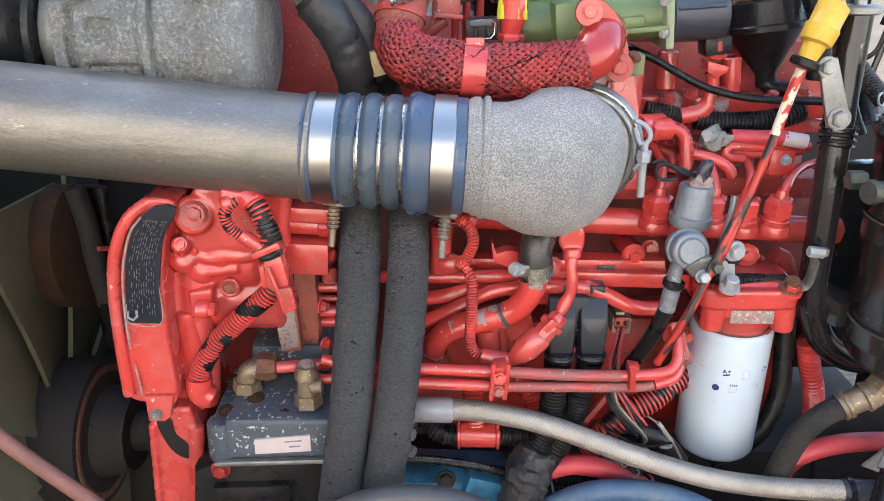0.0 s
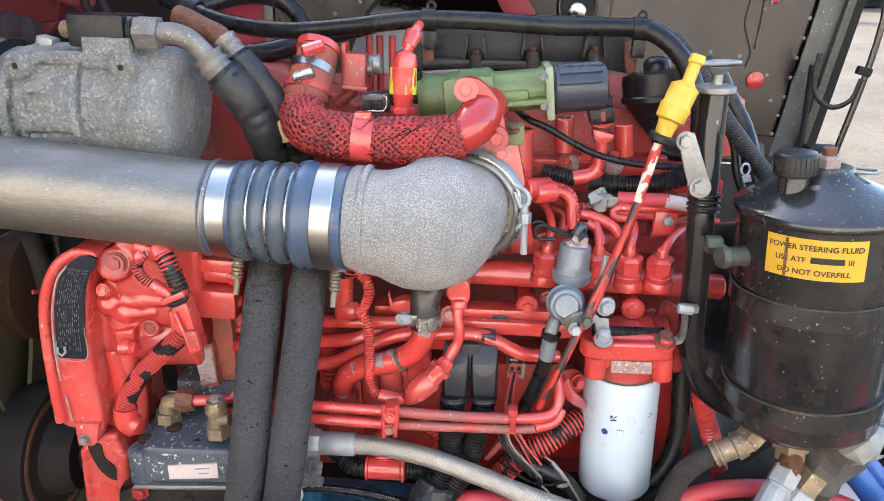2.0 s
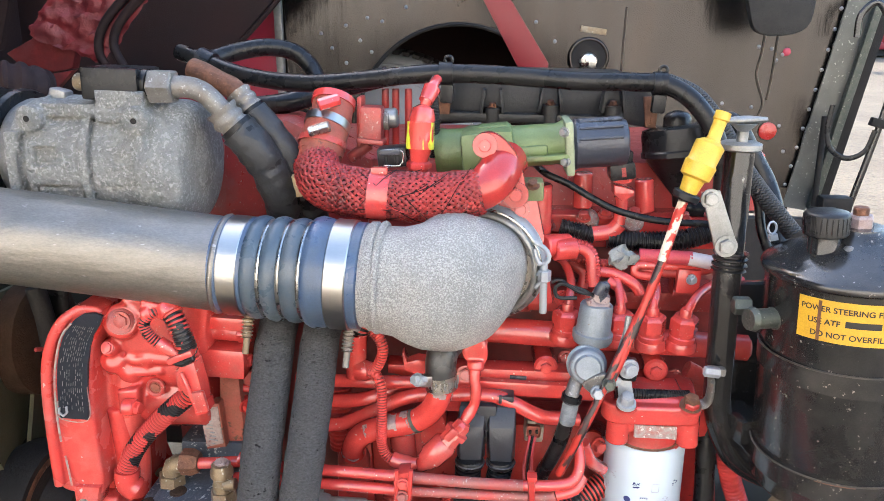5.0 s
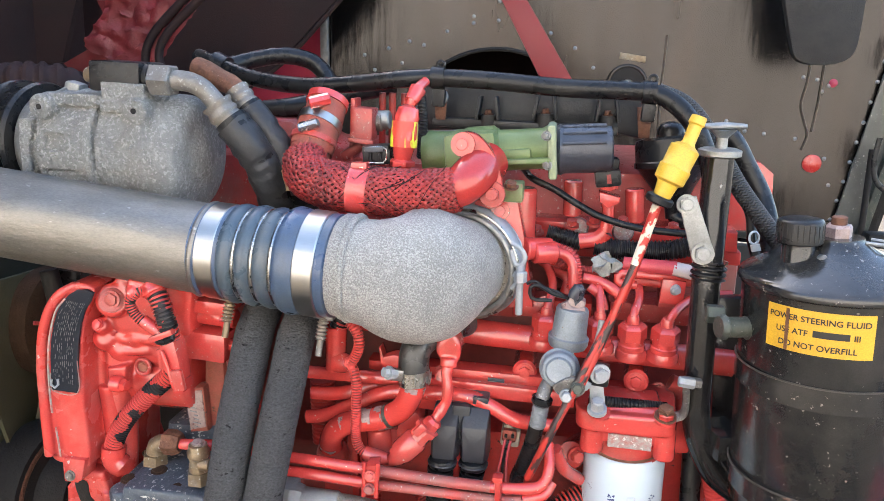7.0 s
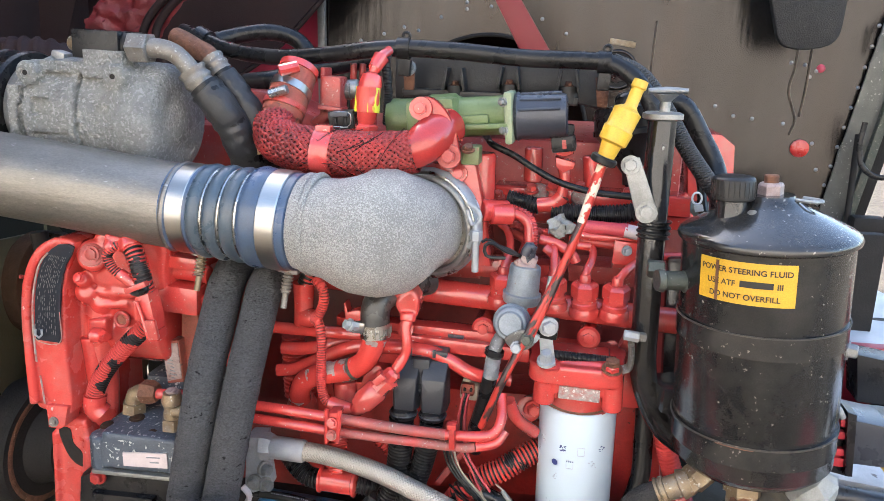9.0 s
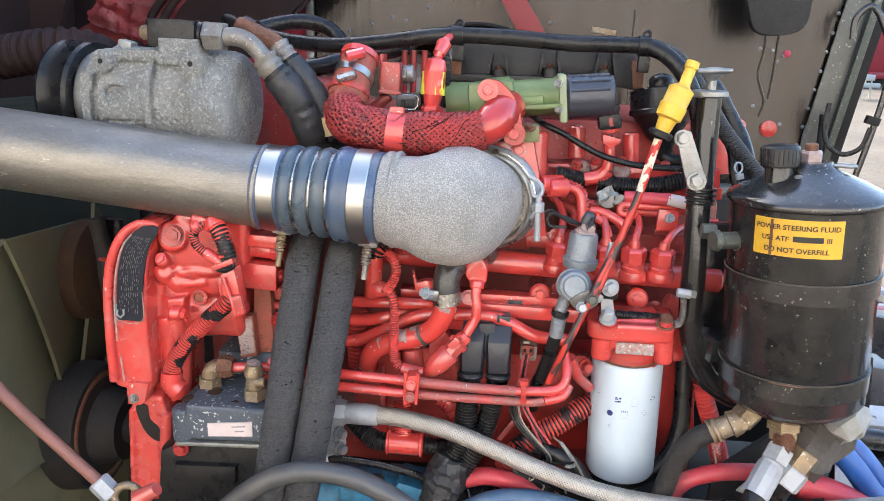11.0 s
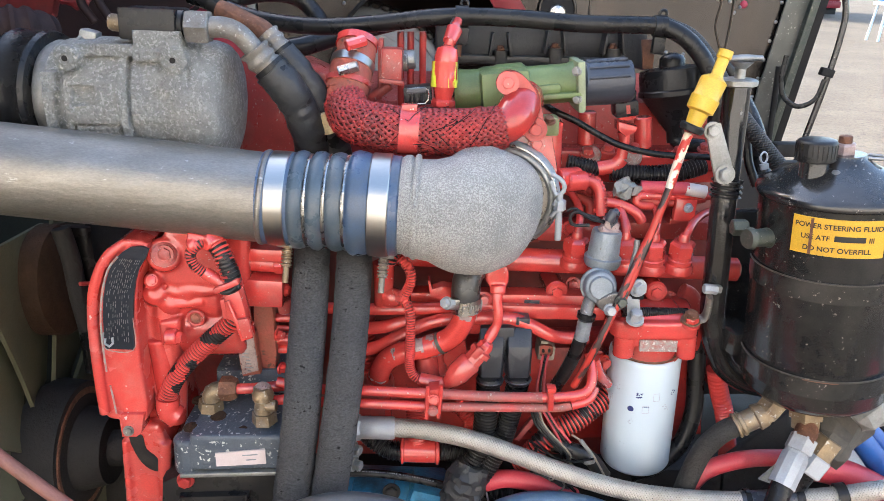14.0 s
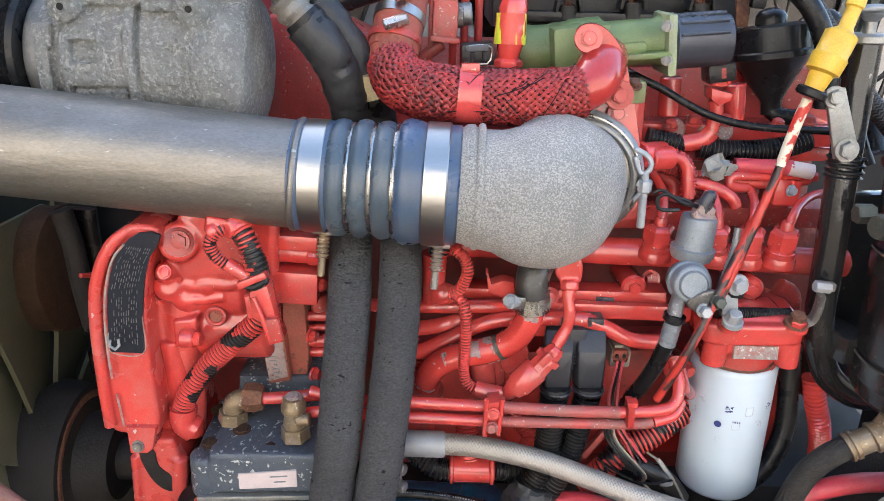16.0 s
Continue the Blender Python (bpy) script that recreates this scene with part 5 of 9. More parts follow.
part("clip", plate([(0.199, 0.686, 0.838), (0.206, 0.686, 0.838), (0.207, 0.686, 0.810), (0.200, 0.686, 0.810)], 0.02, 0.002), RED_DULL, brake_lines)
part("clip_tab", plate([(0.197, 0.684, 0.842), (0.208, 0.684, 0.842), (0.208, 0.684, 0.836), (0.198, 0.684, 0.836)], 0.012, 0.001), RED, brake_lines)


# ---- charge air pipe, coupler and cast elbow ----
PX = 0.0503
charge = thing("charge_air_pipe", (-0.254, 0.705, 1.082), "dull aluminised steel charge air pipe", "pipe")
part("pipe", tube([(-0.709, 0.690, 1.139), (-0.509, 0.695, 1.116), (-0.318, 0.700, 1.094), (-0.122, 0.705, 1.071)], PX, 40, 0.02), PIPE, charge)
part("bead", ring((-0.127, 0.705, 1.072), Vector((-0.122, 0.705, 1.071)) - Vector((-0.318, 0.700, 1.094)), PX * 0.985, 0.004), PIPE, charge)
c0, c1 = Vector((-0.129, 0.705, 1.072)), Vector((0.023, 0.700, 1.064))
ra, rb = 0.0510, 0.0557
coupler = thing("charge_hose_coupler", c0, "faded blue silicone coupler hose with humps", "hose coupler")


def along(t):
    return tuple(c0.lerp(c1, t))


part("cuff", lathe(along(0), along(0.24), [(0, ra * 0.97), (0.03, ra * 1.02), (0.9, ra * 1.02), (1, ra * 0.98)], 48), SILICONE, coupler)
for a, b, k in ((0.21, 0.345, 1.045), (0.345, 0.48, 1.045), (0.48, 0.615, 1.03)):
    r_ = ra + (rb - ra) * a
    part("hump", lathe(along(a), along(b), [(0, r_ * 0.89), (0.1, r_ * 0.98), (0.25, r_ * (k - 0.01)), (0.5, r_ * (k + 0.012)), (0.75, r_ * (k - 0.01)), (0.9, r_ * 0.98), (1, r_ * 0.89)], 48), SILICONE_GREY, coupler)
    part("wire_ring", ring(along(b), c1 - c0, r_ * 0.965, 0.0022, 48, 8), CHROME, coupler)
part("hump", lathe(along(0.62), along(0.80), [(0, rb * 0.93), (0.12, rb * 1.02), (0.35, rb * 1.06), (0.7, rb * 1.03), (1, rb * 0.98)], 48), SILICONE, coupler)
part("cuff", lathe(along(0.76), along(1.0), [(0, rb * 0.98), (0.1, rb * 1.0), (0.95, rb * 1.0), (1, rb * 0.96)], 48), SILICONE, coupler)
for a, b, r_ in ((0.065, 0.205, ra), (0.785, 0.93, rb)):
    clamp = thing("band_clamp", along(a), "bright steel T-bolt band clamp on the coupler", "clamp", "coupler clamps")
    part("band", lathe(along(a), along(b), [(0, r_ * 1.015), (0.05, r_ * 1.035), (0.95, r_ * 1.035), (1, r_ * 1.015)], 56), CLAMP_STEEL, clamp)
    m_ = Vector(along((a + b) / 2)) + Vector((0.002, 0.004, -r_ * 1.06))
    part("trunnion", box(m_, (0.024, 0.012, 0.008), (0, 6, 0), 0.002), STEEL, clamp)
    bolt_metal = BRASS if a < 0.5 else CORRODED
    part("spring", conduit([m_ + Vector((0, 0, 0)), m_ + Vector((-0.002, -0.01, -0.026))], 0.0065, 0.004, 0.3), bolt_metal, clamp)
    part("bolt", rod(m_, m_ + Vector((-0.004, -0.012, -0.044)), 0.0036), bolt_metal, clamp)
elbow = thing("cast_elbow", (0.113, 0.720, 0.986), "rough sand-cast aluminium intake elbow", "elbow")
part("neck", lathe(along(0.97), (0.043, 0.700, 1.064), [(0, rb * 0.95), (0.3, rb * 0.97), (0.45, rb * 1.02), (0.7, rb * 1.02), (0.8, rb * 0.97), (1, rb * 0.98)], 48), CAST, elbow)
part("body", loft([
    ((0.036, 0.700, 1.0625), 0.0535, 0.0545, 0.0535),
    ((0.058, 0.700, 1.0605), 0.0550, 0.0575, 0.0550),
    ((0.082, 0.702, 1.0580), 0.0625, 0.0690, 0.0600),
    ((0.102, 0.712, 1.0560), 0.0700, 0.0740, 0.0630),
    ((0.118, 0.730, 1.0550), 0.0715, 0.0735, 0.0630),
    ((0.131, 0.755, 1.0540), 0.0620, 0.0600, 0.0590),
    ((0.140, 0.780, 1.0520), 0.0540, 0.0530, 0.0530),
    ((0.146, 0.805, 1.0490), 0.0497, 0.0497, 0.0497),
], 64, 2.25), CAST, elbow)
part("cast_seam", ring((0.040, 0.700, 1.063), c1 - c0, rb * 1.0, 0.0035, 48, 8), CAST, elbow)
vband = thing("v_band_clamp", (0.213, 0.800, 1.057), "bright steel v-band clamp at the turbo outlet", "clamp")
vc, vd = Vector((0.148, 0.800, 1.051)), Vector((0.28, 1.0, 0.06))
part("band", ring(vc, vd, 0.0633, 0.0062, 64, 10, 1.9), ZINC, vband)
part("rolled_edge", ring(vc + vd * -0.010, vd, 0.0656, 0.0022, 64, 8), CHROME, vband)
part("rolled_edge", ring(vc + vd * 0.010, vd, 0.0656, 0.0022, 64, 8), CHROME, vband)
part("flange", ring(vc + vd * -0.012, vd, 0.0596, 0.004, 56, 8), STEEL, vband)
part("latch", tube([(0.200, 0.768, 1.085), (0.210, 0.765, 1.080), (0.216, 0.764, 1.072), (0.214, 0.764, 1.063), (0.207, 0.765, 1.060), (0.203, 0.766, 1.067), (0.200, 0.768, 1.077)], 0.0028), ZINC, vband)
part("latch", tube([(0.203, 0.768, 1.032), (0.208, 0.765, 1.040), (0.213, 0.764, 1.046), (0.215, 0.764, 1.052), (0.209, 0.765, 1.054), (0.205, 0.766, 1.047)], 0.0028), ZINC, vband)
part("bolt", rod((0.211, 0.765, 1.062), (0.212, 0.765, 1.003), 0.0042), ZINC, vband)
part("nut", rod((0.212, 0.765, 1.054), (0.212, 0.765, 1.041), 0.0075, 6), ZINC, vband)
part("flange_face", lathe(vc - vd * 0.008, vc + vd * 0.004, [(0, 0.0543), (0.1, 0.0603), (1, 0.0618)], 56), CHROME, vband)
part("turbo_stub", lathe(vc, vc + vd * 0.07, [(0, 0.0588), (1, 0.0528)], 40), RED_ROUGH, vband)

# ---- air-conditioning compressor ----
ac = thing("ac_compressor", (-0.286, 0.800, 1.117), "corroded aluminium air-conditioning compressor", "compressor")
a0, a1 = Vector((-0.379, 0.810, 1.169)), Vector((-0.177, 0.800, 1.160))
ar = 0.0724
axis = (a1 - a0).normalized()
shell = [lathe(a0, a1, [(0, ar * 0.72), (0.02, ar * 0.86), (0.06, ar * 0.90), (0.14, ar * 0.93), (0.15, ar * 0.96), (0.74, ar * 0.965), (0.75, ar * 1.0), (0.90, ar * 0.995), (0.95, ar * 0.955), (0.985, ar * 0.86), (1, ar * 0.70)], 64)]
cy, cz = 0.805, 1.165
lo_r, mid_r, hi_r = ar * 0.88, ar * 1.03, ar * 1.07
for x0, x1, w0, w1, b0, b1 in ((-0.343, -0.286, -0.338, -0.313, 2.0, 19.0), (-0.273, -0.226, -0.252, -0.228, -4.0, 14.0)):
    shell += [rim_block(x0, x1, b1, 52, lo_r, mid_r, cy, cz), rim_block(x0, w0, -14, b1, lo_r, mid_r, cy, cz), rim_block(w1, x1, -14, b1, lo_r, mid_r, cy, cz), rim_block(x0, x1, -14, b0, lo_r, mid_r, cy, cz)]
    shell.append(rim_block(x0 + 0.004, x1 - 0.004, -46, -17, lo_r, mid_r - 0.001, cy, cz))
for x0, x1, r_ in ((-0.287, -0.278, hi_r), (-0.226, -0.215, hi_r), (-0.209, -0.204, mid_r), (-0.347, -0.342, mid_r)):
    shell.append(rim_block(x0, x1, -60, 78, lo_r, r_, cy, cz, 16))
shell += [box(Vector((-0.243, 0.775, 1.232)), (0.052, 0.062, 0.030), (0, 2, 0), 0.0015), box(Vector((-0.245, 0.756, 1.220)), (0.050, 0.03, 0.012), (0, 1, 0), 0.001)]
shell += [box(Vector((-0.306, 0.770, 1.226)), (0.070, 0.05, 0.014), (0, 1, 0), 0.002), box(Vector((-0.364, 0.752, 1.192)), (0.016, 0.03, 0.022), (0, 0, 0), 0.002), box(Vector((-0.366, 0.750, 1.160)), (0.012, 0.03, 0.052), (0, 0, 0), 0.002)]
for p in ((-0.339, 0.732, 1.218), (-0.224, 0.734, 1.2165)):
    shell.append(lathe(Vector(p), Vector(p) + Vector((0.002, 0.06, 0)), [(0, 0.0125), (0.04, 0.0145), (1, 0.0150)], 28))
casting("body", shell, COMP, ac, "", 0.0013, 1)
part("end_boss", lathe(a1 - (a1 - a0).normalized() * 0.006, a1 + (a1 - a0).normalized() * 0.004, [(0, 0.03), (0.7, 0.028), (1, 0.02)], 28), COMP, ac)
for p in ((-0.339, 0.732, 1.218), (-0.224, 0.734, 1.2165)):
    part("lug_hole", lathe(Vector(p) + Vector((0, 0.001, 0)), Vector(p) + Vector((0, -0.0006, 0)), [(0, 0.0032), (1, 0.0032)], 16), DARK, ac)
    part("lug_rim", ring(Vector(p) + Vector((0, -0.0004, 0)), (0, 1, 0), 0.0058, 0.0010, 28, 6), COMP, ac)
part("manifold", box(Vector((-0.252, 0.775, 1.253)), (0.062, 0.06, 0.034), (0, 2, 0), 0.004), PLASTIC, ac, "black manifold block")
part("collar", rod((-0.231, 0.765, 1.253), (-0.214, 0.765, 1.252), 0.016), RUBBER, ac)
part("valve", lathe((-0.301, 0.770, 1.254), (-0.275, 0.770, 1.252), [(0, 0.008), (0.1, 0.0095), (0.6, 0.0095), (0.62, 0.006), (1, 0.006)], 12), BRASS, ac, "brass service valve")
part("front_plate", lathe((-0.392, 0.810, 1.170), (-0.375, 0.810, 1.169), [(0, ar * 0.8), (0.5, ar * 0.86), (1, ar * 0.86)], 48), STEEL, ac)
part("pulley", lathe((-0.434, 0.815, 1.172), (-0.388, 0.810, 1.170), [(0, ar * 0.7), (0.02, ar * 0.98), (0.12, ar * 1.0), (0.2, ar * 0.97), (0.8, ar * 0.97), (0.88, ar * 1.0), (1, ar * 0.97), (1, ar * 0.7)], 56), RUBBER, ac, "black belt pulley")
part("clutch", lathe((-0.448, 0.815, 1.173), (-0.432, 0.815, 1.172), [(0, ar * 0.6), (0.5, ar * 0.8), (1, ar * 0.8)], 40), RUST, ac)
part("top_clip", box(Vector((-0.338, 0.800, 1.235)), (0.02, 0.02, 0.018), (0, 15, 0), 0.004), STEEL, ac)

# hoses from the compressor, bare at the top and lagged below the pipe
suction = thing("ac_hose", (-0.196, 0.760, 1.250), "aluminium-ended black hose lagged with foam below", "hose", "compressor hoses")
part("union_nut", rod((-0.213, 0.760, 1.251), (-0.187, 0.760, 1.250), 0.0188, 6, 0.1), CORRODED, suction, "large corroded union nut", 25)
part("tail", tube([(-0.190, 0.760, 1.250), (-0.174, 0.762, 1.250), (-0.160, 0.768, 1.244), (-0.148, 0.772, 1.231), (-0.141, 0.775, 1.220)], 0.0115), CORRODED, suction)
part("ferrule", conduit([(-0.145, 0.774, 1.226), (-0.136, 0.776, 1.213), (-0.126, 0.778, 1.202)], 0.0185, 0.012, 0.12), CORRODED, suction)
part("hose", tube([(-0.131, 0.777, 1.208), (-0.112, 0.780, 1.184), (-0.098, 0.790, 1.155), (-0.090, 0.800, 1.126), (-0.089, 0.815, 1.095), (-0.091, 0.820, 1.042), (-0.094, 0.800, 0.992)], 0.0194, 20), RUBBER, suction)
part("tape", crumple(conduit([(-0.128, 0.777, 1.203), (-0.112, 0.780, 1.183), (-0.100, 0.789, 1.158), (-0.092, 0.797, 1.133), (-0.090, 0.815, 1.094)], 0.0213, 0.014, 0.022, 22), 0.0022, 80.0), TAPE_BLACK, suction, "wrinkled black tape")
part("lagging", tube([(-0.092, 0.800, 1.004), (-0.088, 0.765, 0.994), (-0.084, 0.720, 0.976), (-0.084, 0.690, 0.935), (-0.087, 0.665, 0.887), (-0.092, 0.645, 0.823), (-0.102, 0.635, 0.754), (-0.114, 0.630, 0.679)], [0.0217] + [0.0215] * 7, 24, 0.006, 0.05), FOAM, suction, "cracked black foam lagging")
discharge = thing("ac_hose", (-0.169, 0.800, 1.256), "rusty-ended black hose lagged with foam below", "hose", "compressor hoses")
part("elbow", tube([(-0.194, 0.830, 1.265), (-0.179, 0.825, 1.260), (-0.160, 0.820, 1.251), (-0.144, 0.815, 1.245), (-0.133, 0.810, 1.235)], 0.0125), RUST, discharge)
part("ferrule", conduit([(-0.137, 0.812, 1.240), (-0.126, 0.810, 1.227), (-0.118, 0.808, 1.216)], 0.0155, 0.010, 0.12), CORRODED, discharge)
part("hose", tube([(-0.122, 0.810, 1.222), (-0.104, 0.808, 1.201), (-0.086, 0.810, 1.175), (-0.073, 0.815, 1.150), (-0.064, 0.820, 1.121), (-0.058, 0.830, 1.090), (-0.051, 0.830, 1.033), (-0.042, 0.800, 0.993)], 0.0158, 18), RUBBER, discharge)
part("tape", crumple(conduit([(-0.120, 0.810, 1.218), (-0.101, 0.808, 1.197), (-0.083, 0.810, 1.169), (-0.069, 0.818, 1.135), (-0.060, 0.828, 1.101)], 0.0177, 0.013, 0.022, 20), 0.002, 85.0, 2.0), TAPE_BLACK, discharge, "wrinkled black tape")
part("marker_tape", tube([(-0.070, 0.806, 1.154), (-0.063, 0.810, 1.130)], 0.0196, 18), TAPE_CREAM, discharge)
part("lagging", tube([(-0.042, 0.800, 1.005), (-0.037, 0.765, 0.993), (-0.034, 0.720, 0.977), (-0.035, 0.690, 0.936), (-0.039, 0.665, 0.888), (-0.047, 0.645, 0.824), (-0.058, 0.635, 0.754), (-0.073, 0.630, 0.680)], [0.0217] + [0.0211] * 7, 24, 0.006, 0.05), FOAM, discharge, "cracked black foam lagging")

# ---- exhaust recirculation valve and its sleeved hose ----
egr = thing("egr_valve", (0.165, 0.840, 1.147), "green primed recirculation valve with grey actuator", "valve")
g0, g1 = Vector((0.085, 0.850, 1.169)), Vector((0.237, 0.850, 1.183))
gr = 0.0285
part("body", lathe(g0, g1, [(0, gr * 0.92), (0.06, gr * 1.0), (0.10, gr * 0.95), (0.3, gr * 0.9), (0.36, gr * 1.05), (0.56, gr * 1.05), (0.6, gr * 0.86), (0.93, gr * 0.84), (1, gr * 1.0)], 36), GREEN, egr)
part("saddle", box(Vector((0.146, 0.840, 1.176)), (0.06, 0.08, 0.05), (0, -6, 0), 0.008), GREEN, egr)
part("brace", box(Vector((0.189, 0.835, 1.176)), (0.05, 0.03, 0.012), (0, -6, 0), 0.004), GREEN, egr)
part("body_web", box(Vector((0.210, 0.822, 1.170)), (0.06, 0.02, 0.006), (0, -5, 0), 0.002), GREEN, egr)
for q in ((0.231, 0.815, 1.200), (0.234, 0.815, 1.167)):
    part("plate_bolt", hexhead(q, (-0.6, -1, 0), 0.0045, 0.006), STEEL, egr)
part("end_plate", box(Vector((0.238, 0.845, 1.181)), (0.010, 0.066, 0.062), (0, -5, 0), 0.004), material("pale_green_plate", (0.30, 0.34, 0.2), 0.5), egr)
part("actuator", lathe((0.243, 0.850, 1.181), (0.307, 0.850, 1.185), [(0, gr * 0.98), (0.06, gr * 1.06), (0.12, gr * 0.98), (0.85, gr * 0.96), (0.97, gr * 0.9), (1, gr * 0.7)], 28), GREY_PLASTIC, egr, "grey plastic actuator")
for k in range(5):
    a = radians(200 + 28 * k)
    o = Vector((0, math.cos(a) * gr * 0.98, -math.sin(a) * gr * 0.98))
    part("fin", rod(Vector((0.249, 0.850, 1.181)) + o, Vector((0.298, 0.850, 1.185)) + o, 0.002, 8), GREY_PLASTIC, egr)
part("plug", box(Vector((0.304, 0.860, 1.150)), (0.03, 0.03, 0.02), (0, -8, 0), 0.004), PLASTIC, egr)
part("foot", box(Vector((0.198, 0.800, 1.138)), (0.022, 0.03, 0.022), (0, 0, 0), 0.003), GREEN, egr)
part("bolt", hexhead((0.196, 0.785, 1.145), (0, -0.6, 1), 0.006, 0.006), RUST, egr)
egr_pipe = thing("egr_elbow", (0.152, 0.770, 1.146), "glossy red elbow bolted to the valve", "elbow")
part("flange", plate(rounded([(0.133, 0.765, 1.194), (0.143, 0.765, 1.205), (0.160, 0.765, 1.201), (0.178, 0.765, 1.180), (0.188, 0.765, 1.147), (0.184, 0.765, 1.129), (0.170, 0.765, 1.131), (0.148, 0.765, 1.160)]), 0.016, 0.003), RED_GLOSS, egr_pipe)
part("elbow", tube([(0.167, 0.800, 1.168), (0.160, 0.775, 1.164), (0.152, 0.757, 1.156), (0.141, 0.750, 1.147), (0.116, 0.752, 1.140)], [0.0241, 0.0248, 0.0238, 0.0222, 0.0214], 28, 0.004), RED_GLOSS, egr_pipe)
part("bolt", hexhead((0.143, 0.763, 1.192), (0, -1, 0.1), 0.0085, 0.010, washer=1.6), RED, egr_pipe)
part("bolt", hexhead((0.177, 0.763, 1.139), (0, -1, 0.1), 0.0085, 0.010, washer=1.7), RED_ROUGH, egr_pipe)
part("pale_washer", ring((0.177, 0.762, 1.139), (0, -1, 0.1), 0.0118, 0.001, 28, 6), TAPE_CREAM, egr_pipe)
SOOT = material("sooty_red_hose", (0.05, 0.012, 0.011), 0.8, second=(0.02, 0.008, 0.008), scale=60, bump=0.3, spec=0.2)
SLEEVE_RED = material("scuffed_red_strands", (0.34, 0.026, 0.024), 0.4, second=(0.16, 0.017, 0.016), scale=30, amount=1.1, dust=(0.04, 0.013, 0.012), speck=(0.03, 0.011, 0.011), speck_scale=240, speck_at=0.62, bump=0.3, bump_scale=500)


def weave_nodes(m, colour_a, colour_b, gap, count, pitch, rough, metal, depth, wander=0.3):
    """Two crossing sets of strands wound round a hose, from its UV: turns round it and metres along it."""
    N, L = m.node_tree.nodes, m.node_tree.links
    co = N.new("ShaderNodeUVMap")
    sep = N.new("ShaderNodeSeparateXYZ")
    L.new(co.outputs[0], sep.inputs[0])

    def calc(op, a, b=None):
        x = N.new("ShaderNodeMath")
        x.operation = op
        for i, v in enumerate((a, b)):
            if v is None:
                continue
            if isinstance(v, (int, float)):
                x.inputs[i].default_value = v
            else:
                L.new(v, x.inputs[i])
        return x.outputs[0]

    nz = N.new("ShaderNodeTexNoise")
    nz.inputs["Scale"].default_value = 60
    u = calc("MULTIPLY", sep.outputs[0], count)
    v = calc("ADD", calc("MULTIPLY", sep.outputs[1], 1.0 / pitch), calc("MULTIPLY", nz.outputs["Fac"], wander))
    p, q = calc("ADD", u, v), calc("SUBTRACT", u, v)

    def strand(s):
        return calc("ABSOLUTE", calc("SINE", calc("MULTIPLY", s, math.pi)))

    sp, sq = strand(p), strand(q)
    over = calc("GREATER_THAN", calc("SINE", calc("MULTIPLY", u, 2 * math.pi)), 0.0)
    mixf = N.new("ShaderNodeMix")
    L.new(over, mixf.inputs["Factor"])
    L.new(sp, mixf.inputs["A"])
    L.new(sq, mixf.inputs["B"])
    height = mixf.outputs["Result"]
    cr = N.new("ShaderNodeMapRange")
    cr.inputs["From Min"].default_value, cr.inputs["From Max"].default_value = gap, gap + 0.35
    L.new(height, cr.inputs["Value"])
    n2 = N.new("ShaderNodeTexNoise")
    n2.inputs["Scale"].default_value = 35
    cm0 = N.new("ShaderNodeMix")
    cm0.data_type = "RGBA"
    cm0.inputs["A"].default_value, cm0.inputs["B"].default_value = (*colour_a, 1), (*(c * 0.55 for c in colour_a), 1)
    L.new(n2.outputs["Fac"], cm0.inputs["Factor"])
    cm = N.new("ShaderNodeMix")
    cm.data_type = "RGBA"
    cm.inputs["A"].default_value = (*colour_b, 1)
    L.new(cr.outputs[0], cm.inputs["Factor"])
    L.new(cm0.outputs["Result"], cm.inputs["B"])
    b = N["Principled BSDF"]
    L.new(cm.outputs["Result"], b.inputs["Base Color"])
    b.inputs["Roughness"].default_value, b.inputs["Metallic"].default_value = rough, metal
    bp = N.new("ShaderNodeBump")
    bp.inputs["Strength"].default_value, bp.inputs["Distance"].default_value = 0.9, depth
    L.new(height, bp.inputs["Height"])
    L.new(bp.outputs[0], b.inputs["Normal"])


BRAID = bpy.data.materials.new("braided_steel")
BRAID.use_nodes = True
weave_nodes(BRAID, (0.12, 0.11, 0.095), (0.05, 0.046, 0.04), 0.14, 24, 0.0023, 0.36, 0.6, 0.0005, 0.1)
sleeve = thing("sleeved_hose", (0.035, 0.760, 1.132), "red hose in a frayed woven heat sleeve", "hose")
sl = [(-0.046, 0.790, 1.166), (-0.035, 0.770, 1.149), (-0.007, 0.760, 1.141), (0.035, 0.755, 1.138), (0.076, 0.752, 1.137), (0.110, 0.750, 1.139), (0.141, 0.750, 1.145)]
sleeve_radii = [0.0241, 0.0260, 0.0267, 0.0253, 0.0260, 0.0253, 0.0231]
part("hose", tube(sl, [r_ - 0.0012 for r_ in sleeve_radii], 32, 0.004, 0.03), SOOT, sleeve, "sooty hose under the weave")
for me in braid_strands(sl, sleeve_radii, 24, 0.00170, 0.0011, 0.9, 0.40, 0.06):
    part("strand", me, SLEEVE_RED, sleeve, sharp=60)
part("band", tube([(0.020, 0.755, 1.139), (0.042, 0.755, 1.137)], 0.0277, 32), RED, sleeve)
part("band_lug", box(Vector((0.032, 0.750, 1.165)), (0.018, 0.014, 0.01), (0, 0, 0), 0.002), RED, sleeve)
rng = random.Random(11)
axis_line = spline(sl, 12)
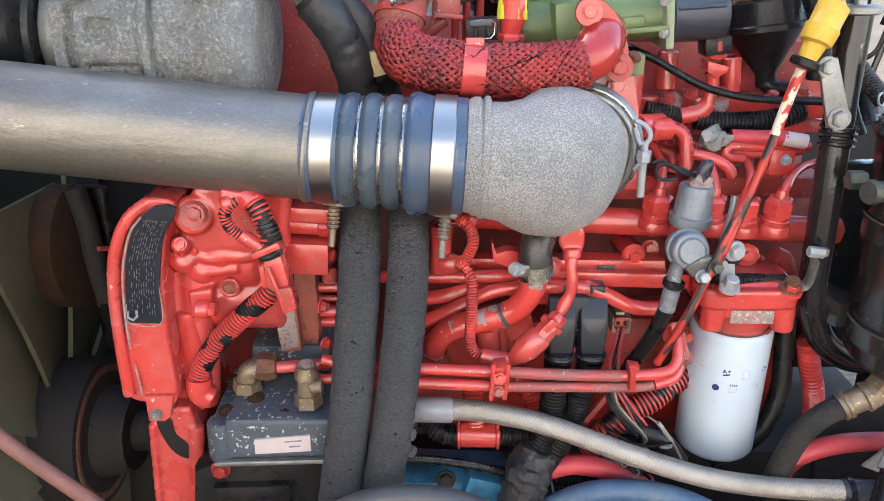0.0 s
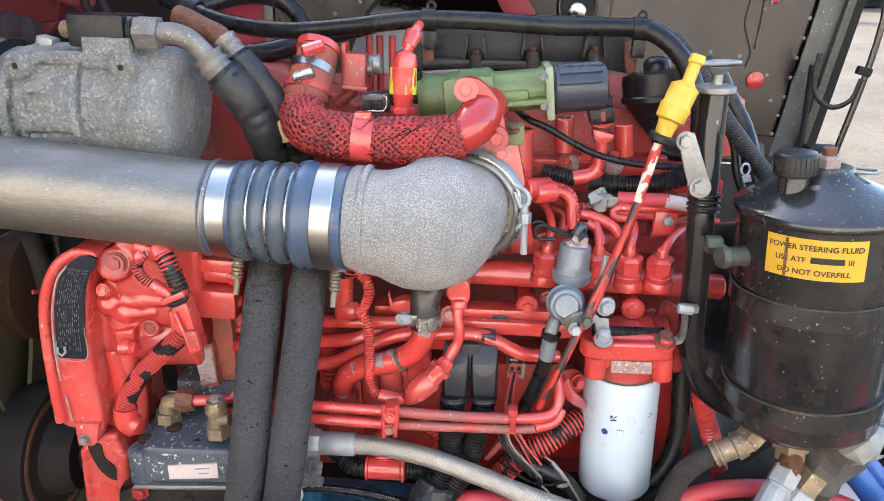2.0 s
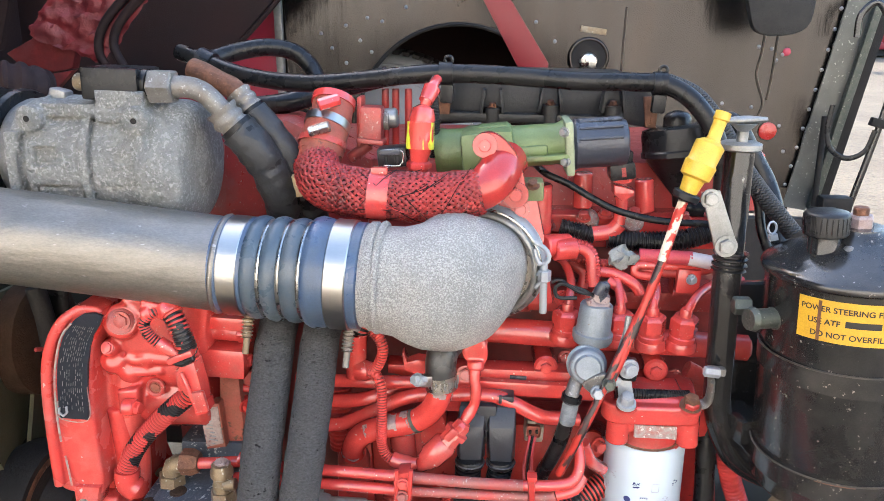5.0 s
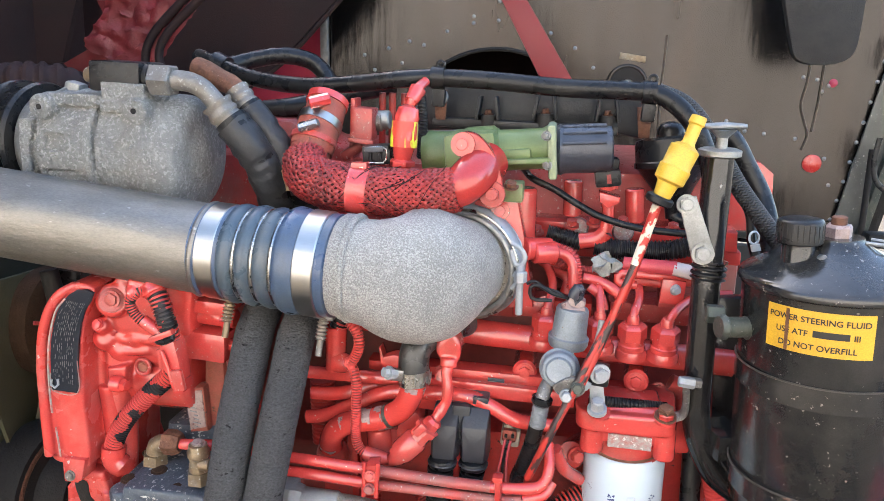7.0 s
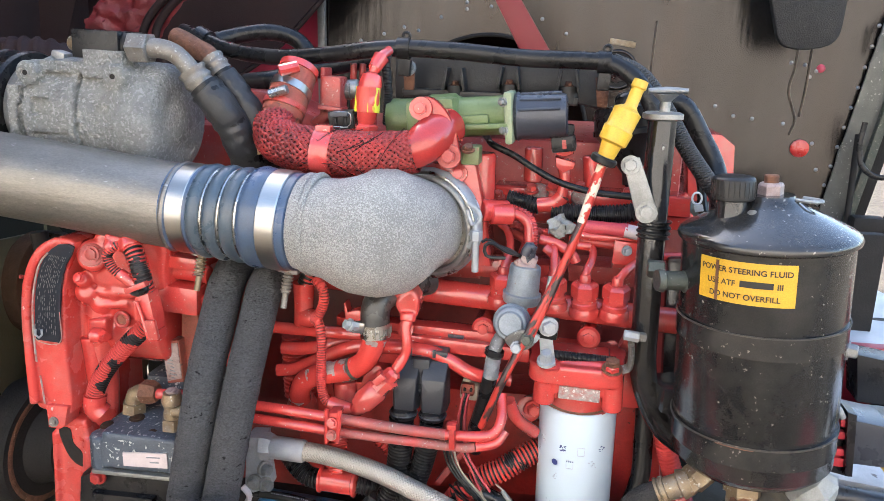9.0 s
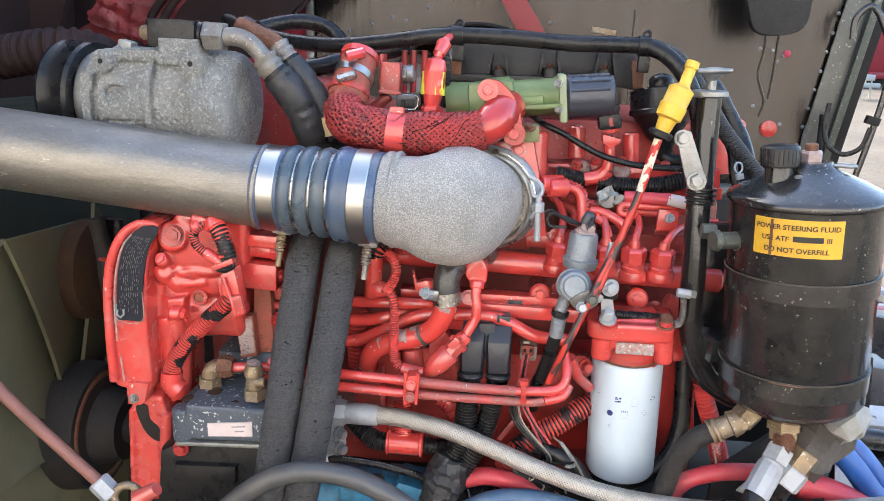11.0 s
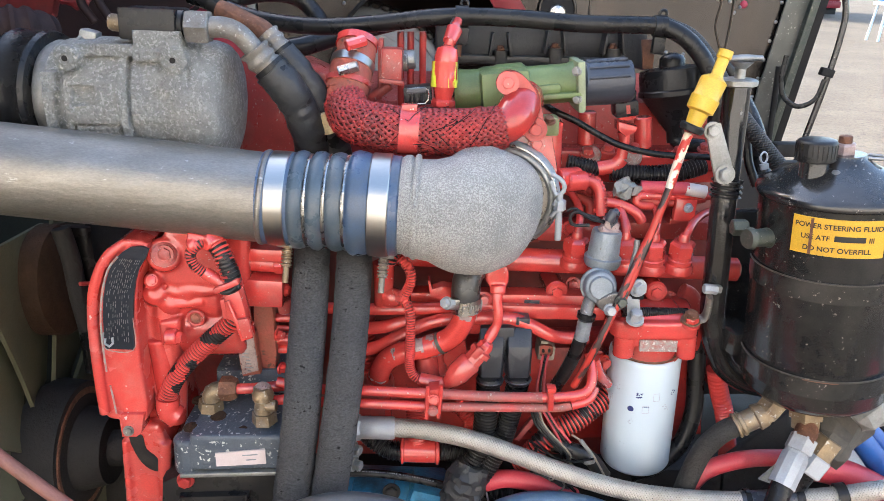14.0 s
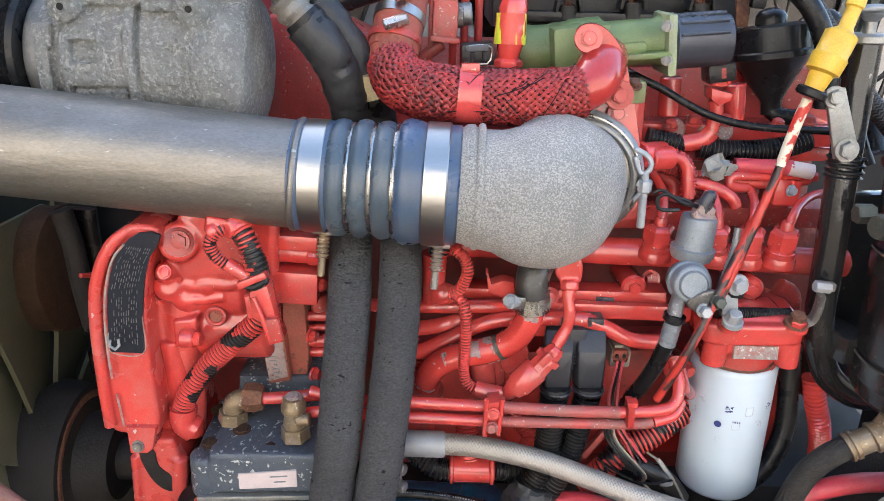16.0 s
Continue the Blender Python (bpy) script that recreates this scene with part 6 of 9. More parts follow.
for k in range(54):
    t0, a = rng.uniform(0.0, 0.75), rng.uniform(1.2, 5.6)
    pts = []
    span, twist = rng.uniform(0.05, 0.22), rng.uniform(-2.6, 2.6)
    for q in range(7):
        f = min(0.995, t0 + span * q / 6) * (len(axis_line) - 1)
        c = Vector(axis_line[int(f)]).lerp(Vector(axis_line[min(int(f) + 1, len(axis_line) - 1)]), f - int(f))
        b = a + twist * q / 6
        r_ = 0.0271 * (1 + 0.02 * rng.random() + (0.08 if q == 6 and k % 4 == 0 else 0))
        pts.append(c + Vector((0, math.cos(b) * r_, math.sin(b) * r_)))
    part("frayed_thread", tube(pts, 0.0005, 4, 0.006), BROWN_DARK if k % 4 == 0 else RED_DULL, sleeve)
part("riser", tube([(-0.046, 0.800, 1.160), (-0.044, 0.815, 1.182), (-0.037, 0.830, 1.206), (-0.034, 0.845, 1.231)], 0.0239, 28), RUST_RED, sleeve)
part("riser_hose", crumple(tube([(-0.045, 0.810, 1.172), (-0.042, 0.820, 1.189), (-0.038, 0.833, 1.211)], 0.0258, 28), 0.001), RUST_RED, sleeve, "dusty brown-red rubber")
part("riser_clamp", tube([(-0.044, 0.815, 1.181), (-0.043, 0.818, 1.187)], 0.0277, 28), RED_ROUGH, sleeve)
part("clamp_band", tube([(-0.0405, 0.825, 1.199), (-0.0385, 0.831, 1.207)], 0.0268, 32), CLAMP_STEEL, sleeve, "steel band of the hose clip")
part("riser_clamp", tube([(-0.035, 0.840, 1.224), (-0.034, 0.845, 1.231)], 0.0257, 28), RED, sleeve)
part("clamp_screw", rod((-0.052, 0.790, 1.200), (-0.029, 0.790, 1.207), 0.006, 8), CHROME, sleeve)
part("clamp_screw", rod((-0.043, 0.800, 1.228), (-0.021, 0.810, 1.234), 0.007, 8), RED, sleeve)

# ---- sensors, wires and brackets on top ----
sensor_top = thing("temperature_sensor", (0.070, 0.790, 1.167), "red overspray sensor wound with yellow tape", "sensor")
part("nut", lathe((0.069, 0.790, 1.153), (0.070, 0.790, 1.171), [(0, 0.011), (0.5, 0.011), (0.52, 0.015), (0.8, 0.015), (1, 0.009)], 6), RED, sensor_top, sharp=25)
part("body", tube([(0.070, 0.790, 1.169), (0.072, 0.790, 1.191), (0.073, 0.795, 1.212)], [0.010, 0.0145, 0.014]), RED, sensor_top)
part("tape", tube([(0.071, 0.790, 1.183), (0.072, 0.793, 1.212)], [0.0155, 0.0152], 10, wobble=0.05), material("yellow_tape", (0.50, 0.04, 0.03), 0.4, second=(0.50, 0.05, 0.03), scale=70, speck=(0.58, 0.62, 0.04), speck_scale=75, speck_at=0.49, bump=0.2, stretch=(1.0, 1.0, 0.2)), sensor_top)
part("boot", lathe((0.073, 0.795, 1.209), (0.075, 0.800, 1.230), [(0, 0.013), (0.3, 0.0145), (0.8, 0.012), (1, 0.006)], 16), RED, sensor_top)
part("lead", tube([(0.075, 0.800, 1.226), (0.079, 0.800, 1.238), (0.083, 0.810, 1.248), (0.087, 0.830, 1.255)], 0.006), RED, sensor_top)
part("lead_boot", tube([(0.077, 0.800, 1.234), (0.083, 0.810, 1.247)], [0.008, 0.01]), RED, sensor_top)
part("lead_conduit", conduit([(0.086, 0.835, 1.256), (0.081, 0.840, 1.245), (0.082, 0.840, 1.228), (0.084, 0.840, 1.208), (0.083, 0.842, 1.185), (0.080, 0.850, 1.165)], 0.0058, 0.0032, 0.14, 12), PLASTIC, sensor_top, "thin black ribbed lead")
for x in (0.016, 0.029, 0.045):
    part("head_fin", rod((x, 0.915, 1.238), (x - 0.001, 0.915, 1.140), 0.0046, 12), RED_DULL, engine)
connector = thing("sensor_connector", (0.040, 0.800, 1.171), "black plastic sensor connector", "connector")
part("shell", box(Vector((0.040, 0.800, 1.173)), (0.032, 0.03, 0.022), (0, -5, 0), 0.003), PLASTIC, connector)
part("latch", box(Vector((0.039, 0.790, 1.180)), (0.022, 0.02, 0.006), (0, -5, 0), 0.001), GREY_PLASTIC, connector)
part("bail_wire", tube([(0.028, 0.783, 1.178), (0.031, 0.782, 1.182), (0.050, 0.782, 1.183), (0.053, 0.783, 1.179), (0.053, 0.783, 1.170), (0.049, 0.783, 1.165), (0.032, 0.783, 1.165)], 0.0009, 6), CHROME, connector)
part("rib", rod((0.034, 0.783, 1.176), (0.034, 0.783, 1.167), 0.002, 8), PLASTIC, connector)
part("rib", rod((0.046, 0.783, 1.177), (0.046, 0.783, 1.168), 0.002, 8), PLASTIC, connector)
part("seal", box(Vector((0.053, 0.800, 1.172)), (0.008, 0.026, 0.018), (0, -5, 0), 0.002), RUBBER, connector)
bracket_box = thing("lifting_bracket", (0.004, 0.860, 1.188), "red painted box bracket on the head", "bracket")
part("box", box(Vector((0.007, 0.860, 1.201)), (0.027, 0.03, 0.042), (0, 2, 0), 0.004), RED_ROUGH, bracket_box)
part("web", box(Vector((-0.008, 0.870, 1.195)), (0.006, 0.03, 0.075), (0, 2, 0), 0.002), RED_ROUGH, bracket_box)
part("pipe", rod((-0.021, 0.860, 1.159), (0.004, 0.860, 1.177), 0.007), RED_ROUGH, bracket_box)
part("steel_stub", rod((0.016, 0.875, 1.205), (0.036, 0.875, 1.207), 0.012), STEEL, bracket_box)
part("steel_cap", lathe((0.018, 0.872, 1.204), (0.027, 0.872, 1.204), [(0, 0.0115), (0.2, 0.012), (0.9, 0.012), (1, 0.01)], 20), CORRODED, bracket_box)
part("flange", box(Vector((0.007, 0.855, 1.182)), (0.032, 0.03, 0.006), (0, 6, 0), 0.002), RED_ROUGH, bracket_box)
valve_cover = thing("valve_cover", (0.203, 1.000, 1.190), "black plastic ribbed valve cover", "valve cover")
DUSTY_PLASTIC = material("dusty_black_plastic", (0.016, 0.016, 0.017), 0.36, second=(0.024, 0.0235, 0.023), scale=30, dust=(0.048, 0.045, 0.041), bump=0.2, spec=0.35)
part("cover", plate([(0.061, 0.960, 1.254), (0.338, 0.960, 1.249), (0.353, 0.960, 1.235), (0.357, 0.960, 1.185), (0.277, 0.960, 1.200), (0.062, 0.960, 1.187)], 0.22, 0.006), DUSTY_PLASTIC, valve_cover)
part("ledge", box(Vector((0.197, 0.965, 1.199)), (0.24, 0.05, 0.012), (0, 1, 0), 0.003), DUSTY_PLASTIC, valve_cover)
for a, b in (((0.149, 0.955, 1.210), (0.148, 0.955, 1.232)), ((0.223, 0.955, 1.214), (0.222, 0.955, 1.235)), ((0.302, 0.955, 1.214), (0.301, 0.955, 1.233))):
    a, b = Vector(a), Vector(b)
    part("web", box((a + b) / 2 + Vector((-0.011, 0, 0)), (0.004, 0.04, 0.03), (0, 8, 0), 0.001), DUSTY_PLASTIC, valve_cover)
    part("web", box((a + b) / 2 + Vector((0.013, 0, 0)), (0.004, 0.04, 0.03), (0, -8, 0), 0.001), DUSTY_PLASTIC, valve_cover)
    part("post", lathe(a + Vector((0.001, -0.005, -0.02)), a + Vector((0.001, -0.005, 0.002)), [(0, 0.013), (1, 0.013)], 16), DUSTY_PLASTIC, valve_cover)
    part("bolt", hexhead(a + Vector((0.001, -0.005, 0.002)), (0, -0.2, 1), 0.005, 0.006), RUST, valve_cover)
loom = thing("wiring_conduit", (0.097, 0.880, 1.257), "thick black wiring conduit across the engine top", "conduit")
part("conduit", tube([(-0.278, 1.000, 1.277), (-0.241, 0.980, 1.268), (-0.174, 0.950, 1.250), (-0.091, 0.920, 1.243), (-0.009, 0.900, 1.249), (0.046, 0.885, 1.256), (0.096, 0.880, 1.259), (0.165, 0.880, 1.257), (0.246, 0.890, 1.251), (0.319, 0.890, 1.250), (0.351, 0.885, 1.248), (0.380, 0.875, 1.233), (0.404, 0.865, 1.203), (0.421, 0.860, 1.158), (0.424, 0.860, 1.112)], 0.0110, 18), RUBBER, loom)
part("end_clamp", tube([(-0.243, 0.980, 1.270), (-0.224, 0.975, 1.262)], 0.0157, 18), PLASTIC, loom)
for p in ((0.094, 0.880, 1.259), (0.346, 0.887, 1.249)):
    part("clip", tube([Vector(p) + Vector((-0.008, 0, 0)), Vector(p) + Vector((0.008, 0, 0))], 0.0135, 18), PLASTIC, loom)
    part("clip_ear", box(Vector(p) + Vector((0.001, 0.002, -0.024)), (0.016, 0.012, 0.022), (0, 4, 0), 0.003), PLASTIC, loom)
    part("clip_loop", ring(Vector(p) + Vector((0.003, 0, 0.015)), (0, 1, 0), 0.0045, 0.002, 20, 8), PLASTIC, loom)
part("strap", plate([(0.080, 0.930, 1.242), (0.097, 0.930, 1.242), (0.096, 0.930, 1.205), (0.083, 0.930, 1.205)], 0.006, 0.001), RUST, loom)
part("strap_bolt", hexhead((0.089, 0.928, 1.234), (0, -1, 0.2), 0.008, 0.008), STEEL, loom)
part("strap", plate([(0.337, 0.930, 1.229), (0.356, 0.930, 1.230), (0.355, 0.930, 1.191), (0.342, 0.930, 1.191)], 0.006, 0.001), RUST, loom)
solo("heater_hose", tube([(-0.266, 1.050, 1.261), (-0.238, 1.080, 1.272), (-0.191, 1.100, 1.281), (-0.152, 1.120, 1.274), (-0.125, 1.120, 1.251), (-0.110, 1.100, 1.226)], 0.013), RUBBER, "black rubber heater hose behind the conduit", "hose")
solo("heater_hose", tube([(-0.180, 1.000, 1.204), (-0.129, 1.000, 1.211), (-0.076, 1.020, 1.226), (0.000, 1.050, 1.244)], 0.014), RUBBER, "black rubber hose along the head", "hose")
BLACK_BRAID = bpy.data.materials.new("black_braid")
BLACK_BRAID.use_nodes = True
weave_nodes(BLACK_BRAID, (0.045, 0.042, 0.038), (0.008, 0.008, 0.008), 0.25, 10, 0.0036, 0.6, 0.0, 0.0015, 0.3)
solo("braided_cable", tube([(0.356, 0.900, 1.250), (0.389, 0.895, 1.236), (0.413, 0.890, 1.211), (0.434, 0.880, 1.179), (0.455, 0.870, 1.145), (0.486, 0.850, 1.104), (0.505, 0.840, 1.081)], 0.0105), BLACK_BRAID, "black braided cable sleeve", "cable")
solo("battery_cable", tube([(0.418, 0.940, 1.181), (0.430, 0.935, 1.195), (0.444, 0.930, 1.200), (0.457, 0.930, 1.189), (0.476, 0.930, 1.158), (0.494, 0.920, 1.125), (0.501, 0.900, 1.094), (0.503, 0.880, 1.057)], 0.013), RUBBER, "glossy black battery cable", "cable")
solo("battery_cable", tube([(0.457, 0.880, 1.144), (0.474, 0.880, 1.111), (0.478, 0.870, 1.079), (0.489, 0.860, 1.048)], 0.006), RUBBER, "thin black rubber battery cable", "cable")
breather = thing("crankcase_breather", (0.390, 0.930, 1.109), "black plastic breather funnel with ribbed cap", "breather")
part("funnel", lathe((0.381, 0.930, 1.195), (0.394, 0.920, 1.094), [(0, 0.030), (0.03, 0.043), (0.10, 0.0445), (0.28, 0.0445), (0.30, 0.0465), (0.36, 0.0465), (0.38, 0.042), (0.85, 0.012), (1, 0.012)], 36), PLASTIC, breather)
part("knob", lathe((0.381, 0.930, 1.192), (0.380, 0.930, 1.213), [(0, 0.017), (0.6, 0.017), (0.85, 0.013), (1, 0.004)], 20), PLASTIC, breather)
part("outlet", tube([(0.392, 0.920, 1.102), (0.399, 0.915, 1.093), (0.430, 0.910, 1.090)], 0.010), RUBBER, breather)

# ---- dipstick, filler tube, bracket ----
dip = thing("dipstick", (0.351, 0.740, 1.141), "yellow plastic dipstick handle on a chipped red tube", "dipstick")
part("pull", lathe((0.373, 0.745, 1.201), (0.383, 0.750, 1.231), [(0, 0.009), (0.15, 0.0068), (0.7, 0.0068), (0.75, 0.0085), (1, 0.008)], 12), YELLOW, dip)
part("grip", lathe((0.357, 0.740, 1.164), (0.373, 0.745, 1.203), [(0, 0.011), (0.06, 0.0155), (0.4, 0.0165), (0.45, 0.0148), (0.9, 0.0152), (1, 0.009)], 24), YELLOW, dip)
part("stem", lathe((0.350, 0.740, 1.143), (0.358, 0.740, 1.166), [(0, 0.0095), (0.3, 0.009), (1, 0.0115)], 20), YELLOW, dip)
part("collar", lathe((0.349, 0.738, 1.143), (0.352, 0.738, 1.151), [(0, 0.0125), (0.2, 0.0145), (0.8, 0.0145), (1, 0.0125)], 24), RUBBER, dip)
CHIPPED = striped("chipped_red_tube", (0.42, 0.03, 0.02), (0.035, 0.02, 0.018), 22.0, 2.5, 0.52)
PALE_CHIP = striped("chipped_cream_tube", (0.46, 0.03, 0.02), (0.62, 0.55, 0.42), 60.0, 2.5, 0.5)
part("tube", tube([(0.349, 0.740, 1.141), (0.342, 0.740, 1.114), (0.332, 0.735, 1.077)], 0.0052), PALE_CHIP, dip)
part("tube", tube([(0.333, 0.735, 1.080), (0.319, 0.730, 1.036), (0.298, 0.720, 0.989), (0.279, 0.710, 0.945), (0.256, 0.700, 0.893), (0.234, 0.710, 0.831)], 0.0046), CHIPPED, dip)
part("guide", tube([(0.330, 0.733, 1.072), (0.305, 0.722, 0.999), (0.285, 0.712, 0.948)], 0.0046), CHIPPED, dip)
fill = thing("oil_filler_tube", (0.424, 0.770, 0.884), "black steel filler tube with T-handle plug", "filler tube")
part("tube", tube([(0.411, 0.775, 1.192), (0.411, 0.772, 1.128), (0.411, 0.768, 1.051), (0.413, 0.765, 0.970), (0.415, 0.765, 0.909), (0.424, 0.770, 0.868), (0.447, 0.780, 0.823), (0.481, 0.790, 0.794), (0.514, 0.800, 0.780)], 0.0153, 22), BLACK_PAINT, fill)
part("flange", lathe((0.411, 0.775, 1.189), (0.411, 0.775, 1.198), [(0, 0.018), (0.2, 0.022), (0.8, 0.022), (1, 0.018)], 28), STEEL, fill)
part("stem", lathe((0.412, 0.775, 1.197), (0.412, 0.775, 1.217), [(0, 0.006), (0.6, 0.006), (1, 0.014)], 14), STEEL, fill)
part("handle", tube([(0.393, 0.775, 1.220), (0.403, 0.775, 1.220), (0.415, 0.775, 1.221), (0.435, 0.775, 1.221)], [0.004, 0.006, 0.006, 0.004], flat=0.7), STEEL, fill, "grey T-handle")
part("rubber_boot", conduit([(0.413, 0.770, 1.079), (0.412, 0.769, 1.059)], 0.0190, 0.0065, 0.14), RUBBER, fill)
plate_bracket = thing("tube_bracket", (0.391, 0.755, 1.116), "grey steel bracket plate with two bolts", "bracket")
part("plate", plate([(0.371, 0.752, 1.146), (0.389, 0.752, 1.150), (0.414, 0.752, 1.089), (0.412, 0.752, 1.082), (0.392, 0.752, 1.080)], 0.006, 0.0015), STEEL, plate_bracket)
part("bolt", hexhead((0.380, 0.752, 1.141), (0, -1, 0.1), 0.008, 0.007), STEEL, plate_bracket)
part("bolt", hexhead((0.401, 0.752, 1.090), (0, -1, 0.1), 0.009, 0.008), STEEL, plate_bracket)
tube_clip = thing("tube_clip", (0.408, 0.750, 0.922), "zinc clip and bent strap holding the filler tube", "bracket")
part("clip", box(Vector((0.404, 0.745, 0.948)), (0.02, 0.010, 0.009), (0, 5, 0), 0.002), CORRODED, tube_clip)
part("bolt", rod((0.388, 0.735, 0.952), (0.405, 0.735, 0.950), 0.006, 6), ZINC, tube_clip)
part("strap", tube([(0.397, 0.735, 0.942), (0.399, 0.740, 0.924), (0.397, 0.745, 0.908), (0.379, 0.745, 0.903)], 0.0038, 8, flat=2.0), CORRODED, tube_clip)
part("stud", hexhead((0.379, 0.740, 0.905), (0, -0.3, 1), 0.009, 0.014), RUST, tube_clip)

# ---- fuel filter and its head ----
SCRAPED = material("scraped_red_plate", (0.27, 0.24, 0.23), 0.45, 0.3, second=(0.30, 0.075, 0.065), scale=140, amount=1.4, speck=(0.46, 0.43, 0.41), speck_scale=300, speck_at=0.60, bump=0.4)
filt = thing("fuel_filter", (0.347, 0.800, 0.659), "white spin-on fuel filter with faint blue print", "filter")
f0, f1 = Vector((0.347, 0.800, 0.664)), Vector((0.345, 0.795, 0.840))
fr = 0.0475
fn = (f1 - f0).normalized()
part("can", lathe(f0, f1, [(0, fr * 0.55), (0.004, fr * 0.86), (0.015, fr * 0.95), (0.04, fr), (0.965, fr), (0.985, fr * 0.985), (1, fr * 0.93)], 64), WHITE, filt)
head = thing("filter_housing", (0.351, 0.790, 0.867), "red painted cast filter mounting", "filter housing")
casting("top", [
    plate(rounded([(0.283, 0.775, 0.905), (0.284, 0.748, 0.905), (0.298, 0.736, 0.905), (0.340, 0.734, 0.905), (0.380, 0.736, 0.905), (0.393, 0.747, 0.905), (0.395, 0.775, 0.905), (0.390, 0.830, 0.905), (0.290, 0.830, 0.905)], 5), 0.023, 0.004, (0, 0, -1), 3),
    box((0.340, 0.778, 0.903), (0.075, 0.06, 0.012), (0, 0, 0), 0.004),
    box((0.340, 0.780, 0.876), (0.095, 0.07, 0.020), (0, 0, 0), 0.004),
    rod((0.303, 0.752, 0.852), (0.303, 0.752, 0.890), 0.0135, 20),
    rod((0.383, 0.752, 0.850), (0.382, 0.752, 0.890), 0.0125, 20),
    rod((0.308, 0.748, 0.900), (0.308, 0.748, 0.908), 0.012, 20),
    rod((0.379, 0.748, 0.900), (0.379, 0.748, 0.908), 0.012, 20),
    lathe((0.345, 0.795, 0.842), (0.344, 0.790, 0.878), [(0, fr * 0.86), (0.3, fr * 0.92), (1, fr * 0.9)], 40),
], RED, head, voxel=0.0014, smooth=2)
for k in range(9):
    part("raised_letter", box((0.316 + 0.006 * k, 0.762, 0.9092), (0.0038, 0.006, 0.0012), (0, 0, 4 * (k % 3)), 0), RED, head)
part("neck", lathe((0.345, 0.795, 0.834), (0.344, 0.790, 0.859), [(0, fr * 0.9), (0.4, fr * 0.93), (0.5, fr * 0.85), (1, fr * 0.85)], 40), RED_ROUGH, head)
part("data_plate", box(Vector((0.344, 0.7435, 0.870)), (0.048, 0.004, 0.015), (-12, 1, 0), 0.001), SCRAPED, head, "scraped pale plate")
part("bolt", hexhead((0.308, 0.738, 0.903), (0, -0.3, 1), 0.009, 0.010), RED, head)
part("bolt", hexhead((0.379, 0.738, 0.903), (0, -0.3, 1), 0.009, 0.010), RED, head)
part("back", box(Vector((0.368, 0.840, 0.856)), (0.11, 0.08, 0.05), (0, 2, 0), 0.01), RED, head)
strap = thing("filter_strap", (0.308, 0.735, 0.910), "rusty steel strap with a zinc bolt", "bracket")
part("strap", plate([(0.294, 0.728, 0.943), (0.309, 0.728, 0.943), (0.315, 0.728, 0.909), (0.298, 0.728, 0.909)], 0.004, 0.001), ZINC, strap)
part("block", box(Vector((0.303, 0.735, 0.952)), (0.024, 0.02, 0.022), (0, 5, 0), 0.003), PLASTIC, strap)
part("bolt", hexhead((0.304, 0.722, 0.958), (0.3, -1, 0), 0.0085, 0.008), ZINC, strap)
part("stud", hexhead((0.304, 0.720, 0.916), (0, -0.4, 1), 0.008, 0.014), ZINC, strap)
solo("ribbed_hose", conduit([(0.297, 0.750, 0.914), (0.334, 0.755, 0.911), (0.383, 0.765, 0.906)], 0.0065, 0.003, 0.12), RUBBER, "small black ribbed hose over the filter head", "hose")

# ---- pressure senders ----
sender = thing("pressure_sender", (0.268, 0.760, 0.961), "dull zinc pressure sender with a white plug", "sensor", "pressure senders")
part("can", lathe((0.268, 0.765, 0.964), (0.272, 0.765, 1.017), [(0, 0.009), (0.10, 0.010), (0.12, 0.0205), (0.20, 0.0225), (0.34, 0.0228), (0.36, 0.0195), (0.93, 0.0183), (0.98, 0.0172), (1, 0.014)], 36), SENDER, sender)
part("stem", rod((0.267, 0.765, 0.953), (0.268, 0.765, 0.967), 0.009, 12), ZINC, sender)
part("plug", box(Vector((0.275, 0.765, 1.023)), (0.020, 0.020, 0.014), (0, 20, 0), 0.005), DATA_PLATE, sender, "grubby pale plug")
part("plug_collar", tube([(0.262, 0.757, 1.024), (0.266, 0.757, 1.018), (0.275, 0.757, 1.015), (0.284, 0.759, 1.018)], 0.0045, 10, 0.004, 0.3), DATA_PLATE, sender)
part("plug_cap", tube([(0.271, 0.755, 1.031), (0.274, 0.755, 1.040), (0.280, 0.757, 1.041)], [0.006, 0.0065, 0.005], 12), GREY_PLASTIC, sender)
part("wire", tube([(0.266, 0.760, 1.027), (0.254, 0.757, 1.035), (0.240, 0.757, 1.039), (0.228, 0.757, 1.046), (0.220, 0.758, 1.042)], 0.0018, 8), PLASTIC, sender)
part("plug_neck", rod((0.274, 0.762, 1.021), (0.278, 0.760, 1.042), 0.007), GREY_PLASTIC, sender)
part("wire", tube([(0.271, 0.762, 1.027), (0.250, 0.755, 1.033), (0.233, 0.755, 1.042), (0.224, 0.755, 1.038), (0.227, 0.755, 1.026), (0.248, 0.760, 1.024)], 0.0022, 8), RUBBER, sender)
sender = thing("pressure_sender", (0.263, 0.730, 0.945), "dull zinc switch with two brass terminals", "sensor", "pressure senders")
sc, sd = Vector((0.2610, 0.735, 0.9540)), Vector((-0.03, -1.0, 0.22)).normalized()
part("can", lathe(sc - sd * 0.030, sc + sd * 0.012, [(0, 0.014), (0.1, 0.0185), (0.45, 0.0195), (0.50, 0.0218), (0.64, 0.0218), (0.67, 0.0200), (0.90, 0.0196), (0.97, 0.0185), (1, 0.0165)], 48), SENDER, sender)
part("face", lathe(sc + sd * 0.0115, sc + sd * 0.0150, [(0, 0.0150), (0.5, 0.0146), (1, 0.0128)], 36), SENDER, sender)
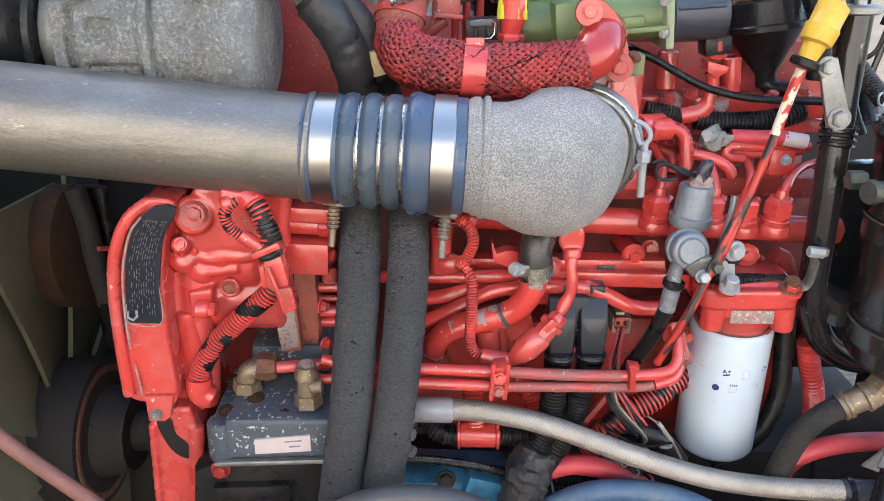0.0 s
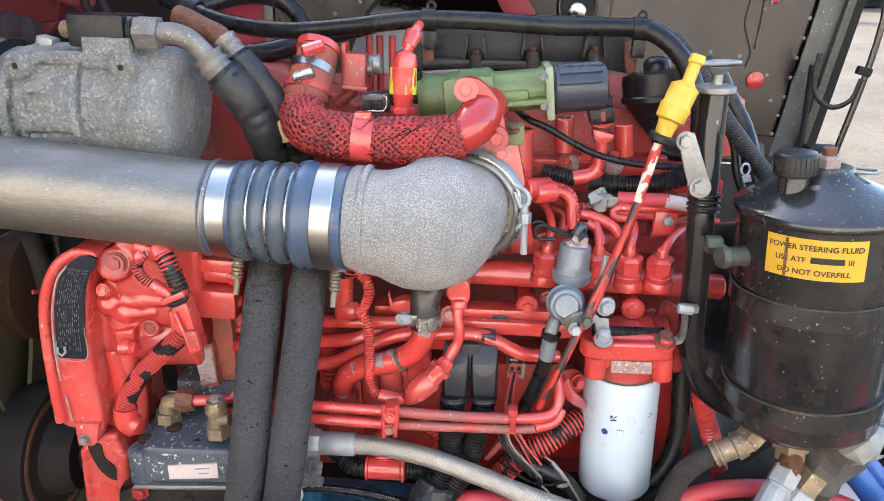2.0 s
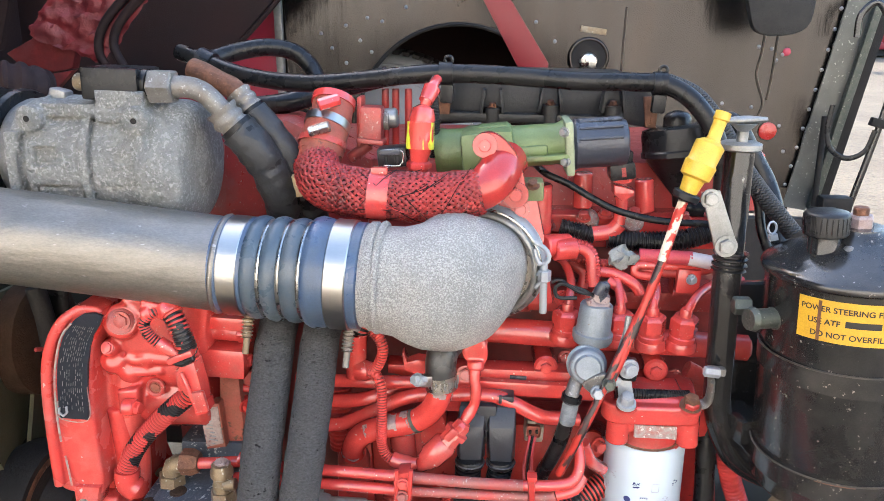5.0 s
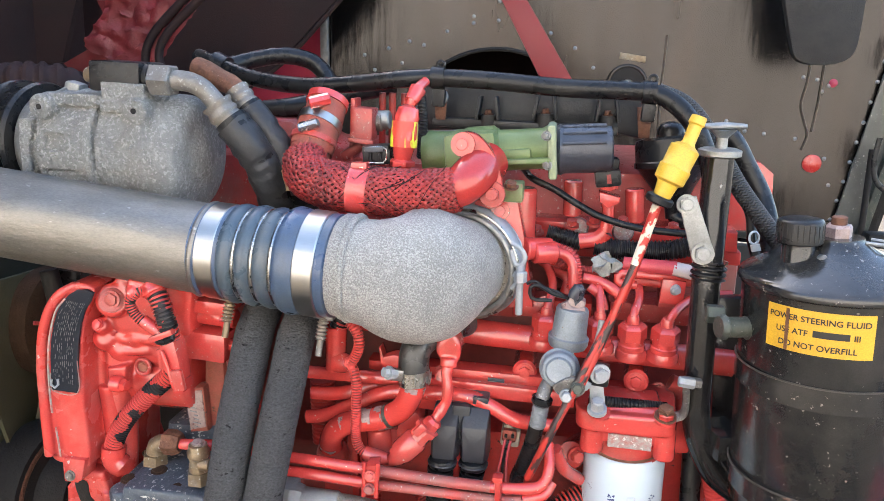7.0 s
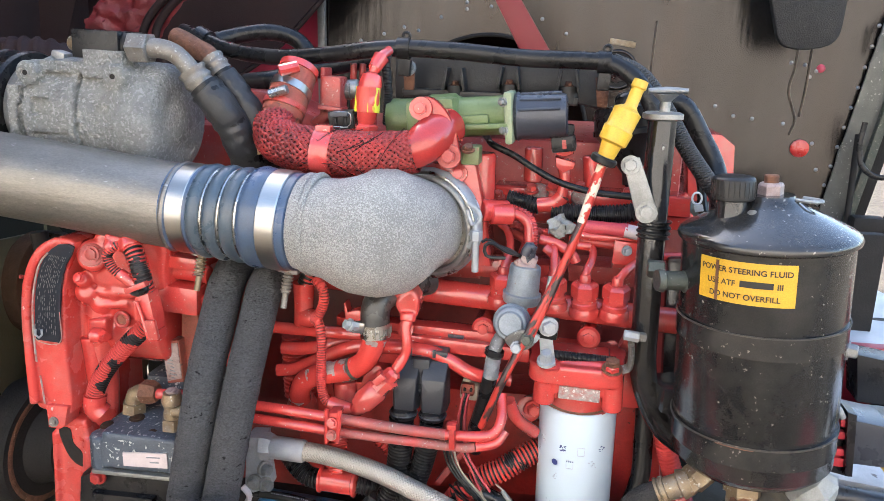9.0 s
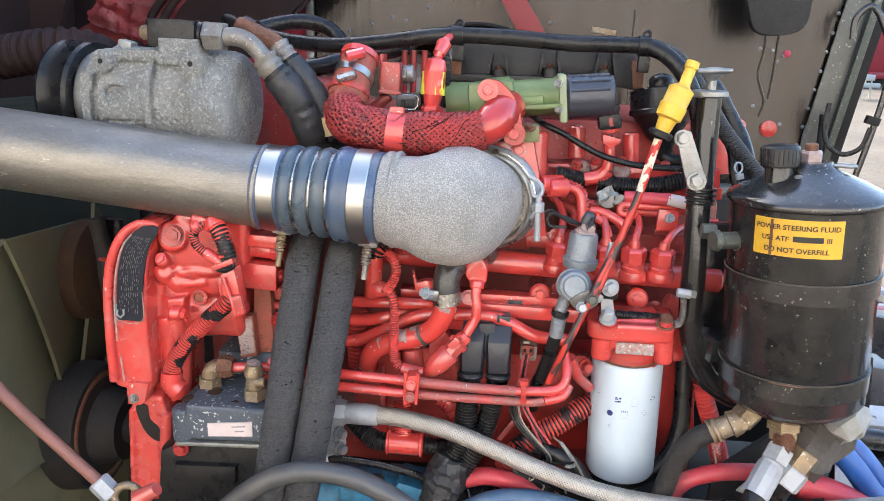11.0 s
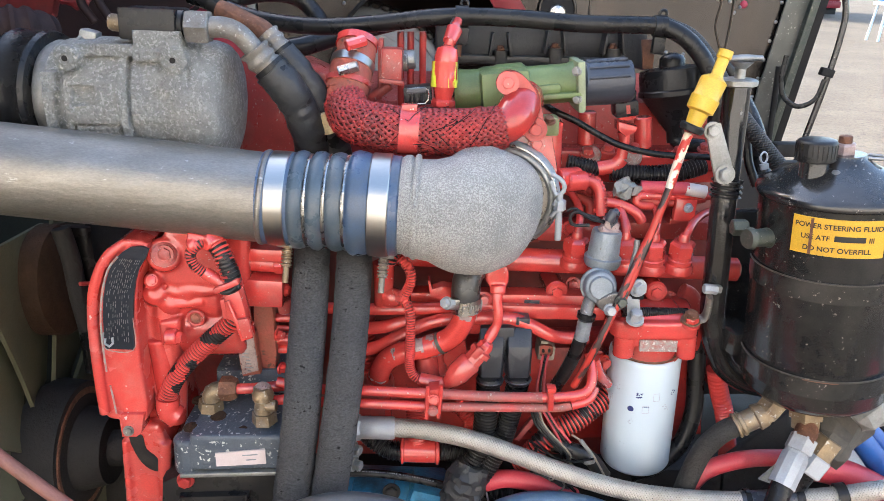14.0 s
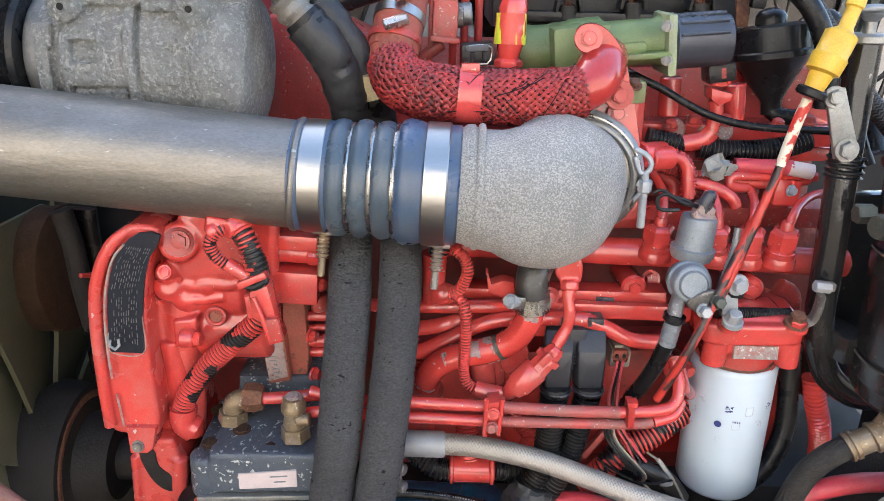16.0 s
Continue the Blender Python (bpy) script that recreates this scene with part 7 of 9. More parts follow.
part("rim", ring(sc - sd * 0.006, sd, 0.0210, 0.0014, 40, 8), SENDER, sender)
casting("terminal_block", [plate(rounded([(0.255, 0.718, 0.938), (0.262, 0.714, 0.948), (0.276, 0.712, 0.955), (0.288, 0.712, 0.951), (0.290, 0.713, 0.939), (0.281, 0.715, 0.930), (0.268, 0.717, 0.927)], 4), 0.012, 0.002, (0, 1, -0.2))], CORRODED, sender, "grubby grey terminal block", 0.0012, 2)
for p, m_ in (((0.2705, 0.712, 0.9335), ZINC), ((0.2815, 0.709, 0.9455), OLD_STEEL)):
    part("terminal_washer", lathe(p, Vector(p) + sd * 0.003, [(0, 0.0078), (1, 0.0074)], 20), m_, sender)
    part("terminal", lathe(Vector(p) + sd * 0.002, Vector(p) + sd * 0.012, [(0, 0.0062), (0.8, 0.0062), (1, 0.0050)], 6), m_, sender, "", 25)
part("lug", box(Vector((0.287, 0.715, 0.948)), (0.016, 0.006, 0.01), (0, 30, 0), 0.002), ZINC, sender)
solo("sensor_cable", tube([(0.280, 0.710, 0.948), (0.291, 0.725, 0.966), (0.300, 0.735, 0.992), (0.303, 0.740, 1.012)], 0.0035, 8), STEEL, "grey cable along the dipstick tube", "cable")
pipe_union = thing("sender_hose", (0.238, 0.720, 0.900), "black rubber hose with a grey crimped end", "hose")
part("elbow", tube([(0.255, 0.738, 0.942), (0.248, 0.728, 0.934), (0.244, 0.720, 0.922)], 0.0078), CORRODED, pipe_union)
part("crimp", conduit([(0.244, 0.720, 0.917), (0.241, 0.722, 0.890)], 0.0092, 0.006, 0.05, 16), SENDER, pipe_union)
part("ferrule", tube([(0.245, 0.720, 0.925), (0.244, 0.720, 0.919)], 0.0114), PLASTIC, pipe_union)
part("hose", tube([(0.241, 0.722, 0.892), (0.235, 0.730, 0.861), (0.227, 0.745, 0.827), (0.220, 0.760, 0.800), (0.219, 0.790, 0.756)], 0.0086), RUBBER, pipe_union)


FADED_PINK = material("faded_red_lip", (0.34, 0.055, 0.065), 0.45, second=(0.27, 0.035, 0.045), scale=20, bump=0.05)
DUSTY_TAPE = material("dusty_black_tape", (0.032, 0.030, 0.027), 0.7, second=(0.065, 0.060, 0.052), scale=40, dust=(0.10, 0.09, 0.075), bump=0.3)
# ---- power steering fluid reservoir ----
tank_b, tank_t = Vector((0.535, 0.720, 0.802)), Vector((0.519, 0.720, 1.123))
TR = 0.0837
tank = thing("steering_reservoir", tank_b, "black painted steering fluid reservoir with yellow label", "reservoir")
part("body", lathe(tank_b, tank_t, [(0, 0.018), (0.02, TR * 0.5), (0.075, TR * 0.86), (0.10, TR * 0.96), (0.115, TR), (0.84, TR), (0.855, TR * 1.01), (0.862, TR * 1.05), (0.872, TR * 1.06), (0.884, TR * 1.04), (0.895, TR * 0.98), (0.93, TR * 0.72), (0.965, TR * 0.42), (0.985, TR * 0.3), (1, TR * 0.28)], 96), TANK_PAINT, tank)


def on_can(b, t, r, a, s, lift=0.0):
    """A point on an upright can: angle from the front, height up its axis."""
    n_ = (t - b).normalized()
    ey = Vector((0, -1, 0))
    ey = (ey - n_ * ey.dot(n_)).normalized()
    ex = Vector((n_.y * ey.z - n_.z * ey.y, n_.z * ey.x - n_.x * ey.z, n_.x * ey.y - n_.y * ey.x))
    if ex.x < 0:
        ex = -ex
    return b + n_ * s + (ey * math.cos(radians(a)) + ex * math.sin(radians(a))) * (r + lift)


def patch(b, t, r, a0, a1, s0, s1, lift=0.0008, cols=16):
    """A thin curved sheet that lies on a can."""
    bm = bmesh.new()
    lo_, hi_ = [], []
    for k in range(cols + 1):
        a = a0 + (a1 - a0) * k / cols
        lo_.append([bm.verts.new(on_can(b, t, r, a, s0, l)) for l in (0.0, lift)])
        hi_.append([bm.verts.new(on_can(b, t, r, a, s1, l)) for l in (0.0, lift)])
    for k in range(cols):
        bm.faces.new((lo_[k][1], lo_[k + 1][1], hi_[k + 1][1], hi_[k][1]))
        bm.faces.new((lo_[k][0], lo_[k + 1][0], lo_[k + 1][1], lo_[k][1]))
        bm.faces.new((hi_[k][0], hi_[k + 1][0], hi_[k + 1][1], hi_[k][1]))
    bm.faces.new((lo_[0][0], lo_[0][1], hi_[0][1], hi_[0][0]))
    bm.faces.new((lo_[-1][0], lo_[-1][1], hi_[-1][1], hi_[-1][0]))
    return bm


def can_text(body, size, b, t, r, a, s, lift):
    """Lettering wrapped on a can, starting at angle a and height s."""
    cu = bpy.data.curves.new("lettering", "FONT")
    cu.body, cu.size, cu.offset = body, size, size * 0.02
    ob = new("lettering", cu)
    me = bpy.data.meshes.new_from_object(ob.evaluated_get(bpy.context.evaluated_depsgraph_get()))
    bpy.data.objects.remove(ob)
    for v in me.vertices:
        v.co = on_can(b, t, r, a + math.degrees(v.co.x / r), s + v.co.y, lift)
    return me


WORN_EDGE = material("rubbed_paint_edge", (0.055, 0.046, 0.038), 0.45, second=(0.022, 0.020, 0.018), scale=45, amount=1.0, speck=(0.17, 0.12, 0.085), speck_scale=120, speck_at=0.60, bump=0.3)
label = part("label", patch(tank_b, tank_t, TR, -56.5, 7.5, 0.2265, 0.2682), YELLOW_LABEL, tank, "yellow warning label")
for body, size, a, s in (("POWER STEERING FLUID", 0.0078, -54.5, 0.2567), ("USE ATF", 0.0078, -49.5, 0.2440), ("III", 0.0078, -4.5, 0.2440), ("DO NOT OVERFILL", 0.0078, -47.5, 0.2314)):
    part("lettering", can_text(body, size, tank_b, tank_t, TR, a, s, 0.0013), BLACK_INK, label)
part("word_bar", patch(tank_b, tank_t, TR + 0.0008, -27.0, -6.5, 0.2440, 0.2502, 0.0006, 8), BLACK_INK, label)
part("scuff", patch(tank_b, tank_t, TR + 0.0008, -43.5, -41.5, 0.227, 0.267, 0.0008, 3), RUST, label)
for s in (0.184, 0.066):
    part("strap", patch(tank_b, tank_t, TR, -110, 110, s - 0.012, s + 0.012, 0.0016, 48), TANK_PAINT, tank)
    part("strap_edge", patch(tank_b, tank_t, TR + 0.001, -108, 108, s + 0.0106, s + 0.0122, 0.0014, 48), WORN_EDGE, tank)
part("scuff", patch(tank_b, tank_t, TR + 0.0014, -35, -10, 0.0755, 0.0775, 0.0009, 8), RUST, tank)
cap_at = Vector((0.481, 0.705, 1.102))
n_ = (tank_t - tank_b).normalized()
part("filler_neck", lathe(cap_at - n_ * 0.012, cap_at + n_ * 0.018, [(0, 0.019), (0.2, 0.0155), (1, 0.0155)], 28), BLACK_PAINT, tank)
cap = part("cap", lathe(cap_at + n_ * 0.016, cap_at + n_ * 0.040, [(0, 0.0195), (0.06, 0.021), (0.85, 0.021), (0.95, 0.0195), (1, 0.016)], 40), PLASTIC, tank, "black screw cap")
for k in range(26):
    a = 2 * math.pi * k / 26
    q = cap_at + n_ * 0.028 + Vector((math.cos(a) * 0.0209, math.sin(a) * 0.0209, 0))
    part("knurl", rod(q - n_ * 0.008, q + n_ * 0.008, 0.0007, 6), PLASTIC, cap)
part("weld_blob", dome(cap_at + Vector((0.018, -0.016, 0.004)), (0.3, -0.4, 1), 0.007, 0.004, 9), CORRODED, tank)
bolt_at = tank_t + n_ * -0.002
part("lid_nut", lathe(bolt_at, bolt_at + n_ * 0.014, [(0, 0.0128), (0.8, 0.0128), (1, 0.011)], 6), DATA_PLATE, tank, "pale corroded lid nut", 25)
part("lid_stud", lathe(bolt_at + n_ * 0.012, bolt_at + n_ * 0.022, [(0, 0.0072), (0.9, 0.0072), (1, 0.006)], 16), RUST, tank, "rusty lid stud")
part("washer", lathe(bolt_at - n_ * 0.003, bolt_at + n_ * 0.0005, [(0, 0.022), (0.5, 0.023), (1, 0.022)], 32), CORRODED, tank)
part("wire_loop", tube([bolt_at + Vector((0.01, -0.01, 0)), bolt_at + Vector((0.04, -0.012, -0.002)), bolt_at + Vector((0.05, 0.0, -0.002)), bolt_at + Vector((0.035, 0.012, -0.002))], 0.002, 8), STEEL, tank)
port = Vector((0.435, 0.700, 1.029))
part("side_port", lathe(port + Vector((0.018, 0.006, 0)), port + Vector((-0.022, -0.006, 0.001)), [(0, 0.015), (0.25, 0.014), (0.3, 0.0105), (0.8, 0.0105), (0.85, 0.013), (1, 0.011)], 12), OLD_STEEL, tank, "corroded side port")
part("side_port_nut", rod(port + Vector((-0.012, 0.02, 0.006)), port + Vector((-0.03, 0.02, 0.006)), 0.010, 6), OLD_STEEL, tank)
part("mount_clip", box(Vector((0.447, 0.770, 0.872)), (0.035, 0.05, 0.03), (0, 0, 20), 0.003), BLACK_PAINT, tank)
part("side_bolt", hexhead(on_can(tank_b, tank_t, TR, 78, 0.163), (1, -0.4, 0), 0.008, 0.01), STEEL, tank)
solo("reservoir_mount", box(Vector((0.480, 0.840, 0.892)), (0.07, 0.02, 0.26), (0, -3, 0), 0.005), BLACK_PAINT, "black steel mounting plate behind the reservoir", "bracket")
# fittings and hoses under the reservoir
left_hose = thing("return_hose", (0.439, 0.720, 0.770), "dusty black return hose with brass swivel elbow", "hose", "reservoir hoses")
part("elbow", tube([(0.498, 0.715, 0.817), (0.484, 0.705, 0.809), (0.469, 0.700, 0.796)], 0.015, 6), BRASS, left_hose)
part("hex", rod((0.490, 0.710, 0.813), (0.472, 0.700, 0.799), 0.0168, 6), BRASS, left_hose, "", 25)
part("swivel", lathe((0.472, 0.700, 0.799), (0.438, 0.700, 0.781), [(0, 0.015), (0.3, 0.017), (0.34, 0.0135), (0.72, 0.0135), (0.74, 0.0158), (0.84, 0.0158), (0.86, 0.0142), (0.9, 0.0142), (0.92, 0.0158), (1, 0.0158)], 20), BRASS, left_hose)
part("hose", tube([(0.442, 0.700, 0.783), (0.422, 0.700, 0.771), (0.405, 0.705, 0.744), (0.395, 0.710, 0.706), (0.387, 0.715, 0.656), (0.385, 0.720, 0.609)], 0.0130, 20), RUBBER_DUSTY, left_hose)
mid_hose = thing("supply_hose", (0.527, 0.700, 0.759), "black hose with large grey crimp fitting", "hose", "reservoir hoses")
part("stub", lathe((0.532, 0.715, 0.798), (0.532, 0.710, 0.773), [(0, 0.022), (0.45, 0.022), (0.5, 0.0185), (1, 0.0185)], 6), BRASS, mid_hose, "", 25)
part("elbow", tube([(0.531, 0.710, 0.781), (0.529, 0.700, 0.773), (0.520, 0.690, 0.766)], 0.014), RUST, mid_hose)
part("nut", rod((0.525, 0.695, 0.769), (0.514, 0.686, 0.753), 0.0168, 6, 0.08), ZINC, mid_hose, "grey hex union", 25)
part("neck", rod((0.515, 0.686, 0.755), (0.511, 0.683, 0.749), 0.0145), ZINC, mid_hose)
part("crimp", lathe((0.513, 0.685, 0.751), (0.490, 0.664, 0.719), [(0, 0.0145), (0.1, 0.0165), (0.55, 0.0168), (0.6, 0.0164), (1, 0.0166)], 10), ZINC, mid_hose, "grey crimp sleeve", 25)
part("hose", tube([(0.494, 0.667, 0.725), (0.479, 0.650, 0.700), (0.464, 0.630, 0.666), (0.451, 0.610, 0.625), (0.447, 0.600, 0.568)], 0.0135, 20), RUBBER, mid_hose)
right_hose = thing("outlet_hose", (0.586, 0.720, 0.765), "taped outlet hose with a grey rag wrap", "hose", "reservoir hoses")
part("wrap", crumple(tube([(0.598, 0.720, 0.805), (0.578, 0.710, 0.782), (0.560, 0.700, 0.755), (0.555, 0.700, 0.739)], [0.034, 0.034, 0.030, 0.022], 10, 0.014), 0.012, 38.0), DUSTY_TAPE, right_hose, "dusty black tape wrap", 8)
part("nut", rod((0.556, 0.690, 0.769), (0.537, 0.685, 0.739), 0.018, 6, 0.1), BRASS, right_hose, "rusty brass union", 25)
part("union", rod((0.541, 0.685, 0.747), (0.526, 0.680, 0.726), 0.0195, 6, 0.1), ZINC, right_hose, "grey hex union", 25)
part("hose", tube([(0.531, 0.685, 0.731), (0.520, 0.690, 0.695), (0.517, 0.700, 0.643), (0.523, 0.720, 0.576)], 0.014), RUBBER, right_hose)
part("rag", crumple(tube([(0.605, 0.700, 0.829), (0.592, 0.690, 0.812), (0.574, 0.685, 0.797)], [0.022, 0.030, 0.020], 9, 0.012), 0.012, 45.0, 3.0), SEALANT, right_hose, "pale grey torn wrap", 8)
part("collar", lathe((0.575, 0.700, 0.814), (0.580, 0.705, 0.826), [(0, 0.024), (0.3, 0.027), (1, 0.025)], 20), SEALANT, right_hose)
part("grey_flap", plate([(0.480, 0.700, 0.701), (0.512, 0.695, 0.745), (0.537, 0.690, 0.752), (0.546, 0.690, 0.733), (0.517, 0.690, 0.691)], 0.004, 0.001), SEALANT, right_hose)
solo("dark_shroud_cloth", plate([(0.471, 0.780, 0.678), (0.558, 0.800, 0.739), (0.573, 0.780, 0.680), (0.502, 0.760, 0.619), (0.463, 0.760, 0.618)], 0.01, 0.003), RUBBER_DUSTY, "dark rubber flap hanging behind the hoses", "flap")
for dx, r_ in ((0, 0.015), (0.022, 0.014)):
    o = Vector((dx, 0.02 * (dx > 0), 0))
    solo("air_line", tube([Vector((0.609, 0.740, 0.750)) + o, Vector((0.632, 0.735, 0.728)) + o, Vector((0.667, 0.730, 0.685)) + o, Vector((0.719, 0.720, 0.633)) + o], r_), BLUE_HOSE, "bright blue rubber air line", "hose", "blue air lines")
PINK = material("faded_pink_rubber", (0.54, 0.052, 0.068), 0.42, second=(0.42, 0.042, 0.056), scale=25, dust=(0.40, 0.12, 0.12), bump=0.15)
solo("air_hose", tube([(0.401, 0.735, 0.652), (0.420, 0.735, 0.685), (0.452, 0.735, 0.702), (0.499, 0.740, 0.706), (0.558, 0.750, 0.697), (0.595, 0.745, 0.688)], 0.0115), PINK, "faded pink rubber air hose", "hose")
solo("air_hose", tube([(0.558, 0.720, 0.705), (0.596, 0.720, 0.697), (0.633, 0.715, 0.682), (0.695, 0.710, 0.648)], [0.017, 0.019, 0.02, 0.02]), PINK, "faded pink rubber air hose", "hose")
# steel-braided pressure hose across the bottom
braid = thing("braided_hose", (0.022, 0.720, 0.765), "stainless steel braided pressure hose", "hose")
hose_line = [(0.007, 0.720, 0.765), (0.052, 0.720, 0.761), (0.111, 0.715, 0.750), (0.170, 0.710, 0.730), (0.235, 0.700, 0.709), (0.309, 0.695, 0.688), (0.381, 0.690, 0.680), (0.452, 0.685, 0.680), (0.514, 0.680, 0.686), (0.567, 0.675, 0.695), (0.619, 0.670, 0.708), (0.683, 0.665, 0.722)]
part("hose", tube(hose_line, 0.0106, 24, 0.004), BRAID, braid)
BRAID_WIRE = material("bright_braid_wire", (0.46, 0.43, 0.38), 0.38, 0.6, second=(0.36, 0.335, 0.29), scale=60, dust=(0.28, 0.25, 0.21), bump=0.1)
for me in braid_strands(hose_line, [0.0111, 0.0111], 14, 0.00118, 0.0006, 1.3, 0.36):
    part("strand", me, BRAID_WIRE, braid)
part("crimp", lathe((-0.034, 0.720, 0.765), (0.012, 0.720, 0.764), [(0, 0.013), (0.05, 0.0145), (0.95, 0.0145), (1, 0.013)], 24), ZINC, braid, "zinc crimp sleeve")
part("nut", lathe((-0.046, 0.720, 0.765), (-0.031, 0.720, 0.765), [(0, 0.017), (0.5, 0.018), (1, 0.016)], 6), ZINC, braid, "", 25)
part("guard", tube([(0.453, 0.685, 0.680), (0.480, 0.683, 0.682), (0.524, 0.680, 0.687)], 0.0132, 20), GREY_PLASTIC, braid)
for p, q in (((0.457, 0.685, 0.680), (0.463, 0.685, 0.680)), ((0.519, 0.680, 0.686), (0.528, 0.680, 0.687)), ((0.568, 0.675, 0.695), (0.580, 0.674, 0.698))):
    part("clamp", tube([p, q], 0.0158, 20), PLASTIC, braid)
flange_block = thing("hose_manifold", (-0.058, 0.710, 0.743), "grey alloy manifold with hex bolts", "manifold")
part("body", plate([(-0.065, 0.715, 0.777), (-0.043, 0.715, 0.779), (-0.041, 0.715, 0.740), (-0.037, 0.715, 0.707), (-0.059, 0.715, 0.697), (-0.070, 0.715, 0.707)], 0.03, 0.004), ZINC, flange_block)
for p in ((-0.043, 0.715, 0.737), (-0.043, 0.715, 0.714)):
    part("bolt", hexhead(p, (1, -0.5, 0), 0.0075, 0.012), STEEL, flange_block)
part("bolt", hexhead((-0.053, 0.712, 0.717), (0, -1, 0), 0.008, 0.008), STEEL, flange_block)
part("tie", tube([(-0.065, 0.700, 0.716), (-0.056, 0.700, 0.704), (-0.063, 0.700, 0.687)], 0.004, 8), LABEL_WHITE, flange_block)

# ---- brake air compressor head ----
bc = thing("air_compressor", (-0.201, 0.700, 0.713), "corroded blue-black air compressor head", "compressor")
lo_, hi_ = Vector((-0.241, 0.655, 0.746)), Vector((-0.119, 0.655, 0.795))
casting("head", [plate([(-0.226, 0.655, 0.795), (-0.229, 0.655, 0.746), (-0.113, 0.655, 0.749), (-0.111, 0.655, 0.794)], 0.125, 0.004, (0.0, 1.0, 0.04)), plate([(-0.246, 0.675, 0.783), (-0.247, 0.675, 0.735), (-0.203, 0.675, 0.736), (-0.200, 0.675, 0.782)], 0.10, 0.004, (0.0, 1.0, 0.04)), rod((-0.236, 0.672, 0.737), (-0.234, 0.672, 0.785), 0.0165, 24, 0.2)], DARK_BLOCK, bc, "", 0.002, 2)
part("upper_head", plate([(-0.218, 0.740, 0.800), (-0.214, 0.740, 0.835), (-0.126, 0.740, 0.836), (-0.128, 0.740, 0.801)], 0.06, 0.006), DARK_BLOCK, bc)
part("valve_plate", box((lo_ + hi_) / 2 + Vector((0.005, 0.06, -0.028)), (0.135, 0.125, 0.006), (0, -2, 0), 0.002), STEEL, bc)
part("crankcase", plate([(-0.272, 0.665, 0.721), (-0.246, 0.665, 0.735), (-0.115, 0.665, 0.736), (-0.120, 0.665, 0.638), (-0.283, 0.665, 0.635)], 0.14, 0.012), PLASTIC, bc, "black lower casing")
part("crankcase_rib", plate([(-0.248, 0.655, 0.708), (-0.164, 0.655, 0.711), (-0.165, 0.655, 0.685), (-0.254, 0.655, 0.682)], 0.03, 0.006), PLASTIC, bc)
part("paper_label", plate([(-0.197, 0.653, 0.772), (-0.138, 0.653, 0.778), (-0.138, 0.653, 0.758), (-0.197, 0.653, 0.754)], 0.002, 0.0), LABEL_WHITE, bc, "faded paper label")
for row, (x0, x1) in enumerate(((-0.165, -0.147), (-0.161, -0.149))):
    part("print_bar", box(Vector(((x0 + x1) / 2, 0.6525, 0.7705 - 0.0065 * row)), (x1 - x0, 0.0006, 0.0012), (0, -5, 0), 0), SENDER, bc)
for p in ((-0.229, 0.675, 0.794), (-0.202, 0.695, 0.797), (-0.167, 0.670, 0.793), (-0.237, 0.735, 0.795), (-0.201, 0.760, 0.820), (-0.152, 0.700, 0.795)):
    part("bolt", hexhead(p, (0, -0.12, 1), 0.0075, 0.0018, washer=1.3), DARK_RUST, bc)
part("side_bolt", hexhead((-0.238, 0.660, 0.730), (0, -1, 0), 0.008, 0.008), RED_DULL, bc)
el = thing("air_fitting", (-0.212, 0.710, 0.805), "brass elbow with rusty compression nut", "fitting", "brass fittings")
part("base", lathe((-0.215, 0.710, 0.798), (-0.214, 0.710, 0.811), [(0, 0.016), (1, 0.015)], 6), BRASS, el, "", 25)
part("elbow", tube([(-0.214, 0.710, 0.805), (-0.213, 0.710, 0.819), (-0.207, 0.710, 0.824), (-0.196, 0.710, 0.825)], 0.0108), BRASS, el)
part("nut", lathe((-0.200, 0.710, 0.827), (-0.180, 0.710, 0.827), [(0, 0.015), (0.6, 0.0155), (1, 0.012)], 6), RUST, el, "rusty nut", 25)
part("line", tube([(-0.181, 0.710, 0.826), (-0.164, 0.710, 0.827), (-0.123, 0.720, 0.825)], 0.0068), RED, el)
el = thing("air_fitting", (-0.146, 0.690, 0.796), "brass banjo valve on the compressor", "fitting", "brass fittings")
part("base", lathe((-0.142, 0.680, 0.799), (-0.142, 0.680, 0.813), [(0, 0.0155), (1, 0.0145)], 6), BRASS, el, "", 25)
part("body", lathe((-0.142, 0.680, 0.811), (-0.142, 0.680, 0.839), [(0, 0.011), (0.3, 0.0115), (0.5, 0.010), (0.8, 0.012), (1, 0.011)], 18), BRASS, el)
part("cap", lathe((-0.142, 0.680, 0.829), (-0.142, 0.680, 0.846), [(0, 0.010), (0.15, 0.0125), (0.55, 0.0128), (0.7, 0.011), (1, 0.0105)], 24), BRASS, el)
part("cap_bolt", hexhead((-0.142, 0.680, 0.845), (0, -0.3, 1), 0.0068, 0.005), DATA_PLATE, el)
part("arm", rod((-0.139, 0.675, 0.823), (-0.125, 0.675, 0.824), 0.007), BRASS, el)
part("line", tube([(-0.131, 0.690, 0.822), (-0.103, 0.690, 0.825), (-0.083, 0.700, 0.815)], 0.0062), RED, el)

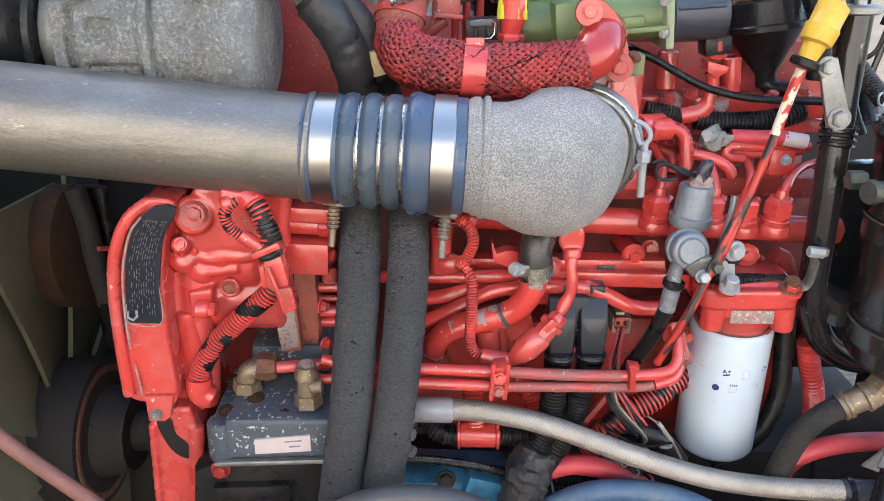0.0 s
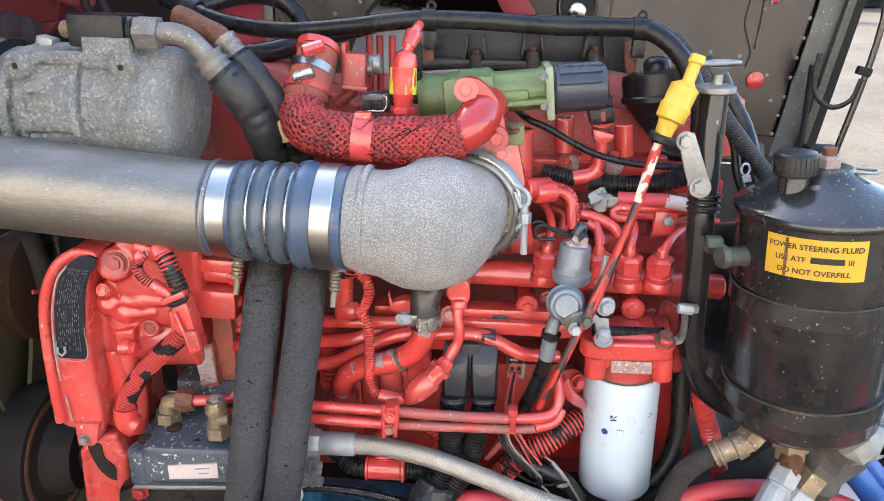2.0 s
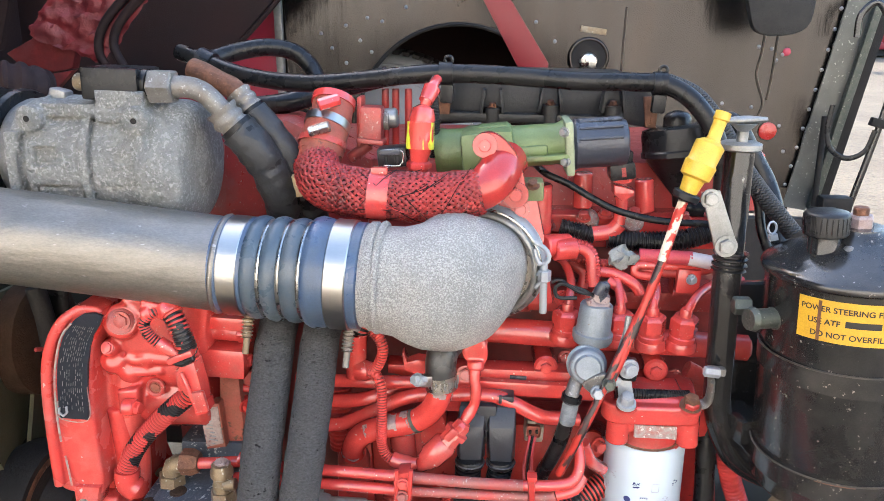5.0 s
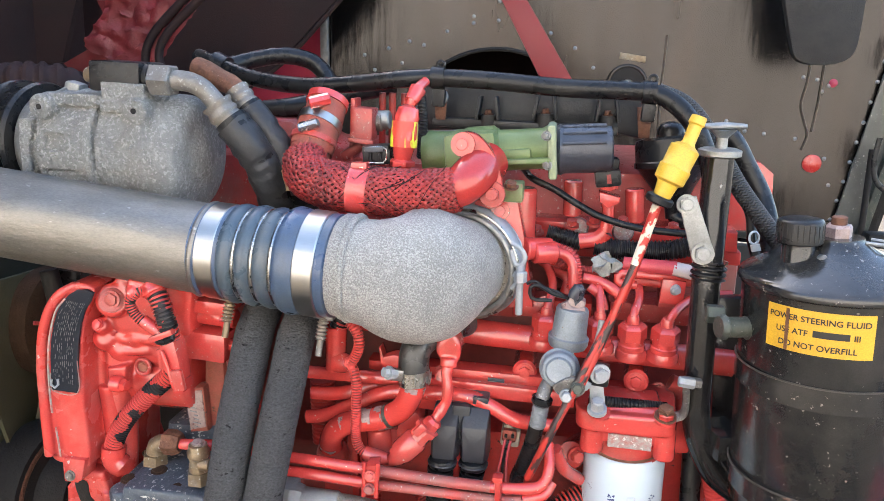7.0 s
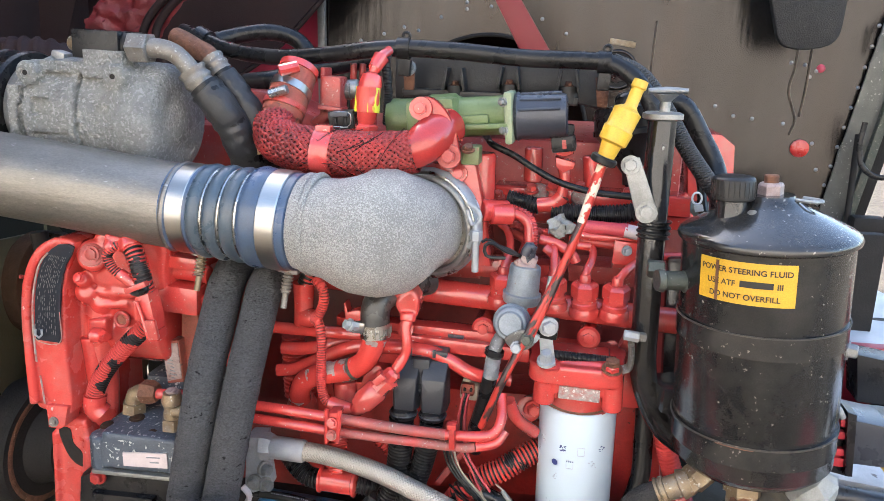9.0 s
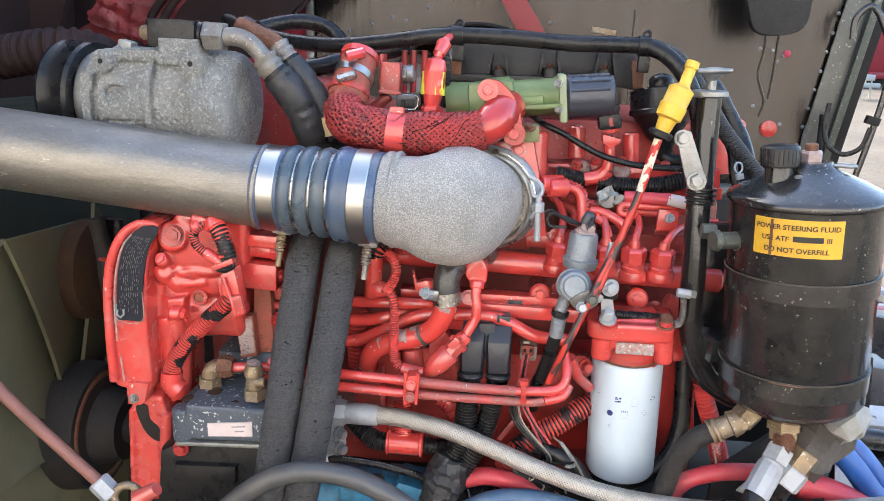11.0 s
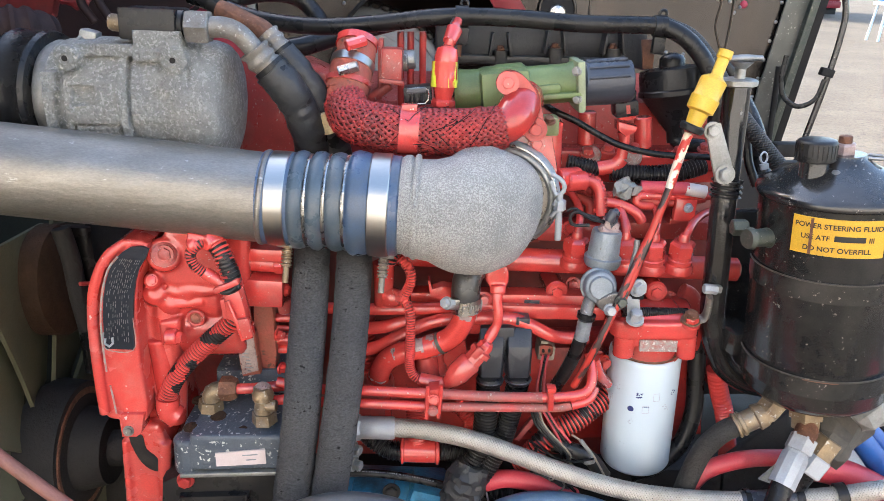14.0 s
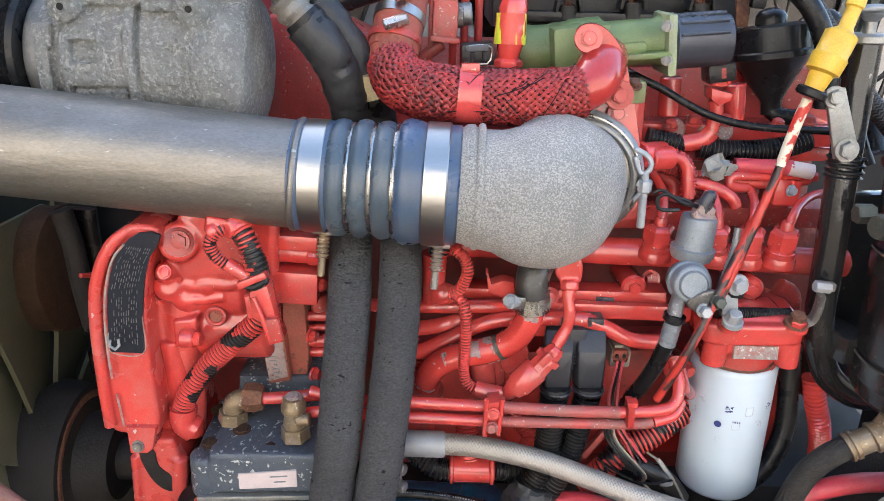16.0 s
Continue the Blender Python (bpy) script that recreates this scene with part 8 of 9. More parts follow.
# ---- front harness on the pump ----
STRIPED = ribbed("overspray_conduit", (0.55, 0.055, 0.045), (0.014, 0.0135, 0.0135), 0.0042, 0.50)
# All-red loom: the darker red paints the shade in its grooves.
RIBBED_RED = ribbed("red_loom_shaded_grooves", (0.55, 0.055, 0.045), (0.16, 0.018, 0.016), 0.0032, 0.66)
STRIPED_FINE = ribbed("overspray_thin_conduit", (0.55, 0.055, 0.045), (0.014, 0.0135, 0.0135), 0.0032, 0.55)
STRIPED_WIDE = ribbed("overspray_wide_conduit", (0.55, 0.055, 0.045), (0.014, 0.0135, 0.0135), 0.0052, 0.53)
har = thing("pump_harness", (-0.171, 0.690, 0.963), "corrugated black harness half sprayed red", "wiring")
part("branch", conduit([(-0.183, 0.680, 1.030), (-0.196, 0.672, 1.028), (-0.206, 0.670, 1.017), (-0.202, 0.670, 1.003), (-0.190, 0.672, 0.991), (-0.181, 0.675, 0.984)], 0.0062, 0.0032, 0.16), STRIPED_FINE, har)
part("sheath", tube([(-0.193, 0.671, 0.995), (-0.182, 0.672, 0.987), (-0.168, 0.674, 0.977)], 0.0072), RED, har)
part("trunk", conduit([(-0.183, 0.680, 1.030), (-0.174, 0.675, 1.019), (-0.166, 0.672, 0.996), (-0.163, 0.675, 0.974)], 0.0112, 0.0042, 0.16), STRIPED, har)
casting("cap", [box(Vector((-0.193, 0.680, 1.030)), (0.034, 0.02, 0.017), (0, 12, 0), 0.003), rod((-0.207, 0.672, 1.024), (-0.198, 0.674, 1.029), 0.0085), rod((-0.187, 0.682, 1.034), (-0.178, 0.676, 1.024), 0.0125)], RED, har, "", 0.0014, 3)
part("tie", box(Vector((-0.168, 0.668, 0.982)), (0.030, 0.016, 0.007), (0, -24, 0), 0.002), RED, har)
part("tie", tube([(-0.178, 0.668, 0.976), (-0.168, 0.664, 0.974), (-0.155, 0.664, 0.981), (-0.157, 0.666, 0.985)], 0.0036, 8), PLASTIC, har)
part("connector", plate([(-0.173, 0.665, 0.969), (-0.155, 0.665, 0.976), (-0.149, 0.665, 0.943), (-0.148, 0.665, 0.918), (-0.159, 0.665, 0.915), (-0.165, 0.665, 0.937), (-0.172, 0.665, 0.941)], 0.024, 0.004), RED, har)
part("connector_ridge", tube([(-0.168, 0.662, 0.965), (-0.161, 0.661, 0.944), (-0.155, 0.661, 0.921)], 0.0025, 8), RED, har)
part("connector_collar", plate([(-0.159, 0.660, 0.927), (-0.146, 0.660, 0.930), (-0.144, 0.660, 0.919), (-0.157, 0.660, 0.915)], 0.026, 0.003), RED, har)
part("connector_wing", plate([(-0.179, 0.668, 0.962), (-0.173, 0.668, 0.965), (-0.171, 0.668, 0.940), (-0.177, 0.668, 0.939)], 0.02, 0.003), RED, har)
part("connector_latch", box(Vector((-0.151, 0.662, 0.932)), (0.014, 0.006, 0.024), (0, -10, 0), 0.002), RED_ROUGH, har)
part("lower_trunk", conduit([(-0.169, 0.690, 0.933), (-0.177, 0.690, 0.923), (-0.201, 0.694, 0.901), (-0.226, 0.698, 0.876), (-0.246, 0.700, 0.852), (-0.261, 0.702, 0.826), (-0.269, 0.704, 0.797)], 0.0115, 0.0042, 0.17), STRIPED, har)
part("elbow_boot", tube([(-0.264, 0.703, 0.818), (-0.265, 0.702, 0.801), (-0.257, 0.704, 0.791)], 0.0145), RED, har)

# ---- wiring on the block side ----
thin = thing("thin_harness", (0.032, 0.740, 0.889), "thin red corrugated sensor loom", "wiring")
part("loom", conduit([(0.020, 0.745, 0.984), (0.030, 0.740, 0.975), (0.033, 0.738, 0.960), (0.026, 0.740, 0.942), (0.018, 0.745, 0.935)], 0.0065, 0.0032, 0.14), RIBBED_RED, thin)
part("loom", conduit([(0.017, 0.745, 0.933), (0.027, 0.735, 0.931), (0.032, 0.730, 0.916), (0.032, 0.728, 0.882), (0.031, 0.730, 0.851), (0.036, 0.728, 0.836), (0.048, 0.725, 0.829)], 0.0062, 0.0032, 0.14), RIBBED_RED, thin)
part("boot", tube([(0.044, 0.725, 0.832), (0.062, 0.722, 0.829), (0.074, 0.720, 0.832)], [0.009, 0.010, 0.006]), RED, thin)
part("tee", lathe((-0.001, 0.760, 0.974), (-0.002, 0.760, 0.919), [(0, 0.014), (0.3, 0.013), (0.6, 0.0125), (1, 0.0125)], 20), RED, thin)
part("tee_arm", lathe((0.000, 0.755, 0.930), (0.022, 0.750, 0.932), [(0, 0.012), (0.5, 0.0125), (1, 0.009)], 16), RED, thin)
part("upper_loom", conduit([(0.002, 0.760, 0.972), (0.007, 0.760, 0.984), (0.016, 0.770, 0.994)], 0.011, 0.0042, 0.14), STRIPED, thin)
knock = thing("rail_sensor_lead", (0.135, 0.730, 0.962), "red taped sensor lead with plug", "wiring")
casting("plug", [
    plate(rounded([(0.122, 0.735, 0.963), (0.129, 0.735, 0.976), (0.141, 0.735, 0.984), (0.150, 0.735, 0.974), (0.151, 0.735, 0.958), (0.145, 0.735, 0.947), (0.131, 0.735, 0.950)]), 0.03, 0.004),
    tube([(0.131, 0.740, 0.974), (0.127, 0.755, 0.984), (0.136, 0.775, 0.990)], 0.011),
    rod((0.138, 0.738, 0.954), (0.138, 0.734, 0.944), 0.010),
], RED, knock, "", 0.0014, 3)
part("lead", tube([(0.138, 0.734, 0.949), (0.137, 0.730, 0.936), (0.139, 0.728, 0.922), (0.138, 0.728, 0.907), (0.132, 0.726, 0.895), (0.126, 0.722, 0.885)], [0.0064, 0.0058, 0.0066, 0.006, 0.0066, 0.006], 14, 0.003, 0.28), RED, knock)
part("connector", lathe((0.128, 0.718, 0.887), (0.104, 0.716, 0.858), [(0, 0.007), (0.1, 0.010), (0.3, 0.0105), (0.34, 0.0145), (0.5, 0.0145), (0.54, 0.0115), (1, 0.0125)], 8), RED, knock, "red sprayed plug", 25)
part("connector_shell", lathe((0.108, 0.717, 0.863), (0.084, 0.715, 0.838), [(0, 0.0125), (0.1, 0.0150), (0.75, 0.0150), (0.85, 0.013), (1, 0.012)], 20), RED, knock)
part("connector_latch", box(Vector((0.113, 0.700, 0.882)), (0.016, 0.006, 0.009), (0, -48, 0), 0.002), RED, knock)
part("boot", tube([(0.091, 0.722, 0.842), (0.079, 0.722, 0.829), (0.073, 0.725, 0.826)], [0.012, 0.009, 0.006]), RED, knock)
oilcover = thing("side_fitting", (0.084, 0.770, 0.830), "red cast fitting on the block side", "fitting")
part("dome", plate(rounded([(0.072, 0.760, 0.842), (0.080, 0.760, 0.867), (0.098, 0.760, 0.872), (0.104, 0.760, 0.851), (0.091, 0.760, 0.836), (0.079, 0.760, 0.830)]), 0.05, 0.006), RED, oilcover)
part("pipe", rod((0.050, 0.765, 0.846), (0.054, 0.760, 0.811), 0.0155), RED, oilcover)
part("nut", rod((0.069, 0.770, 0.846), (0.070, 0.770, 0.814), 0.008), RED_ROUGH, oilcover)
duo = thing("double_connector", (0.157, 0.740, 0.828), "black double plug with ribbed conduits below", "connector")
for x0, x1 in ((0.117, 0.1508), (0.1522, 0.186)):
    xm = (x0 + x1) / 2
    bm = bmesh.new()
    for p in ((x0 + 0.006, 0.775, 0.893), (x1 - 0.002, 0.775, 0.893), (x0 + 0.003, 0.757, 0.887), (x1 - 0.001, 0.757, 0.887), (x0, 0.752, 0.872), (x1, 0.752, 0.872), (xm - 0.005, 0.738, 0.852), (xm + 0.005, 0.738, 0.852), (xm - 0.012, 0.738, 0.826), (xm + 0.012, 0.738, 0.826), (x0 + 0.002, 0.741, 0.868), (x1 - 0.002, 0.741, 0.868), (x0, 0.750, 0.826), (x1, 0.750, 0.826), (x0, 0.775, 0.826), (x1, 0.775, 0.826)):
        bm.verts.new(p)
    bmesh.ops.convex_hull(bm, input=bm.verts[:])
    bmesh.ops.dissolve_limit(bm, angle_limit=radians(2), verts=bm.verts[:], edges=bm.edges[:])
    bmesh.ops.bevel(bm, geom=bm.edges[:], offset=0.0008, segments=1, affect="EDGES", clamp_overlap=True)
    part("hood", bm, HOOD_PLASTIC, duo, "", 15)
part("bridge", box(Vector((0.152, 0.765, 0.866)), (0.022, 0.03, 0.050), (0, 0, 0), 0.003), HOOD_PLASTIC, duo)
part("lid", box(Vector((0.157, 0.772, 0.896)), (0.052, 0.030, 0.010), (0, 2, 0), 0.003), HOOD_PLASTIC, duo)
for x in (0.1375, 0.167):
    part("lid_rib", box(Vector((x, 0.757, 0.897)), (0.004, 0.004, 0.010), (0, 2, 0), 0.001), HOOD_PLASTIC, duo)
part("key_slot", ring((0.1515, 0.749, 0.855), (0, 1, 0), 0.0045, 0.0014, 20, 8), PLASTIC, duo)
for p, q in (((0.133, 0.742, 0.827), (0.133, 0.742, 0.817)), ((0.169, 0.745, 0.826), (0.169, 0.745, 0.817))):
    part("collar", lathe(p, q, [(0, 0.0155), (0.2, 0.0168), (0.8, 0.0168), (1, 0.0155)], 24), PLASTIC, duo)
    part("lock_ring", ring(mix(p, q, 0.4), Vector(p) - Vector(q), 0.0166, 0.0012, 28, 6), GREY_PLASTIC, duo)
part("tape", crumple(tube([(0.114, 0.735, 0.702), (0.108, 0.731, 0.685), (0.102, 0.728, 0.666), (0.096, 0.725, 0.642), (0.089, 0.725, 0.604), (0.084, 0.725, 0.563)], [0.021, 0.027, 0.0275, 0.0255, 0.023, 0.022], 26, 0.0045), 0.0050, 95.0), TAPE_BLACK, duo, "wrinkled black tape", 16)
part("conduit", conduit([(0.131, 0.740, 0.816), (0.130, 0.742, 0.778), (0.125, 0.740, 0.729), (0.112, 0.735, 0.698), (0.102, 0.730, 0.675)], 0.0155, 0.0045, 0.12, 18), PLASTIC, duo)
part("conduit", conduit([(0.169, 0.744, 0.815), (0.161, 0.746, 0.769), (0.150, 0.742, 0.729), (0.134, 0.737, 0.697), (0.116, 0.732, 0.673)], 0.0145, 0.0045, 0.12, 18), PLASTIC, duo)
small = thing("two_pin_connector", (0.207, 0.775, 0.846), "small grey plug with pink and black wires", "connector")
part("shell", box(Vector((0.209, 0.790, 0.842)), (0.023, 0.03, 0.022), (0, 3, 0), 0.004), BEIGE, small)
part("recess_inlay", box(Vector((0.208, 0.775, 0.847)), (0.017, 0.002, 0.015), (0, 3, 0), 0.004), RUST_RED, small)
for dx in (-0.004, 0.004):
    part("terminal", box(Vector((0.208, 0.773, 0.847)) + Vector((dx, 0, 0)), (0.0035, 0.004, 0.004), (0, 3, 0), 0.001), DARK, small)
part("latch", box(Vector((0.206, 0.785, 0.858)), (0.010, 0.02, 0.004), (0, 3, 0), 0.001), BEIGE, small)
for dx, m_ in ((-4, PINK), (0, RUBBER), (4, PINK)):
    o = Vector((dx * 0.0008, 0, 0))
    part("wire", tube([Vector((0.207, 0.768, 0.844)) + o, Vector((0.204, 0.765, 0.826)) + o, Vector((0.202, 0.765, 0.797)) + o * 1.5, Vector((0.207, 0.760, 0.771)) + o, Vector((0.223, 0.755, 0.744)) + o, Vector((0.238, 0.750, 0.722)) + o * 2], 0.0017, 6), m_, small)

# ---- lower looms and hoses ----
solo("sprayed_conduit", conduit([(0.301, 0.800, 0.763), (0.279, 0.790, 0.752), (0.254, 0.780, 0.737), (0.226, 0.775, 0.722), (0.203, 0.770, 0.701), (0.182, 0.780, 0.664)], 0.0155, 0.0052, 0.16), STRIPED_WIDE, "ribbed black conduit striped with red overspray", "conduit")
tee = thing("conduit_tee", (0.043, 0.755, 0.707), "red tee joining ribbed conduits", "conduit")
part("tee", rod((0.018, 0.755, 0.706), (0.069, 0.755, 0.705), 0.0155, 20), RED, tee)
part("collar", rod((0.017, 0.755, 0.706), (0.023, 0.755, 0.706), 0.018, 20), RED, tee)
part("collar", rod((0.063, 0.755, 0.705), (0.070, 0.755, 0.705), 0.018, 20), RED, tee)
part("riser", conduit([(0.041, 0.757, 0.708), (0.039, 0.765, 0.731), (0.037, 0.775, 0.760)], 0.0135, 0.0045, 0.12), RED, tee)
part("conduit", conduit([(0.018, 0.755, 0.705), (0.000, 0.757, 0.707), (-0.018, 0.765, 0.716), (-0.037, 0.780, 0.724)], 0.0135, 0.0045, 0.14), PLASTIC, tee)
part("conduit", conduit([(0.069, 0.755, 0.705), (0.093, 0.760, 0.700), (0.113, 0.770, 0.699)], 0.0125, 0.0045, 0.14), PLASTIC, tee)
solo("sprayed_conduit", conduit([(0.090, 0.790, 0.762), (0.106, 0.785, 0.752), (0.118, 0.785, 0.732), (0.115, 0.790, 0.709)], 0.015, 0.0048, 0.12), RED, "red sprayed ribbed conduit behind the twin lines", "conduit")
solo("coolant_hose", tube([(0.130, 0.745, 0.662), (0.159, 0.745, 0.669), (0.194, 0.745, 0.663), (0.227, 0.750, 0.647), (0.256, 0.755, 0.631)], 0.0125), PINK, "faded red rubber coolant hose", "hose")
solo("coolant_hose", tube([(0.068, 0.730, 0.559), (0.106, 0.720, 0.608), (0.143, 0.715, 0.638), (0.180, 0.710, 0.657), (0.224, 0.705, 0.663), (0.263, 0.695, 0.663), (0.295, 0.675, 0.662), (0.324, 0.645, 0.659), (0.347, 0.620, 0.643), (0.361, 0.600, 0.607)], 0.0135), material("faded_blue_hose", (0.050, 0.115, 0.215), 0.5, second=(0.070, 0.120, 0.190), scale=25, dust=(0.13, 0.165, 0.20), bump=0.2), "faded blue coolant hose", "hose")
solo("large_hose", tube([(-0.219, 0.600, 0.587), (-0.184, 0.590, 0.652), (-0.153, 0.585, 0.694), (-0.118, 0.580, 0.728), (-0.081, 0.578, 0.752), (-0.039, 0.577, 0.762), (0.005, 0.578, 0.757), (0.043, 0.580, 0.740), (0.082, 0.585, 0.710), (0.115, 0.590, 0.673), (0.151, 0.600, 0.611)], 0.0122, 24), material("grey_black_rubber", (0.05, 0.05, 0.052), 0.4, second=(0.07, 0.07, 0.068), scale=18, dust=(0.10, 0.095, 0.085), speck=(0.12, 0.115, 0.105), speck_scale=160, speck_at=0.72, bump=0.1), "thick smooth grey-black rubber hose", "hose")
solo("ribbed_hose", conduit([(0.138, 0.765, 0.629), (0.178, 0.765, 0.631), (0.218, 0.765, 0.621)], 0.011, 0.0045, 0.14), PLASTIC, "black ribbed conduit at the sump", "hose")
solo("steel_rod", tube([(-0.435, 0.560, 0.887), (-0.389, 0.560, 0.834), (-0.340, 0.560, 0.784), (-0.286, 0.560, 0.731)], 0.007), material("faded_red_rod", (0.23, 0.09, 0.07), 0.6, second=(0.16, 0.07, 0.05), scale=40, bump=0.3), "faded red steel stay rod", "rod")
joint = thing("rod_joint", (-0.277, 0.560, 0.729), "grey rod end joint with a red tip", "joint")
part("nut", rod((-0.295, 0.560, 0.740), (-0.278, 0.560, 0.721), 0.013, 6), ZINC, joint)
part("eye", ring((-0.260, 0.560, 0.721), (0.3, -1, 0.2), 0.014, 0.005), BRASS, joint)
part("tip", lathe((-0.246, 0.560, 0.719), (-0.222, 0.560, 0.735), [(0, 0.012), (1, 0.008)], 12), RED, joint)
steer = thing("steering_pump", (-0.008, 0.800, 0.583), "greasy bright blue painted pump body", "pump")
part("body", rod((-0.091, 0.800, 0.592), (0.083, 0.800, 0.584), 0.05, 28), BLUE_PAINT, steer)
part("face", box(Vector((-0.022, 0.775, 0.616)), (0.06, 0.06, 0.05), (0, 0, 0), 0.008), BLUE_PAINT, steer)
part("bolt", hexhead((0.005, 0.745, 0.647), (0, -1, 0.3), 0.009, 0.008), DARK, steer)
part("cover", box(Vector((0.059, 0.775, 0.612)), (0.07, 0.06, 0.06), (0, 15, 0), 0.01), BLUE_PAINT, steer)
solo("printed_hose", tube([(-0.067, 0.735, 0.685), (-0.025, 0.735, 0.685), (0.021, 0.735, 0.679), (0.067, 0.740, 0.664), (0.094, 0.750, 0.645)], 0.0055), RUBBER, "thin black hose printed with small white marks", "hose")
marks = bpy.data.objects["printed_hose"]
rng = random.Random(3)
for k in range(34):
    q = Vector((-0.039, 0.729, 0.690)).lerp(Vector((0.063, 0.734, 0.670)), (k + rng.uniform(0, 0.5)) / 34) + Vector((0, 0.0, 0.0022 + 0.004 * math.sin(math.pi * k / 34)))
    part("print_bar", box(q, (rng.uniform(0.0008, 0.0016), 0.0008, 0.0011), (0, 8, 0), 0), ZINC, marks)
solo("drain_hose", tube([(0.431, 0.840, 0.832), (0.432, 0.830, 0.775), (0.431, 0.820, 0.726), (0.416, 0.810, 0.682), (0.383, 0.800, 0.653), (0.344, 0.800, 0.636)], 0.0123, 20), RUBBER, "black rubber hose curving under the filter", "hose")
solo("sprayed_conduit", conduit([(0.454, 0.820, 0.797), (0.463, 0.820, 0.762), (0.477, 0.825, 0.725), (0.498, 0.850, 0.670), (0.529, 0.900, 0.587)], 0.0135, 0.0055, 0.14), RED, "red ribbed conduit beside the reservoir", "conduit")
solo("fuel_line", tube([(0.262, 0.740, 0.854), (0.273, 0.750, 0.826), (0.293, 0.780, 0.796)], 0.008), RED, "short red fuel line by the filter", "pipe")
solo("elbow_pipe", tube([(0.393, 0.820, 0.914), (0.407, 0.820, 0.906), (0.411, 0.820, 0.890), (0.410, 0.820, 0.873)], 0.0105), RED_ROUGH, "red bent pipe behind the filter head", "pipe")
for a in ([(0.249, 0.770, 0.722), (0.267, 0.760, 0.712), (0.283, 0.755, 0.689), (0.298, 0.760, 0.660)], [(0.223, 0.760, 0.741), (0.240, 0.755, 0.697), (0.260, 0.750, 0.674), (0.270, 0.750, 0.648)], [(0.190, 0.760, 0.719), (0.224, 0.750, 0.700), (0.251, 0.750, 0.692), (0.279, 0.755, 0.694)]):
    solo("loose_wire", tube(a, 0.0015, 8), BEIGE if a[0][0] > 0.2 else RUBBER, "loose thin wire below the filter", "wire", "loose wires")

# ---- top wiring behind the turbo ----
mid_loom = thing("injector_harness", (0.327, 0.870, 1.069), "black ribbed injector harness with red connectors", "wiring")
part("conduit", conduit([(0.237, 0.870, 1.076), (0.264, 0.868, 1.071), (0.279, 0.866, 1.067)], 0.0105, 0.0042, 0.14), PLASTIC, mid_loom)
part("conduit", conduit([(0.295, 0.865, 1.065), (0.325, 0.863, 1.062), (0.360, 0.862, 1.063), (0.390, 0.862, 1.067), (0.418, 0.865, 1.075)], 0.0125, 0.0045, 0.14), PLASTIC, mid_loom)
part("joint", tube([(0.277, 0.865, 1.069), (0.298, 0.863, 1.074), (0.307, 0.862, 1.084)], 0.010), RED, mid_loom)
part("lead", tube([(0.306, 0.862, 1.084), (0.308, 0.862, 1.109), (0.305, 0.862, 1.120)], 0.0075), RED, mid_loom)
part("plug", plate(rounded([(0.291, 0.850, 1.160), (0.314, 0.850, 1.160), (0.317, 0.850, 1.138), (0.296, 0.850, 1.136)], 2), 0.026, 0.003), RED, mid_loom, "red sprayed plug")
for x in (0.2985, 0.3115):
    part("plug_rail", box(Vector((x, 0.849, 1.148)), (0.003, 0.005, 0.020), (0, -9, 0), 0.001), RED, mid_loom)
part("plug_latch", box(Vector((0.305, 0.848, 1.150)), (0.008, 0.006, 0.014), (0, -9, 0), 0.0015), RED_ROUGH, mid_loom)
part("plug_collar", plate([(0.295, 0.848, 1.134), (0.320, 0.848, 1.128), (0.319, 0.848, 1.121), (0.306, 0.848, 1.114), (0.296, 0.848, 1.122)], 0.028, 0.003), RED, mid_loom)
part("plug_boot", box(Vector((0.303, 0.864, 1.166)), (0.026, 0.024, 0.016), (0, 4, 0), 0.004), PLASTIC, mid_loom)
for p in ((0.274, 0.893, 1.080), (0.330, 0.893, 1.078)):
    part("core_plug", lathe(p, Vector(p) + Vector((0.001, 0.03, -0.006)), [(0, 0.006), (0.03, 0.0115), (0.15, 0.0135), (1, 0.014)], 24), SCRAPED, mid_loom, "cap worn to grey metal")
part("sheath", tube([(0.329, 0.840, 1.051), (0.365, 0.835, 1.051), (0.389, 0.832, 1.051)], 0.0085), PINK, mid_loom)
part("sleeve", tube([(0.385, 0.832, 1.051), (0.411, 0.830, 1.047)], 0.0085, 10), LABEL_WHITE, mid_loom, "white wire sleeve")
part("sealant", crumple(tube([(0.293, 0.835, 1.050), (0.308, 0.832, 1.050), (0.325, 0.832, 1.048)], [0.009, 0.013, 0.006], 14, 0.003), 0.007, 120.0), SEALANT, mid_loom, "grey sealant blob")
part("loom", conduit([(0.244, 0.830, 1.067), (0.265, 0.825, 1.060), (0.272, 0.820, 1.046), (0.273, 0.815, 1.023)], 0.0095, 0.0034, 0.12), RED, mid_loom)
part("loom", conduit([(0.245, 0.840, 1.048), (0.276, 0.840, 1.041), (0.314, 0.840, 1.038)], 0.0055, 0.003, 0.12), RED_DULL, mid_loom)
part("lead", tube([(0.284, 0.830, 1.033), (0.304, 0.825, 1.030), (0.323, 0.820, 1.020), (0.329, 0.820, 1.010)], 0.0068), RED, mid_loom)
part("lead", tube([(0.325, 0.840, 1.035), (0.345, 0.840, 1.032), (0.384, 0.840, 1.030), (0.414, 0.840, 1.036)], 0.006), RED_DULL, mid_loom)
part("sealant_drip", tube([(0.307, 0.830, 1.048), (0.305, 0.828, 1.037), (0.303, 0.828, 1.030)], [0.004, 0.003, 0.0015], 8), SEALANT, mid_loom)
